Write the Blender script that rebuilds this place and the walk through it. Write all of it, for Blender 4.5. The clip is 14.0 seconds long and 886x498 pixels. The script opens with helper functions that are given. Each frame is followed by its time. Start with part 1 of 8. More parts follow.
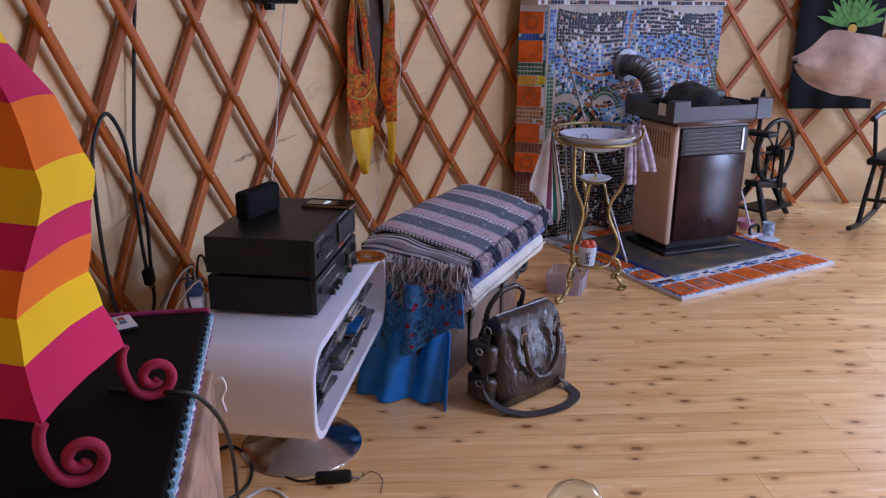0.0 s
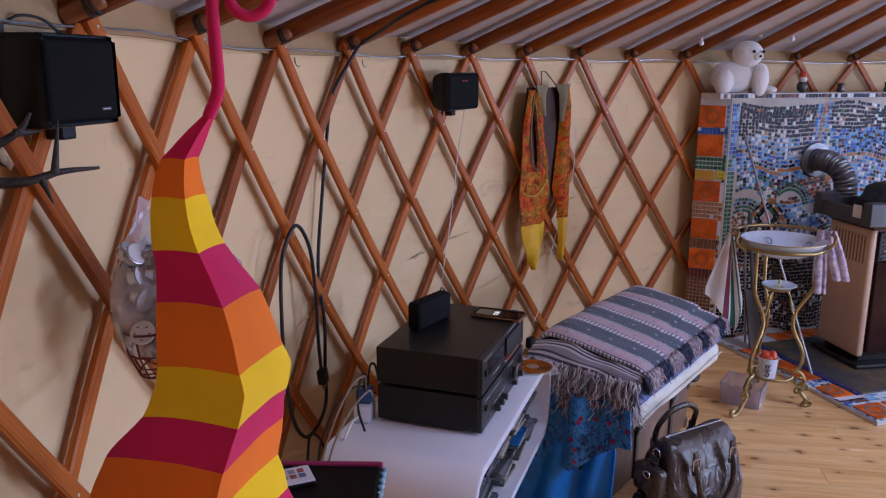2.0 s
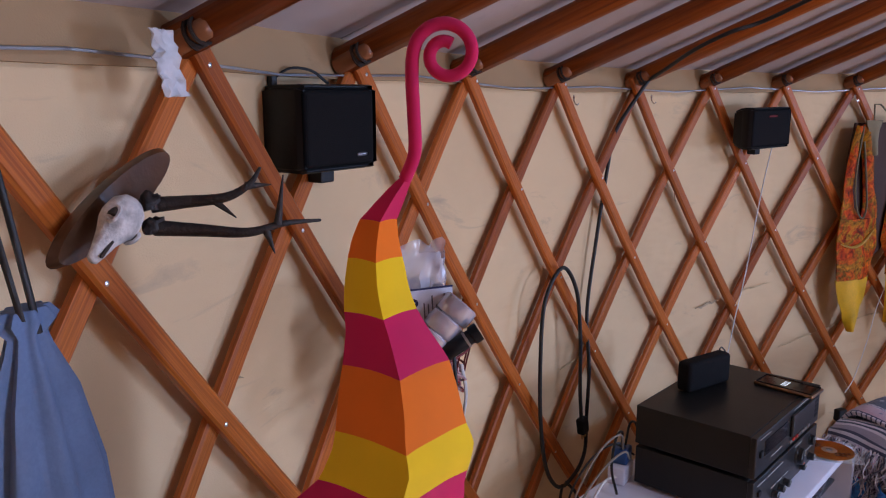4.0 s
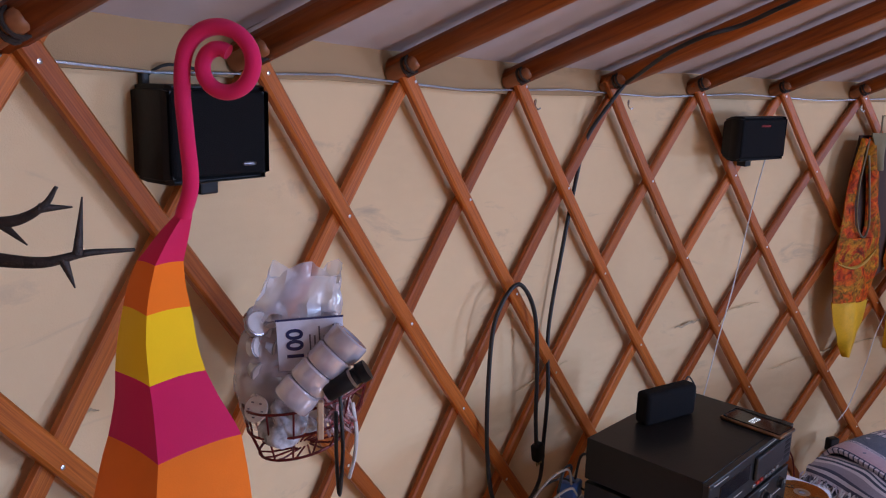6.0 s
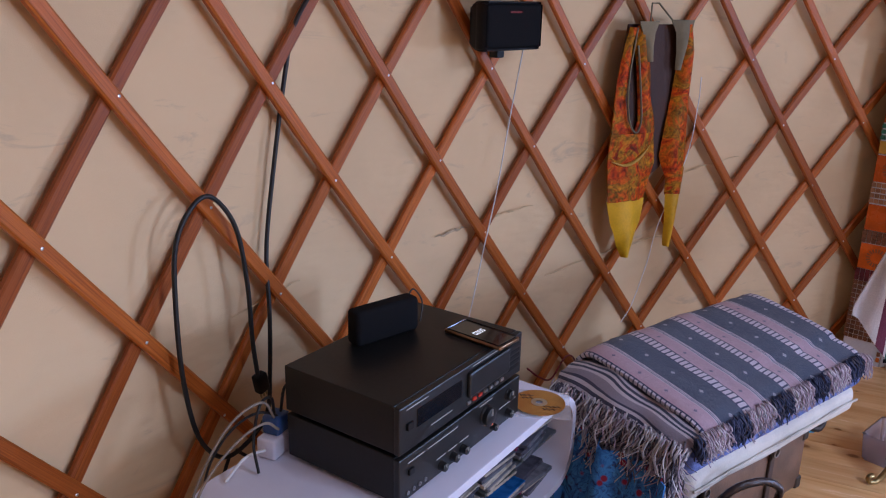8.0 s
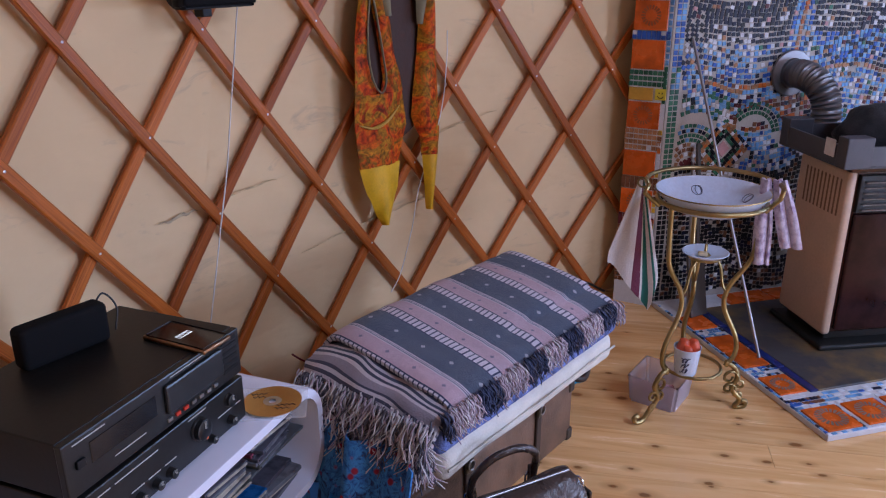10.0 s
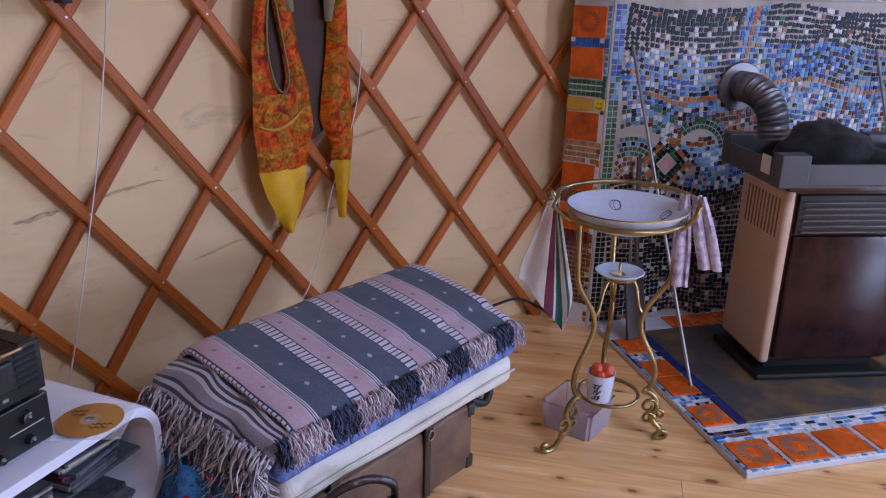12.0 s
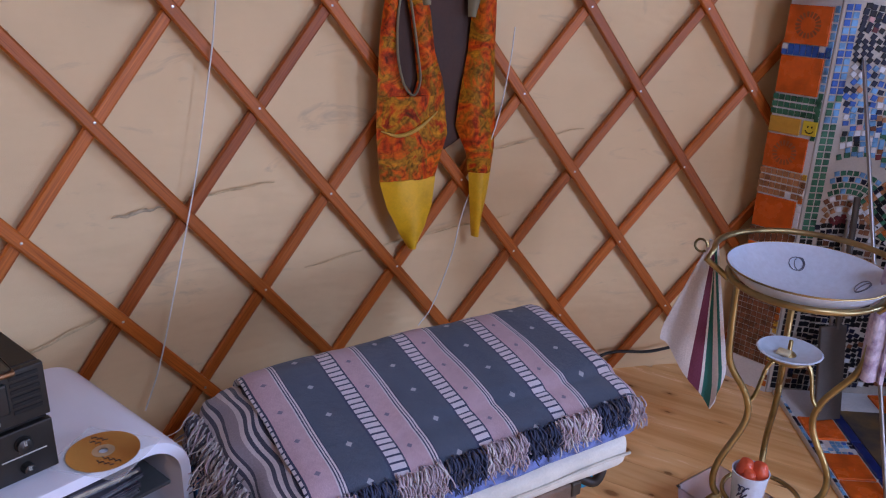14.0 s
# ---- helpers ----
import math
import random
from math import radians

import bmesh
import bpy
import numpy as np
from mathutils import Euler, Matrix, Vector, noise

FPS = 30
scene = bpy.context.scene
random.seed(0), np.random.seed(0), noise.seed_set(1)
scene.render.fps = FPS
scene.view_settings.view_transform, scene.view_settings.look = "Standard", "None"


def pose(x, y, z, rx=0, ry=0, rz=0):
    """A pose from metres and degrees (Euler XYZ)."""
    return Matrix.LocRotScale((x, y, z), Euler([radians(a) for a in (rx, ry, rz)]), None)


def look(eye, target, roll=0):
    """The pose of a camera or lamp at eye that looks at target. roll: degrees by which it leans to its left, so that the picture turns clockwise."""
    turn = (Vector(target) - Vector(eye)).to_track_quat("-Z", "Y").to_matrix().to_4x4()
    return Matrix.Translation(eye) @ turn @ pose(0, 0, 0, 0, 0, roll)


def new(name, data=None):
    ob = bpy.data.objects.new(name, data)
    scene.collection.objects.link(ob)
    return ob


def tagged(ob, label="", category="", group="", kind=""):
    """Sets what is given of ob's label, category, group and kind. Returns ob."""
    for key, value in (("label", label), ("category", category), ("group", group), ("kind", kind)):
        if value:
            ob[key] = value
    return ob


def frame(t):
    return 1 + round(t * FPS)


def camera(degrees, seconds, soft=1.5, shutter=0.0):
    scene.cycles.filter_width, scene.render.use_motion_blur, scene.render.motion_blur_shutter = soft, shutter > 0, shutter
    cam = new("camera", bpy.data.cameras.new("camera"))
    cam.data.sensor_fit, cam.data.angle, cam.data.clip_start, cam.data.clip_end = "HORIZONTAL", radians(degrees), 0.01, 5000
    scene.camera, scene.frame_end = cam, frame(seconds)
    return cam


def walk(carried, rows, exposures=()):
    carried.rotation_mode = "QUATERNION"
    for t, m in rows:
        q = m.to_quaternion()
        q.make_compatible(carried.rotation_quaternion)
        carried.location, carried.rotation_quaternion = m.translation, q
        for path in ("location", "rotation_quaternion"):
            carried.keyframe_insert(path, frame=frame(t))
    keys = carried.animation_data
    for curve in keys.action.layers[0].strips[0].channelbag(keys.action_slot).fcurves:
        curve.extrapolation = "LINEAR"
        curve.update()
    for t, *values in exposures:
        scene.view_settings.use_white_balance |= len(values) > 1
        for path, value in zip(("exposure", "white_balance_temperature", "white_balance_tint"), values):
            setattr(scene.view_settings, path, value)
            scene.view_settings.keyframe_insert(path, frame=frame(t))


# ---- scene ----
cam = camera(58.62, 14.0, soft=1.15)
PATH = [
    (0, (-2.644, -1.769, 1.277), (-2.766, 0.136, 0.681), 0.47),
    (0.5, (-2.634, -1.777, 1.327), (-2.874, 0.123, 0.75), 0.13),
    (1, (-2.647, -1.78, 1.362), (-2.996, 0.118, 0.836), 1.03),
    (1.5, (-2.667, -1.763, 1.391), (-3.154, 0.115, 0.905), 0.66),
    (2, (-2.678, -1.723, 1.411), (-3.207, 0.154, 0.965), 0.25),
    (2.5, (-2.704, -1.686, 1.431), (-3.349, 0.163, 1.026), -0.41),
    (3, (-2.729, -1.662, 1.438), (-3.552, 0.118, 1.042), -0.81),
    (3.5, (-2.688, -1.649, 1.449), (-3.744, 0.005, 1.067), -1.01),
    (3.7, (-2.653, -1.626, 1.442), (-3.823, -0.047, 1.07), -1.10),
    (5.8, (-2.567, -1.413, 1.47), (-3.872, 0.044, 1.053), 1.51),
    (6, (-2.572, -1.365, 1.471), (-3.838, 0.126, 1.054), 1.78),
    (6.5, (-2.602, -1.27, 1.473), (-3.754, 0.313, 1.065), 1.58),
    (7, (-2.576, -1.181, 1.465), (-3.703, 0.415, 1.04), 1.34),
    (7.5, (-2.498, -1.048, 1.435), (-3.595, 0.543, 0.92), 1.20),
    (8, (-2.381, -0.956, 1.399), (-3.374, 0.672, 0.795), 1.19),
    (8.5, (-2.333, -0.912, 1.38), (-3.195, 0.78, 0.75), 0.72),
    (9, (-2.3, -0.842, 1.379), (-3.053, 0.889, 0.717), 0.54),
    (9.2, (-2.288, -0.807, 1.377), (-3.008, 0.933, 0.702), 0.38),
    (11.3, (-2.119, -0.553, 1.353), (-2.567, 1.281, 0.691), -0.35),
    (11.5, (-2.077, -0.526, 1.345), (-2.578, 1.297, 0.693), 0.23),
    (12, (-1.99, -0.466, 1.325), (-2.603, 1.322, 0.672), 1.35),
    (12.5, (-1.955, -0.37, 1.316), (-2.663, 1.379, 0.655), 1.60),
    (13, (-1.945, -0.216, 1.321), (-2.82, 1.452, 0.647), 1.67),
    (13.5, (-1.925, -0.128, 1.324), (-2.887, 1.487, 0.64), 1.97),
    (14, (-1.89, -0.037, 1.344), (-3.0, 1.471, 0.642), 1.95),
]
walk(cam, [(t, look(eye, target, roll)) for t, eye, target, roll in PATH], exposures=[(0.0, 0.0), (14.0, 0.0)])

# ---- light: sky through the crown and a glazed door ----
world = bpy.data.worlds.new("sky")
scene.world = world
world.use_nodes = True
wn = world.node_tree.nodes
sky = wn.new("ShaderNodeTexSky")
sky.sky_type, sky.sun_disc, sky.sun_elevation, sky.sun_rotation = "NISHITA", False, radians(40), radians(70)
world.node_tree.links.new(sky.outputs[0], wn["Background"].inputs[0])
wn["Background"].inputs[1].default_value = 0.12

TH0, DT, R = -1.74367, 2 * math.pi / 60, 3.618   # lattice: angle of head 0, pitch, radius
Z_TOP, ROW_H = 1.455, 0.2406


def lamp(name, size_x, size_y, power, color, eye, target):
    data = bpy.data.lights.new(name, "AREA")
    data.shape, data.size, data.size_y, data.energy, data.color = "RECTANGLE", size_x, size_y, power, color
    ob = new(name, data)
    ob.matrix_world = look(eye, target)
    return ob


lamp("crown_daylight", 1.15, 1.15, 112, (0.53, 0.645, 1.0), (0, 0, 2.62), (0, 0, 0))
lamp("door_daylight", 0.8, 1.25, 138, (0.475, 0.605, 1.0), (3.50, 0.55, 0.85), (0, 0.2, 0.5))
lamp("window_daylight", 1.0, 0.5, 88, (0.38, 0.56, 1.0), (1.0, 3.38, 1.08), (-0.6, 0.0, 0.5))

# ---- materials ----
MATS = {}


def nodes_of(name, rough=0.6, metal=0.0):
    m = bpy.data.materials.new(name)
    m.use_nodes = True
    nt = m.node_tree
    b = nt.nodes["Principled BSDF"]
    b.inputs["Roughness"].default_value, b.inputs["Metallic"].default_value = rough, metal
    return m, nt, b


def coords(nt, kind="Object", scale=(1, 1, 1)):
    tc, mp = nt.nodes.new("ShaderNodeTexCoord"), nt.nodes.new("ShaderNodeMapping")
    mp.inputs["Scale"].default_value = scale
    nt.links.new(tc.outputs[kind], mp.inputs["Vector"])
    return mp.outputs[0]


def noise_node(nt, vec, scale, detail=4.0, rough=0.55, distortion=0.0):
    n = nt.nodes.new("ShaderNodeTexNoise")
    n.inputs["Scale"].default_value, n.inputs["Detail"].default_value = scale, detail
    n.inputs["Roughness"].default_value, n.inputs["Distortion"].default_value = rough, distortion
    nt.links.new(vec, n.inputs["Vector"])
    return n.outputs["Fac"]


def ramp(nt, fac, stops):
    r = nt.nodes.new("ShaderNodeValToRGB")
    el = r.color_ramp.elements
    while len(el) < len(stops):
        el.new(0.5)
    for e, (p, c) in zip(el, stops):
        e.position, e.color = p, (*c, 1)
    nt.links.new(fac, r.inputs[0])
    return r.outputs[0]


def mix(nt, fac, a, b, mode="MIX"):
    n = nt.nodes.new("ShaderNodeMix")
    n.data_type, n.blend_type = "RGBA", mode
    for sock, v in ((n.inputs[0], fac), (n.inputs[6], a), (n.inputs[7], b)):
        if isinstance(v, (int, float)):
            sock.default_value = v
        elif isinstance(v, tuple):
            sock.default_value = (*v, 1)
        else:
            nt.links.new(v, sock)
    return n.outputs[2]


def calc(nt, op, a, b=None):
    n = nt.nodes.new("ShaderNodeMath")
    n.operation = op
    for sock, v in zip(n.inputs, (a, b)):
        if isinstance(v, (int, float)):
            sock.default_value = v
        elif v is not None:
            nt.links.new(v, sock)
    return n.outputs[0]


def bump(nt, b, height, strength, dist=0.01):
    n = nt.nodes.new("ShaderNodeBump")
    n.inputs["Strength"].default_value, n.inputs["Distance"].default_value = strength, dist
    nt.links.new(height, n.inputs["Height"])
    nt.links.new(n.outputs[0], b.inputs["Normal"])


def plain(name, col, rough=0.6, metal=0.0, var=0.15, scale=6.0, fine=90.0, bumps=0.15, col2=None, vary=False, sheen=0.0, grain=0.35, spec=0.5):
    """Two scales of variation round one base colour, with a fine bump."""
    if name in MATS:
        return MATS[name]
    m, nt, b = nodes_of(name, rough, metal)
    vec = coords(nt)
    dark = col2 or tuple(c * (1 - 2 * var) for c in col)
    lite = tuple(min(1, c * (1 + 0.6 * var)) for c in col)
    big = noise_node(nt, vec, scale, 5)
    c = ramp(nt, big, [(0.3, dark), (0.55, col), (0.75, lite)])
    small = noise_node(nt, vec, fine, 3)
    c = mix(nt, grain, c, mix(nt, small, (0.55, 0.55, 0.55), (1.25, 1.25, 1.25)), "MULTIPLY") if var else c
    if vary:
        oi = nt.nodes.new("ShaderNodeObjectInfo")
        c = mix(nt, 1.0, c, ramp(nt, oi.outputs["Random"], [(0, (0.72, 0.70, 0.68)), (1, (1.15, 1.15, 1.15))]), "MULTIPLY")
    nt.links.new(c, b.inputs["Base Color"])
    b.inputs["Specular IOR Level"].default_value = spec
    if sheen:
        b.inputs["Sheen Weight"].default_value = sheen
    rr = nt.nodes.new("ShaderNodeMapRange")
    rr.inputs["To Min"].default_value, rr.inputs["To Max"].default_value = max(0.02, rough - 0.1), min(1, rough + 0.12)
    nt.links.new(big, rr.inputs["Value"])
    nt.links.new(rr.outputs[0], b.inputs["Roughness"])
    if bumps:
        bump(nt, b, small, bumps, 0.004)
    MATS[name] = m
    return m


def wood_uv(name, stops, rough, bumps=0.2):
    """Stained timber with grain along U; each piece shifts its grain and tone."""
    m, nt, b = nodes_of(name, rough)
    tc, oi = nt.nodes.new("ShaderNodeTexCoord"), nt.nodes.new("ShaderNodeObjectInfo")
    mp = nt.nodes.new("ShaderNodeMapping")
    mp.inputs["Scale"].default_value = (1.6, 38, 1)
    shift = nt.nodes.new("ShaderNodeCombineXYZ")
    nt.links.new(calc(nt, "MULTIPLY", oi.outputs["Random"], 57.0), shift.inputs[0])
    nt.links.new(calc(nt, "MULTIPLY", oi.outputs["Random"], 31.0), shift.inputs[1])
    nt.links.new(tc.outputs["UV"], mp.inputs["Vector"])
    nt.links.new(shift.outputs[0], mp.inputs["Location"])
    g = noise_node(nt, mp.outputs[0], 3.0, 6, 0.6, 0.6)
    c = ramp(nt, g, stops)
    c = mix(nt, 1.0, c, ramp(nt, oi.outputs["Random"], [(0, (0.78, 0.70, 0.66)), (0.5, (1.0, 0.98, 0.95)), (1, (1.35, 1.35, 1.3))]), "MULTIPLY")
    nt.links.new(c, b.inputs["Base Color"])
    b.inputs["Specular IOR Level"].default_value = 0.28
    bump(nt, b, g, bumps, 0.003)
    MATS[name] = m
    return m


SLAT = wood_uv("stained_slat", [(0.25, (0.18, 0.042, 0.008)), (0.5, (0.38, 0.098, 0.016)), (0.75, (0.52, 0.152, 0.028))], 0.40)
POLE = wood_uv("stained_pole", [(0.25, (0.15, 0.036, 0.008)), (0.5, (0.32, 0.082, 0.014)), (0.75, (0.44, 0.126, 0.024))], 0.34)


def canvas_mat(name, base, stain_shade, weave=420.0):
    m, nt, b = nodes_of(name, 0.85)
    vec = coords(nt)
    big = noise_node(nt, vec, 1.4, 6, 0.6)
    c = ramp(nt, big, [(0.28, tuple(x * 0.86 for x in base)), (0.6, base)])
    # Stretched noise mixes in grey smudges and the painted shade of horizontal folds.
    smudge = noise_node(nt, coords(nt, "Object", (2.0, 2.0, 7.0)), 1.7, 7, 0.65, 1.2)
    c = mix(nt, ramp(nt, smudge, [(0.60, (0, 0, 0)), (0.74, (0.6, 0.6, 0.6))]), c, stain_shade)
    nt.links.new(c, b.inputs["Base Color"])
    sag = noise_node(nt, coords(nt, "Object", (1.2, 1.2, 3.0)), 2.4, 3)
    w = noise_node(nt, vec, weave, 2)
    bump(nt, b, calc(nt, "ADD", calc(nt, "MULTIPLY", sag, 5.0), calc(nt, "MULTIPLY", w, 0.12)), 0.5, 0.008)
    b.inputs["Specular IOR Level"].default_value = 0.12
    MATS[name] = m
    return m


CANVAS = canvas_mat("wall_canvas", (0.775, 0.57, 0.33), (0.42, 0.33, 0.235))
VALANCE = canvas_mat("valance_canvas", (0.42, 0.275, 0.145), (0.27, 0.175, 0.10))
ROOF = canvas_mat("roof_canvas", (0.58, 0.51, 0.50), (0.42, 0.36, 0.35))


def floor_mat():
    m, nt, b = nodes_of("pine_plank", 0.3)
    oi = nt.nodes.new("ShaderNodeObjectInfo")
    tc, mp = nt.nodes.new("ShaderNodeTexCoord"), nt.nodes.new("ShaderNodeMapping")
    shift = nt.nodes.new("ShaderNodeCombineXYZ")
    for k, f in ((0, 41.0), (1, 23.0), (2, 11.0)):
        nt.links.new(calc(nt, "MULTIPLY", oi.outputs["Random"], f), shift.inputs[k])
    nt.links.new(tc.outputs["Object"], mp.inputs["Vector"])
    nt.links.new(shift.outputs[0], mp.inputs["Location"])
    st = nt.nodes.new("ShaderNodeMapping")
    st.inputs["Scale"].default_value = (1.0, 11, 11)
    nt.links.new(mp.outputs[0], st.inputs["Vector"])
    g = noise_node(nt, st.outputs[0], 2.6, 6, 0.6, 0.8)
    c = ramp(nt, g, [(0.25, (0.76, 0.40, 0.145)), (0.5, (0.90, 0.54, 0.235)), (0.75, (0.95, 0.64, 0.32))])
    band = nt.nodes.new("ShaderNodeMapping")
    band.inputs["Scale"].default_value = (0.35, 7.0, 1.0)
    nt.links.new(mp.outputs[0], band.inputs["Vector"])
    c = mix(nt, ramp(nt, noise_node(nt, band.outputs[0], 2.0, 3, 0.5), [(0.52, (0, 0, 0)), (0.66, (0.6, 0.6, 0.6))]), c, (0.72, 0.36, 0.12))
    kn = nt.nodes.new("ShaderNodeTexVoronoi")
    kn.voronoi_dimensions = "2D"
    kn.inputs["Scale"].default_value = 1.0
    ks = nt.nodes.new("ShaderNodeMapping")
    ks.inputs["Scale"].default_value = (6.0, 11.0, 1)
    nt.links.new(mp.outputs[0], ks.inputs["Vector"])
    nt.links.new(ks.outputs[0], kn.inputs["Vector"])
    wob = noise_node(nt, mp.outputs[0], 60.0, 2)
    sep = nt.nodes.new("ShaderNodeSeparateColor")
    nt.links.new(kn.outputs["Color"], sep.inputs[0])
    kd = calc(nt, "ADD", calc(nt, "ADD", kn.outputs["Distance"], calc(nt, "MULTIPLY", wob, 0.05)), calc(nt, "MULTIPLY", calc(nt, "GREATER_THAN", sep.outputs[0], 0.55), 1.0))
    kd = calc(nt, "MULTIPLY", kd, calc(nt, "ADD", 0.75, calc(nt, "MULTIPLY", sep.outputs[1], 0.9)))
    c = mix(nt, ramp(nt, kd, [(0.085, (1, 1, 1)), (0.135, (0, 0, 0))]), c, (0.085, 0.026, 0.010))
    c = mix(nt, ramp(nt, kd, [(0.13, (0.5, 0.5, 0.5)), (0.34, (0, 0, 0))]), c, (0.48, 0.22, 0.07))
    c = mix(nt, 1.0, c, ramp(nt, oi.outputs["Random"], [(0, (0.93, 0.92, 0.90)), (1, (1.07, 1.07, 1.06))]), "MULTIPLY")
    nt.links.new(c, b.inputs["Base Color"])
    nt.links.new(calc(nt, "ADD", calc(nt, "MULTIPLY", g, 0.16), 0.17), b.inputs["Roughness"])
    # boards are crowned across their width, so that light runs along them in streaks
    sy = nt.nodes.new("ShaderNodeSeparateXYZ")
    nt.links.new(tc.outputs["Object"], sy.inputs[0])
    crown_h = calc(nt, "MULTIPLY", calc(nt, "MULTIPLY", sy.outputs[1], sy.outputs[1]), -140.0)
    bump(nt, b, calc(nt, "ADD", calc(nt, "MULTIPLY", g, 0.3), crown_h), 0.5, 0.003)
    b.inputs["Coat Weight"].default_value, b.inputs["Coat Roughness"].default_value = 0.55, 0.20
    MATS["pine_plank"] = m
    return m


PLANK = floor_mat()
BLACK = plain("black_plastic", (0.011, 0.011, 0.012), 0.45, var=0.2, bumps=0.08, spec=0.25)
BLACK_METAL = plain("black_metal_case", (0.014, 0.014, 0.013), 0.38, var=0.15, bumps=0.05, spec=0.3)
GRILLE = plain("black_grille_cloth", (0.008, 0.008, 0.009), 0.85, fine=700, bumps=0.4, spec=0.15)
WHITE_GLOSS = plain("white_gloss", (0.78, 0.79, 0.89), 0.2, var=0.02, bumps=0.0, grain=0.03)
CHROME = plain("brushed_chrome", (0.62, 0.62, 0.64), 0.17, 1.0, var=0.05, bumps=0.03)
STEEL = plain("grey_steel", (0.42, 0.42, 0.43), 0.38, 1.0, var=0.15)
DUCT = plain("dull_aluminium_duct", (0.26, 0.26, 0.27), 0.42, 0.9, var=0.25, fine=40)
BRASS = plain("aged_brass", (0.44, 0.335, 0.155), 0.36, 1.0, var=0.3, fine=60)
CABLE = plain("black_rubber_cable", (0.012, 0.012, 0.012), 0.5, var=0.1)
WHITE_CORD = plain("white_cord", (0.78, 0.76, 0.72), 0.6)
SCREW = plain("zinc_screw", (0.72, 0.72, 0.72), 0.3, 1.0, var=0.0, bumps=0)

# ---- helpers for meshes ----


def link_mesh(name, me, mat, parent, label):
    ob = new(name, me)
    for m in (mat if isinstance(mat, (list, tuple)) else [mat]):
        me.materials.append(m)
    if parent is not None:
        ob.parent = parent
    if label:
        tagged(ob, label)
    return ob


def part(name, bm, mat, parent=None, label="", smooth=0.0):
    """One mesh object out of a bmesh, under a thing or a part. smooth: the angle in degrees under which edges are smoothed."""
    me = bpy.data.meshes.new(name)
    bmesh.ops.recalc_face_normals(bm, faces=bm.faces[:])
    if smooth:
        for f in bm.faces:
            f.smooth = True
        for e in bm.edges:
            if len(e.link_faces) == 2 and e.calc_face_angle(0) > radians(smooth):
                e.smooth = False
    bm.to_mesh(me)
    bm.free()
    return link_mesh(name, me, mat, parent, label)


def thing(name, m, label, category, group="", kind=""):
    ob = new(name)
    ob.empty_display_size = 0.05
    ob.matrix_world = m
    return tagged(ob, label, category, group, kind)


def add_box(bm, lo, hi, m=None, bevel=0.0, seg=2):
    lo, hi = Vector(lo), Vector(hi)
    r = bmesh.ops.create_cube(bm, size=1.0)
    vs = r["verts"]
    for v in vs:
        v.co = Vector([lo[k] + (v.co[k] + 0.5) * (hi[k] - lo[k]) for k in range(3)])
    if bevel:
        es = list({e for v in vs for e in v.link_edges})
        out = bmesh.ops.bevel(bm, geom=es, offset=bevel, segments=seg, profile=0.5, affect="EDGES")
        vs = list({v for v in vs if v.is_valid} | {v for f in out["faces"] for v in f.verts})
    if m is not None:
        for v in vs:
            v.co = m @ v.co
    return vs


def boxed(lo, hi, m=None, bevel=0.003, seg=2):
    bm = bmesh.new()
    add_box(bm, lo, hi, m, bevel, seg)
    return bm


def add_lathe(bm, profile, n=24, m=None, caps=True):
    rings = []
    for r, z in profile:
        rings.append([bm.verts.new((m or Matrix()) @ Vector((r * math.cos(2 * math.pi * k / n), r * math.sin(2 * math.pi * k / n), z))) for k in range(n)])
    for a, b in zip(rings, rings[1:]):
        for k in range(n):
            bm.faces.new((a[k], a[(k + 1) % n], b[(k + 1) % n], b[k]))
    if caps:
        bm.faces.new(rings[0][::-1])
        bm.faces.new(rings[-1])


def lathed(profile, n=24, m=None, caps=True):
    bm = bmesh.new()
    add_lathe(bm, profile, n, m, caps)
    return bm


def smooth_path(pts, steps=6):
    """Catmull-Rom through the points."""
    p = [Vector(q) for q in pts]
    p = [p[0] * 2 - p[1]] + p + [p[-1] * 2 - p[-2]]
    out = []
    for a, b, c, d in zip(p, p[1:], p[2:], p[3:]):
        for k in range(steps):
            t = k / steps
            out.append(0.5 * (2 * b + (c - a) * t + (2 * a - 5 * b + 4 * c - d) * t * t + (3 * b - a - 3 * c + d) * t ** 3))
    out.append(p[-2])
    return out


def add_tube(bm, pts, radius, n=8, taper=None):
    pts = [Vector(p) for p in pts]
    ref, rings = None, []
    for k, p in enumerate(pts):
        d = (pts[min(k + 1, len(pts) - 1)] - pts[max(k - 1, 0)]).normalized()
        if ref is None:
            ref = d.orthogonal().normalized()
        ref = (ref - d * ref.dot(d)).normalized()
        side = d.cross(ref)
        r = radius if taper is None else radius * taper(k / max(1, len(pts) - 1))
        rings.append([bm.verts.new(p + r * (math.cos(2 * math.pi * j / n) * ref + math.sin(2 * math.pi * j / n) * side)) for j in range(n)])
    for a, b in zip(rings, rings[1:]):
        for j in range(n):
            bm.faces.new((a[j], a[(j + 1) % n], b[(j + 1) % n], b[j]))
    bm.faces.new(rings[0][::-1])
    bm.faces.new(rings[-1])


def tubed(pts, radius, n=8, taper=None):
    bm = bmesh.new()
    add_tube(bm, pts, radius, n, taper)
    return bm


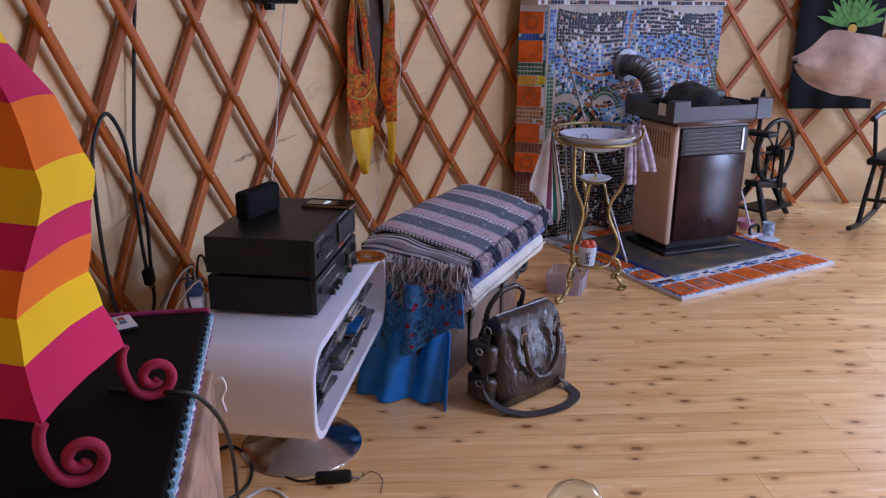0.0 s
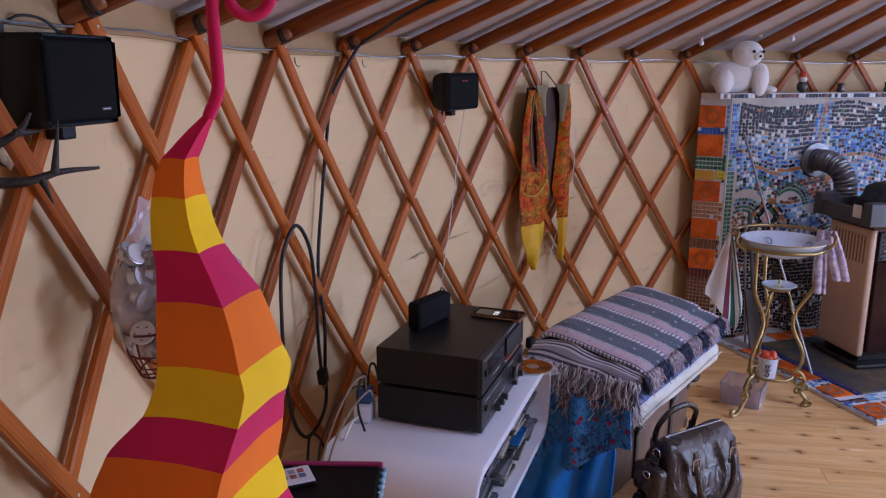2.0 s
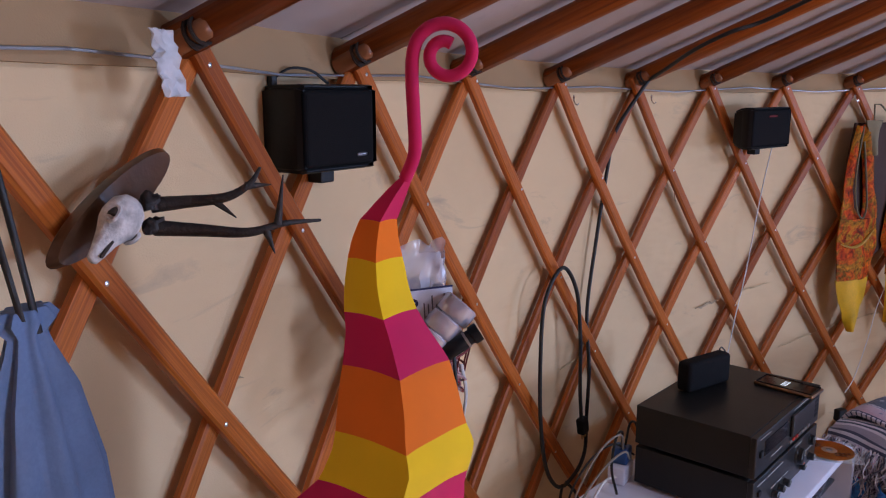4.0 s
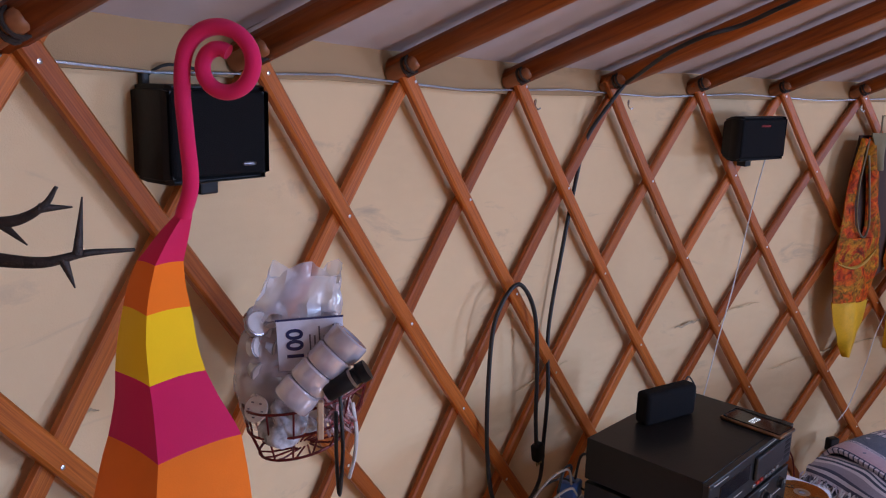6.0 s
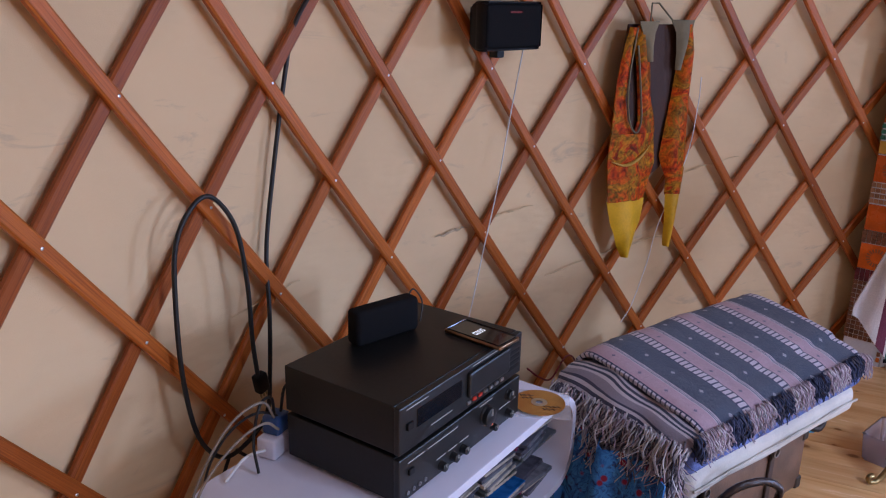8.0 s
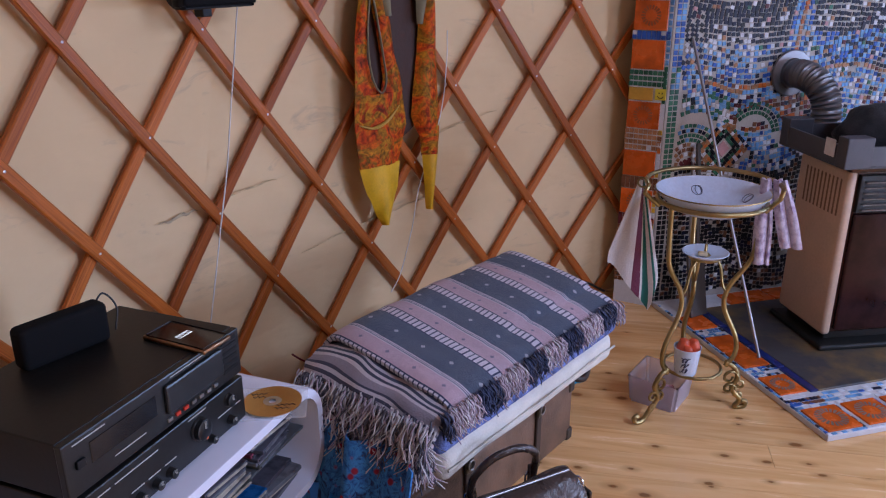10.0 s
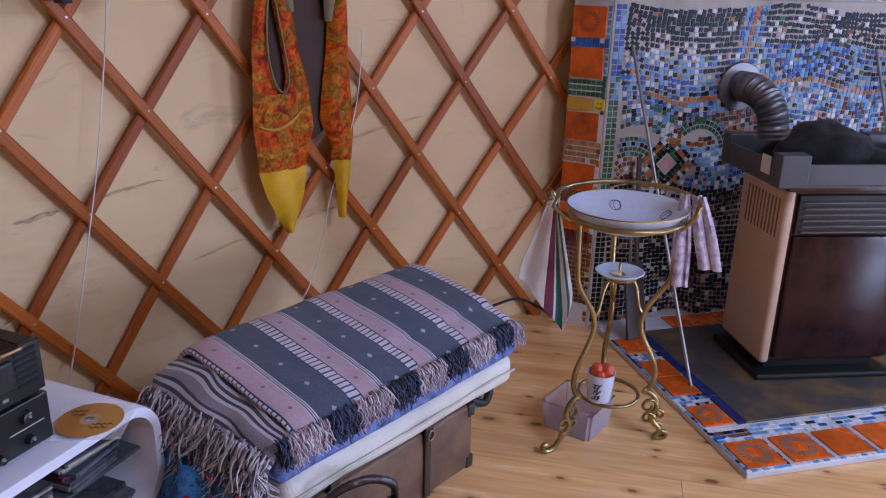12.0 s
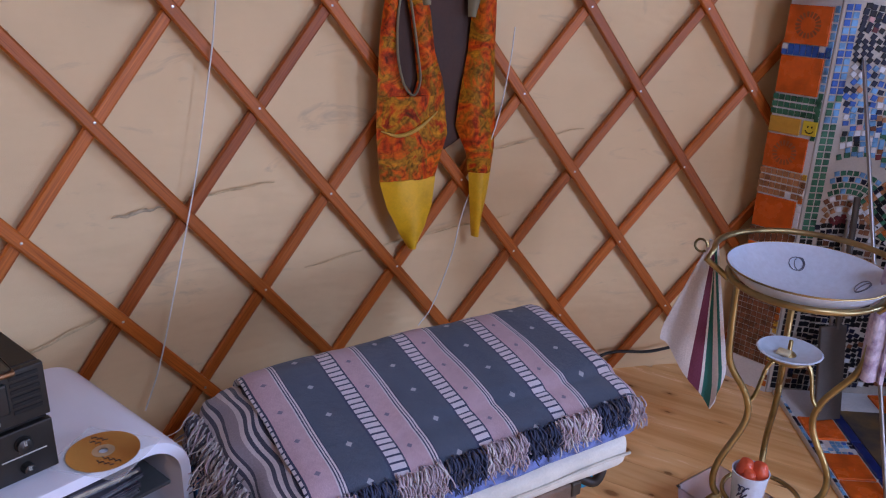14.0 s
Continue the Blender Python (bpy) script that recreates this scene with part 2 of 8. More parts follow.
def add_sheet(bm, grid, thick=0.0):
    """A cloth out of a grid of points, with a back when thick."""
    def lay(g):
        return [[bm.verts.new(p) for p in row] for row in g]
    front = lay(grid)
    rows, cols = len(grid), len(grid[0])
    for a in range(rows - 1):
        for b in range(cols - 1):
            bm.faces.new((front[a][b], front[a][b + 1], front[a + 1][b + 1], front[a + 1][b]))
    if thick:
        nrm = []
        for a in range(rows):
            line = []
            for b in range(cols):
                du = Vector(grid[a][min(b + 1, cols - 1)]) - Vector(grid[a][max(b - 1, 0)])
                dv = Vector(grid[min(a + 1, rows - 1)][b]) - Vector(grid[max(a - 1, 0)][b])
                line.append(Vector(grid[a][b]) - thick * du.cross(dv).normalized())
            nrm.append(line)
        back = lay(nrm)
        for a in range(rows - 1):
            for b in range(cols - 1):
                bm.faces.new((back[a][b], back[a + 1][b], back[a + 1][b + 1], back[a][b + 1]))
        rim = [(0, b) for b in range(cols)] + [(a, cols - 1) for a in range(1, rows)] + [(rows - 1, b) for b in range(cols - 2, -1, -1)] + [(a, 0) for a in range(rows - 2, 0, -1)]
        for (a, b), (c, d) in zip(rim, rim[1:] + rim[:1]):
            bm.faces.new((front[a][b], back[a][b], back[c][d], front[c][d]))


def wall(s, z, inward=0.0):
    """A place on the lattice: s heads along, z up, so far in from its face."""
    a = TH0 + DT * s
    return Vector(((R - inward) * math.sin(a), (R - inward) * math.cos(a), z))


def wall_frame(s, z, inward=0.0):
    """x along the wall to the right, y out through it, z up."""
    a = TH0 + DT * s
    m = Matrix.Rotation(-a, 4, "Z")
    m.translation = wall(s, z, inward)
    return m


def rise(s):
    """Lifts the lattice a little towards the low head numbers, to fit the camera's view."""
    return max(0.0, min(0.030, 0.021 - 0.0085 * s, 0.030 + 0.0075 * (s + 3)))


def wobble(p, scale, amount):
    return noise.noise(Vector(p) * scale) * amount


# ---- structure ----
floor = thing("floor", Matrix(), "warm knotty pine floorboards, worn and lightly varnished", "floor", kind="structure")
bm = bmesh.new()
add_lathe(bm, [(R + 0.3, -0.12), (R + 0.3, -0.022)], 60)
part("subfloor", bm, plain("dark_subfloor", (0.10, 0.06, 0.03), 0.8), floor)
ground = new("ground")
ground.empty_display_size = 0.05
tagged(ground, "green grassy ground outside the round tent", "ground", kind="structure")
bm = bmesh.new()
add_lathe(bm, [(400.0, -0.14), (400.0, -0.13)], 48)
part("lawn", bm, plain("lawn", (0.07, 0.11, 0.035), 0.9, scale=0.6, fine=20), ground)

wall_canvas = thing("wall_canvas", Matrix(), "cream cotton canvas wall lining with grey smudges and painted fold shade", "wall", kind="structure")


def wall_shell(name, s0, s1, z0, z1, r, thick, mat, parent, step=0.5, sag=0.006):
    n = max(1, round((s1 - s0) / step))
    bm = bmesh.new()
    rows = max(1, round((z1 - z0) / 0.12))
    grid = []
    for j in range(rows + 1):
        z = z0 + (z1 - z0) * j / rows
        line = []
        for k in range(n + 1):
            s = s0 + (s1 - s0) * k / n
            p = wall(s, z, R - r)
            line.append(p * 1.0 + Vector((p.x, p.y, 0)).normalized() * wobble((p.x, p.y, p.z), 2.1, sag))
        grid.append(line)
    add_sheet(bm, grid[::-1], thick)
    return part(name, bm, mat, parent, smooth=60)


# openings: a glazed door on the far side (heads 27 to 30) and a long low window (heads 18.5 to 21.5)
wall_shell("canvas", -30, 18.5, -0.02, 1.52, R + 0.045, -0.012, CANVAS, wall_canvas)
wall_shell("canvas", 18.5, 21.5, -0.02, 0.78, R + 0.045, -0.012, CANVAS, wall_canvas)
wall_shell("canvas", 18.5, 21.5, 1.36, 1.52, R + 0.045, -0.012, CANVAS, wall_canvas)
wall_shell("canvas", 21.5, 27.0, -0.02, 1.52, R + 0.045, -0.012, CANVAS, wall_canvas)

STAIN = plain("grey_canvas_stain", (0.50, 0.39, 0.25), 0.9, var=0.3, scale=40, fine=200, spec=0.1)
# Slightly darker canvas tone, for strips that paint in the shade of folds.
CREASE_SHADE = plain("faint_crease_shade", (0.71, 0.53, 0.305), 0.9, var=0.15, scale=25, fine=200, spec=0.1)


def canvas_mark(s0, z0, s1, z1, width, mat, name, label):
    """A thin uneven streak lying on the lining: dirt, or the painted shade of a fold."""
    grid = []
    for j in (-1, 0, 1):
        line = []
        for k in range(15):
            t = k / 14
            w = width * math.sin(math.pi * (0.06 + 0.88 * t)) * (0.75 + 0.5 * noise.noise(Vector((k * 0.7, s0, j))))
            line.append(wall(s0 + (s1 - s0) * t, z0 + (z1 - z0) * t + j * w / 2 + noise.noise(Vector((k * 0.45, z0 * 9, 1))) * width * 0.6, -0.034 - 0.002 * abs(j)))
        grid.append(line)
    bm = bmesh.new()
    add_sheet(bm, grid, 0.0015)
    part(name, bm, mat, wall_canvas, label, smooth=60)


canvas_mark(4.03, 0.738, 4.36, 0.750, 0.012, STAIN, "smudge", "short dark smudge on the canvas")
canvas_mark(4.36, 0.752, 5.1, 0.775, 0.008, CREASE_SHADE, "crease_shade", "faint painted shade of a canvas fold")
canvas_mark(3.2, 0.43, 4.1, 0.52, 0.010, CREASE_SHADE, "crease_shade", "faint painted shade of a canvas fold")
canvas_mark(5.3, 0.52, 7.0, 0.60, 0.010, CREASE_SHADE, "crease_shade", "faint painted shade of a canvas fold")
canvas_mark(-0.86, 1.044, -0.77, 1.034, 0.006, STAIN, "smudge", "small dark tear mark in the canvas")
canvas_mark(2.2, 0.70, 2.75, 0.735, 0.009, CREASE_SHADE, "crease_shade", "faint painted shade of a canvas fold")
canvas_mark(6.7, 0.80, 7.6, 0.86, 0.008, CREASE_SHADE, "crease_shade", "faint painted shade of a canvas fold")
canvas_mark(3.62, 1.17, 3.66, 1.11, 0.005, STAIN, "smudge", "small dark mark on the canvas")

valance = thing("valance", Matrix(), "beige canvas band along the top of the wall, held by a wire", "trim", kind="structure")
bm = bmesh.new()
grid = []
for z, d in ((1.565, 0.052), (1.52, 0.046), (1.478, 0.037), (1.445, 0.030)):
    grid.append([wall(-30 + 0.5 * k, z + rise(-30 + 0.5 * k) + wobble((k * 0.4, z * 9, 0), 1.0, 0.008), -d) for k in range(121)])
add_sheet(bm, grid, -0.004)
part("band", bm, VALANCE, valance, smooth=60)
bm = bmesh.new()
add_tube(bm, [wall(-30 + 0.5 * k, 1.452 + rise(-30 + 0.5 * k) + 0.007 * math.sin(k * 1.57), -0.020) for k in range(121)], 0.0022, 5)
part("wire", bm, STEEL, valance, "thin grey steel tension wire")

ceiling = thing("ceiling", Matrix(), "off-white roof canvas stretched over the poles", "ceiling", kind="structure")
SLOPE, POLE_Z, CROWN_R = 0.375, 1.487, 0.62


def roof_z(r):
    return POLE_Z + (R - r) * SLOPE


bm = bmesh.new()
grid = []
for k in range(13):
    r = R + 0.10 - (R + 0.10 - CROWN_R) * k / 12
    grid.append([Vector((r * math.sin(TH0 + DT * s / 2), r * math.cos(TH0 + DT * s / 2), roof_z(r) + 0.040 + rise(s / 2 if s <= 60 else s / 2 - 60) - (0.010 * math.sin(math.pi * k / 12) if s % 2 else 0) + wobble((s * 0.7, k, 3), 0.9, 0.008))) for s in range(121)])
add_sheet(bm, grid[::-1], -0.01)
part("roof_canvas", bm, ROOF, ceiling, smooth=60)
crown = thing("crown_ring", pose(0, 0, 0), "round stained timber crown ring over the middle", "roof ring", kind="structure")
bm = bmesh.new()
add_tube(bm, [Vector((CROWN_R * math.sin(2 * math.pi * k / 48), CROWN_R * math.cos(2 * math.pi * k / 48), roof_z(CROWN_R) + 0.03)) for k in range(49)], 0.05, 8)
part("ring", bm, POLE, crown)

# lattice: two layers of slats, bent to the wall
lattice = thing("wall_lattice", Matrix(), "orange-brown stained diamond lattice of screwed wooden slats", "lattice", kind="structure")


def slat_mesh(name, way, depth):
    """The slat that starts at head 0 and runs down to the right (way 1) or left (-1)."""
    rows, w, th, n = 6.25, 0.031, 0.0135, 26
    verts, faces, uvs = [], [], []
    ctr, top = [], -0.14
    for k in range(n + 1):
        f = top + (rows - top) * k / n
        ctr.append((way * f * 0.5, Z_TOP - f * ROW_H))
    nrm = Vector((ROW_H, way * 0.5 * DT * R)).normalized()
    prof = [(-0.5, 0.25), (-0.36, 0.5), (0.36, 0.5), (0.5, 0.25), (0.5, -0.5), (-0.5, -0.5)]
    for k, (s, z) in enumerate(ctr):
        for a, b in prof:
            off = nrm * a * w
            p = wall(s + off.x / (DT * R), z + off.y, depth + b * th)
            verts.append(p)
            uvs.append((k / n * 1.9, a * 0.1 + b * 0.02))
    m = len(prof)
    for k in range(n):
        for j in range(m):
            faces.append((k * m + j, k * m + (j + 1) % m, (k + 1) * m + (j + 1) % m, (k + 1) * m + j))
    faces += [tuple(range(m))[::-1], tuple(n * m + j for j in range(m))]
    me = bpy.data.meshes.new(name)
    me.from_pydata(verts, [], faces)
    uv = me.uv_layers.new(name="UVMap")
    for loop in me.loops:
        uv.data[loop.index].uv = uvs[loop.vertex_index]
    bm = bmesh.new()
    bm.from_mesh(me)
    bmesh.ops.recalc_face_normals(bm, faces=bm.faces[:])
    bm.to_mesh(me)
    bm.free()
    me.materials.append(SLAT)
    return me


SHIFT_F = {-1: 0.05, 0: 0.046, 1: 0.02, 3: -0.044, 4: -0.028, 5: 0.013, 7: 0.022, 8: 0.028}
SHIFT_B = {1: 0.028, 2: 0.029, 3: 0.03, 4: -0.013, 7: -0.025, 8: 0.018, 10: -0.038}
slat_rng = random.Random(2)
FRONT, BACK = slat_mesh("slat", 1, -0.0065), slat_mesh("slat", -1, -0.021)
for k in range(-30, 30):
    for me, lo, hi in ((FRONT, 24.0, 27.0), (BACK, 27.0, 30.0)):
        if lo <= k <= hi + 0.1 or (me is FRONT and 15.5 < k < 21.5) or (me is BACK and 18.5 < k < 24.5):
            continue
        ob = new("slat", me)
        ob.parent = lattice
        off = (SHIFT_F if me is FRONT else SHIFT_B).get(k, 0.0 if -2 < k < 11 else slat_rng.uniform(-0.03, 0.03))
        ob.matrix_basis = Matrix.Translation((0, 0, rise(k + (1.5 if me is FRONT else -1.5)))) @ Matrix.Rotation(-DT * (k + off), 4, "Z")
bm = bmesh.new()
for i in range(-4, 17):
    for row in range(0, 6):
        m = wall_frame(i + row / 2 + (SHIFT_F.get(i, 0) + SHIFT_B.get(i + row, 0)) / 2, Z_TOP - row * ROW_H + (rise(i + 1.5) + rise(i + row - 1.5)) / 2, 0.0003) @ pose(0, 0, 0, 90)
        add_lathe(bm, [(0.0034, -0.001), (0.0034, 0.0008), (0.0016, 0.0016)], 8, m)
part("screw_heads", bm, SCREW, lattice, "small zinc screw heads", smooth=40)["kind"] = "stuff"

# roof poles: one at each head, tied with dark cord
def pole_mesh():
    n, m, verts, faces, uvs = 2, 12, [], [], []
    a = Vector((0, R + 0.035, roof_z(R + 0.035)))
    b = Vector((0, CROWN_R, roof_z(CROWN_R)))
    for k in range(9):
        p = a.lerp(b, k / 8)
        d = (b - a).normalized()
        up = Vector((1, 0, 0)).cross(d)
        rad = 0.0245 if k < 8 else 0.017
        for j in range(m):
            q = 2 * math.pi * j / m
            verts.append(p + rad * (math.cos(q) * Vector((1, 0, 0)) + math.sin(q) * up))
            uvs.append((k / 8 * 3.2, j / m * 0.15))
    for k in range(8):
        for j in range(m):
            faces.append((k * m + j, k * m + (j + 1) % m, (k + 1) * m + (j + 1) % m, (k + 1) * m + j))
    faces += [tuple(range(m))[::-1], tuple(8 * m + j for j in range(m))]
    me = bpy.data.meshes.new("roof_pole")
    me.from_pydata(verts, [], faces)
    uv = me.uv_layers.new(name="UVMap")
    for loop in me.loops:
        uv.data[loop.index].uv = uvs[loop.vertex_index]
    for f in me.polygons:
        f.use_smooth = len(f.vertices) == 4
    me.materials.append(POLE)
    return me


POLE_ME = pole_mesh()
PEG = lathed([(0.0, 0.030), (0.009, 0.028), (0.0135, 0.022), (0.0145, 0.0), (0.0145, -0.045)], 12, None, False)
peg_me = bpy.data.meshes.new("peg")
PEG.to_mesh(peg_me)
PEG.free()
for f in peg_me.polygons:
    f.use_smooth = True
peg_me.materials.append(plain("turned_peg", (0.33, 0.12, 0.045), 0.4))
TIE = bmesh.new()
for tilt, zz in ((0.3, 0.004), (-0.25, -0.004), (0.1, 0.011)):
    add_tube(TIE, [Vector((0.017 * math.cos(q * math.pi / 6), 0.017 * math.sin(q * math.pi / 6), zz + tilt * 0.014 * math.cos(q * math.pi / 6))) for q in range(13)], 0.0026, 5)
tie_me = bpy.data.meshes.new("cord_tie")
TIE.to_mesh(tie_me)
TIE.free()
tie_me.materials.append(plain("dark_cord", (0.035, 0.022, 0.016), 0.8))
poles = thing("roof_poles", Matrix(), "stained round roof poles tied to the lattice heads", "roof pole", kind="structure")
for k in range(-30, 30):
    ob = new("roof_pole", POLE_ME)
    ob.parent = poles
    ob.matrix_basis = Matrix.Translation((0, 0, rise(k))) @ Matrix.Rotation(-(TH0 + DT * (k - 0.04)), 4, "Z")
    for nm, me in (("peg", peg_me), ("cord_tie", tie_me)):
        o2 = new(nm, me)
        o2.parent = ob
        o2.matrix_basis = Matrix.Translation((-0.016, R - 0.012, POLE_Z - 0.004)) @ pose(0, 0, 0, 68, 0, 0)

# glazed door and window on the unseen side
door = thing("door_1", wall_frame(28.5, 0, 0), "glazed timber door letting in daylight", "door", kind="structure")
bm = bmesh.new()
for lo, hi in (((-0.56, -0.02, 0), (-0.44, 0.05, 1.56)), ((0.44, -0.02, 0), (0.56, 0.05, 1.56)), ((-0.44, -0.02, 1.48), (0.44, 0.05, 1.56)), ((-0.44, -0.02, 0), (0.44, 0.05, 0.2))):
    add_box(bm, lo, hi, None, 0.004)
part("door_frame", bm, POLE, door)
win = thing("window_1", wall_frame(20, 0, 0), "long low glazed window in the canvas wall", "window", kind="structure")
bm = bmesh.new()
for lo, hi in (((-0.60, -0.02, 0.78), (0.60, 0.05, 0.83)), ((-0.60, -0.02, 1.31), (0.60, 0.05, 1.36)), ((-0.60, -0.02, 0.83), (-0.54, 0.05, 1.31)), ((0.54, -0.02, 0.83), (0.60, 0.05, 1.31))):
    add_box(bm, lo, hi, None, 0.004)
part("window_frame", bm, POLE, win)

# ---- hearth: tiled slab, mosaic screen, heater ----
HU, HN = Vector((0.8326, 0.5539, 0)), Vector((-0.5539, 0.8326, 0))
HEARTH = Matrix(((HU.x, HN.x, 0, -1.782), (HU.y, HN.y, 0, 1.615), (0, 0, 1, 0), (0, 0, 0, 1)))   # x along the front, y back to the screen
GROUT = plain("white_grout", (0.66, 0.66, 0.68), 0.75, var=0.12, fine=160, bumps=0.3)
TERRACOTTA = plain("orange_glazed_tile", (0.76, 0.135, 0.016), 0.25, var=0.18, scale=14, vary=True)
BLUE_TILE = plain("navy_glazed_tile", (0.018, 0.035, 0.19), 0.18, var=0.2, scale=20, vary=True)
TESSERA = {
    "navy": plain("tessera_navy", (0.010, 0.012, 0.034), 0.42, var=0.3, scale=30, spec=0.22),
    "black": plain("tessera_black", (0.010, 0.010, 0.012), 0.42, var=0.2, scale=30, spec=0.22),
    "sky": plain("tessera_sky_blue", (0.17, 0.40, 0.70), 0.42, var=0.3, scale=25, spec=0.22),
    "blue": plain("tessera_blue", (0.04, 0.13, 0.48), 0.42, var=0.3, scale=25, spec=0.22),
    "white": plain("tessera_white", (0.72, 0.74, 0.78), 0.42, var=0.08, scale=30, spec=0.22),
    "green": plain("tessera_green", (0.05, 0.17, 0.10), 0.42, var=0.35, scale=25, spec=0.22),
    "brown": plain("tessera_brown", (0.22, 0.09, 0.045), 0.42, var=0.3, scale=25, spec=0.22),
    "wine": plain("tessera_wine", (0.15, 0.03, 0.035), 0.42, var=0.3, scale=25, spec=0.22),
    "pink": plain("tessera_pink", (0.60, 0.33, 0.33), 0.42, var=0.1, scale=25, spec=0.22),
    "yellow": plain("tessera_yellow", (0.75, 0.48, 0.06), 0.42, var=0.15, scale=25, spec=0.22),
    "tan": plain("tessera_tan", (0.46, 0.22, 0.10), 0.42, var=0.25, scale=25, spec=0.22),
    "orange": plain("tessera_orange", (0.62, 0.16, 0.03), 0.42, var=0.2, scale=25, spec=0.22),
}
T_NAMES = list(TESSERA)


def tesserae(name, chips, parent, label, turn_to):
    """Many small chips, each (u, v, width, height, turn, colour, lift), set into one mesh; turn_to maps (u, v, out) to the parent's space."""
    verts, faces, mats = [], [], []
    for u, v, w, h, a, col, lift in chips:
        c, s = math.cos(a), math.sin(a)
        base = len(verts)
        for k, (x, y) in enumerate(((-1, -1), (1, -1), (1, 1), (-1, 1))):
            x, y = x * w / 2, y * h / 2
            verts.append(turn_to(u + c * x - s * y, v + s * x + c * y, 0.0))
        for x, y in ((-1, -1), (1, -1), (1, 1), (-1, 1)):
            x, y = x * w * 0.47, y * h * 0.47
            verts.append(turn_to(u + c * x - s * y, v + s * x + c * y, 0.0026 + lift))
        faces += [(base + 4, base + 5, base + 6, base + 7)] + [(base + k, base + (k + 1) % 4, base + 4 + (k + 1) % 4, base + 4 + k) for k in range(4)]
        mats += [T_NAMES.index(col)] * 5
    me = bpy.data.meshes.new(name)
    me.from_pydata(verts, [], faces)
    for n in T_NAMES:
        me.materials.append(TESSERA[n])
    me.polygons.foreach_set("material_index", mats)
    ob = new(name, me)
    ob.parent = parent
    tagged(ob, label, kind="stuff")
    return ob


SLAB_W, SLAB_D = 1.09, 1.05
hearth = thing("hearth", HEARTH, "low hearth slab with orange and blue tiles round dark steel", "hearth")
part("slab", boxed((0, 0, 0), (SLAB_W, SLAB_D, 0.020), None, 0.003), GROUT, hearth, "white-grouted slab edge")
part("hearth_plate", boxed((0.16, 0.235, 0.016), (SLAB_W - 0.12, SLAB_D - 0.13, 0.027), None, 0.002), plain("scorched_steel", (0.075, 0.075, 0.08), 0.48, 0.35, var=0.25, scale=7, fine=50, col2=(0.26, 0.17, 0.07)), hearth, "dark scorched steel plate")


def sun_tile(parent, x, y, size, patterned, z=0.020):
    t = part("tile", boxed((x, y, z - 0.003), (x + size[0], y + size[1], z + 0.006), None, 0.0015, 1), TERRACOTTA, parent, "orange tile with a printed sun" if patterned else "")
    if patterned:
        cx, cy, r = x + size[0] / 2, y + size[1] / 2, min(size) * 0.40
        bm = bmesh.new()
        for k in range(20):
            a = 2 * math.pi * k / 20
            ca, sa = math.cos(a), math.sin(a)
            pts = [(cx + ca * r * f - sa * w * r, cy + sa * r * f + ca * w * r) for f, w in ((0.55, -0.055), (0.98, -0.085), (0.98, 0.085), (0.55, 0.055))]
            lo = [bm.verts.new((p[0], p[1], z + 0.0058)) for p in pts]
            hi = [bm.verts.new((p[0], p[1], z + 0.0068)) for p in pts]
            bm.faces.new(hi)
            for j in range(4):
                bm.faces.new((lo[j], lo[(j + 1) % 4], hi[(j + 1) % 4], hi[j]))
        part("sun_print", bm, plain("grey_print", (0.22, 0.17, 0.14), 0.4), t)
    return t


# front edge: seven orange tiles; left edge: tiles with mosaic gaps and a navy strip
x = 0.016
for k in range(7):
    sun_tile(hearth, x, 0.018, (0.128, 0.128), k < 2)
    x += 0.152
y = 0.168 + 0.075
for k in range(4):
    sun_tile(hearth, 0.016, y, (0.105, 0.118), k == 0)
    y += 0.118 + (0.075 if k in (0, 2) else 0.008)
for k in range(4):
    part("tile", boxed((0.128, 0.235 + k * 0.17, 0.018), (0.158, 0.235 + k * 0.17 + 0.163, 0.0275), None, 0.0015, 1), BLUE_TILE, hearth)
    part("tile", boxed((SLAB_W - 0.118, 0.235 + k * 0.17, 0.018), (SLAB_W - 0.088, 0.235 + k * 0.17 + 0.163, 0.0275), None, 0.0015, 1), BLUE_TILE, hearth)
for k in range(3):
    sun_tile(hearth, 0.30 + k * 0.22, SLAB_D - 0.122, (0.21, 0.105), False)
    sun_tile(hearth, SLAB_W - 0.083, 0.26 + k * 0.15, (0.072, 0.12), False)
rng = random.Random(11)
chips = []
for k in range(34):
    for row, yy in ((0, 0.158), (1, 0.178), (2, 0.198), (3, 0.218)):
        if rng.random() < 0.8:
            w = rng.choice((0.02, 0.026, 0.034))
            chips.append((0.02 + k * 0.031, yy, w, 0.012, rng.uniform(-0.05, 0.05), rng.choice(("sky", "blue", "sky", "white", "white", "navy", "blue")) if row in (1, 2) else rng.choice(("white", "sky", "white")), 0))
for k in range(9):
    for j in range(2):
        chips.append((0.015 + k * 0.0145, 0.18 + 0.02 * j, 0.011, 0.014, 0.1, rng.choice(("navy", "blue", "brown")), 0.001))
for k in range(7):
    for j in range(4):
        if rng.random() < 0.75:
            chips.append((0.02 + k * 0.017, 0.375 + j * 0.017, 0.013, 0.012, rng.uniform(-0.2, 0.2), rng.choice(("sky", "sky", "blue", "navy", "white")), 0))
            chips.append((0.02 + k * 0.017, 0.69 + j * 0.017, 0.013, 0.012, rng.uniform(-0.2, 0.2), rng.choice(("sky", "sky", "blue", "navy", "white")), 0))
for k in range(55):
    chips.append((0.007, 0.02 + k * 0.0185, 0.009, 0.015, 0, rng.choice(("sky", "blue", "white", "navy", "sky")), 0))
for k in range(58):
    chips.append((0.01 + k * 0.0185, 0.008, 0.016, 0.010, 0, rng.choice(("white", "white", "sky")), 0))
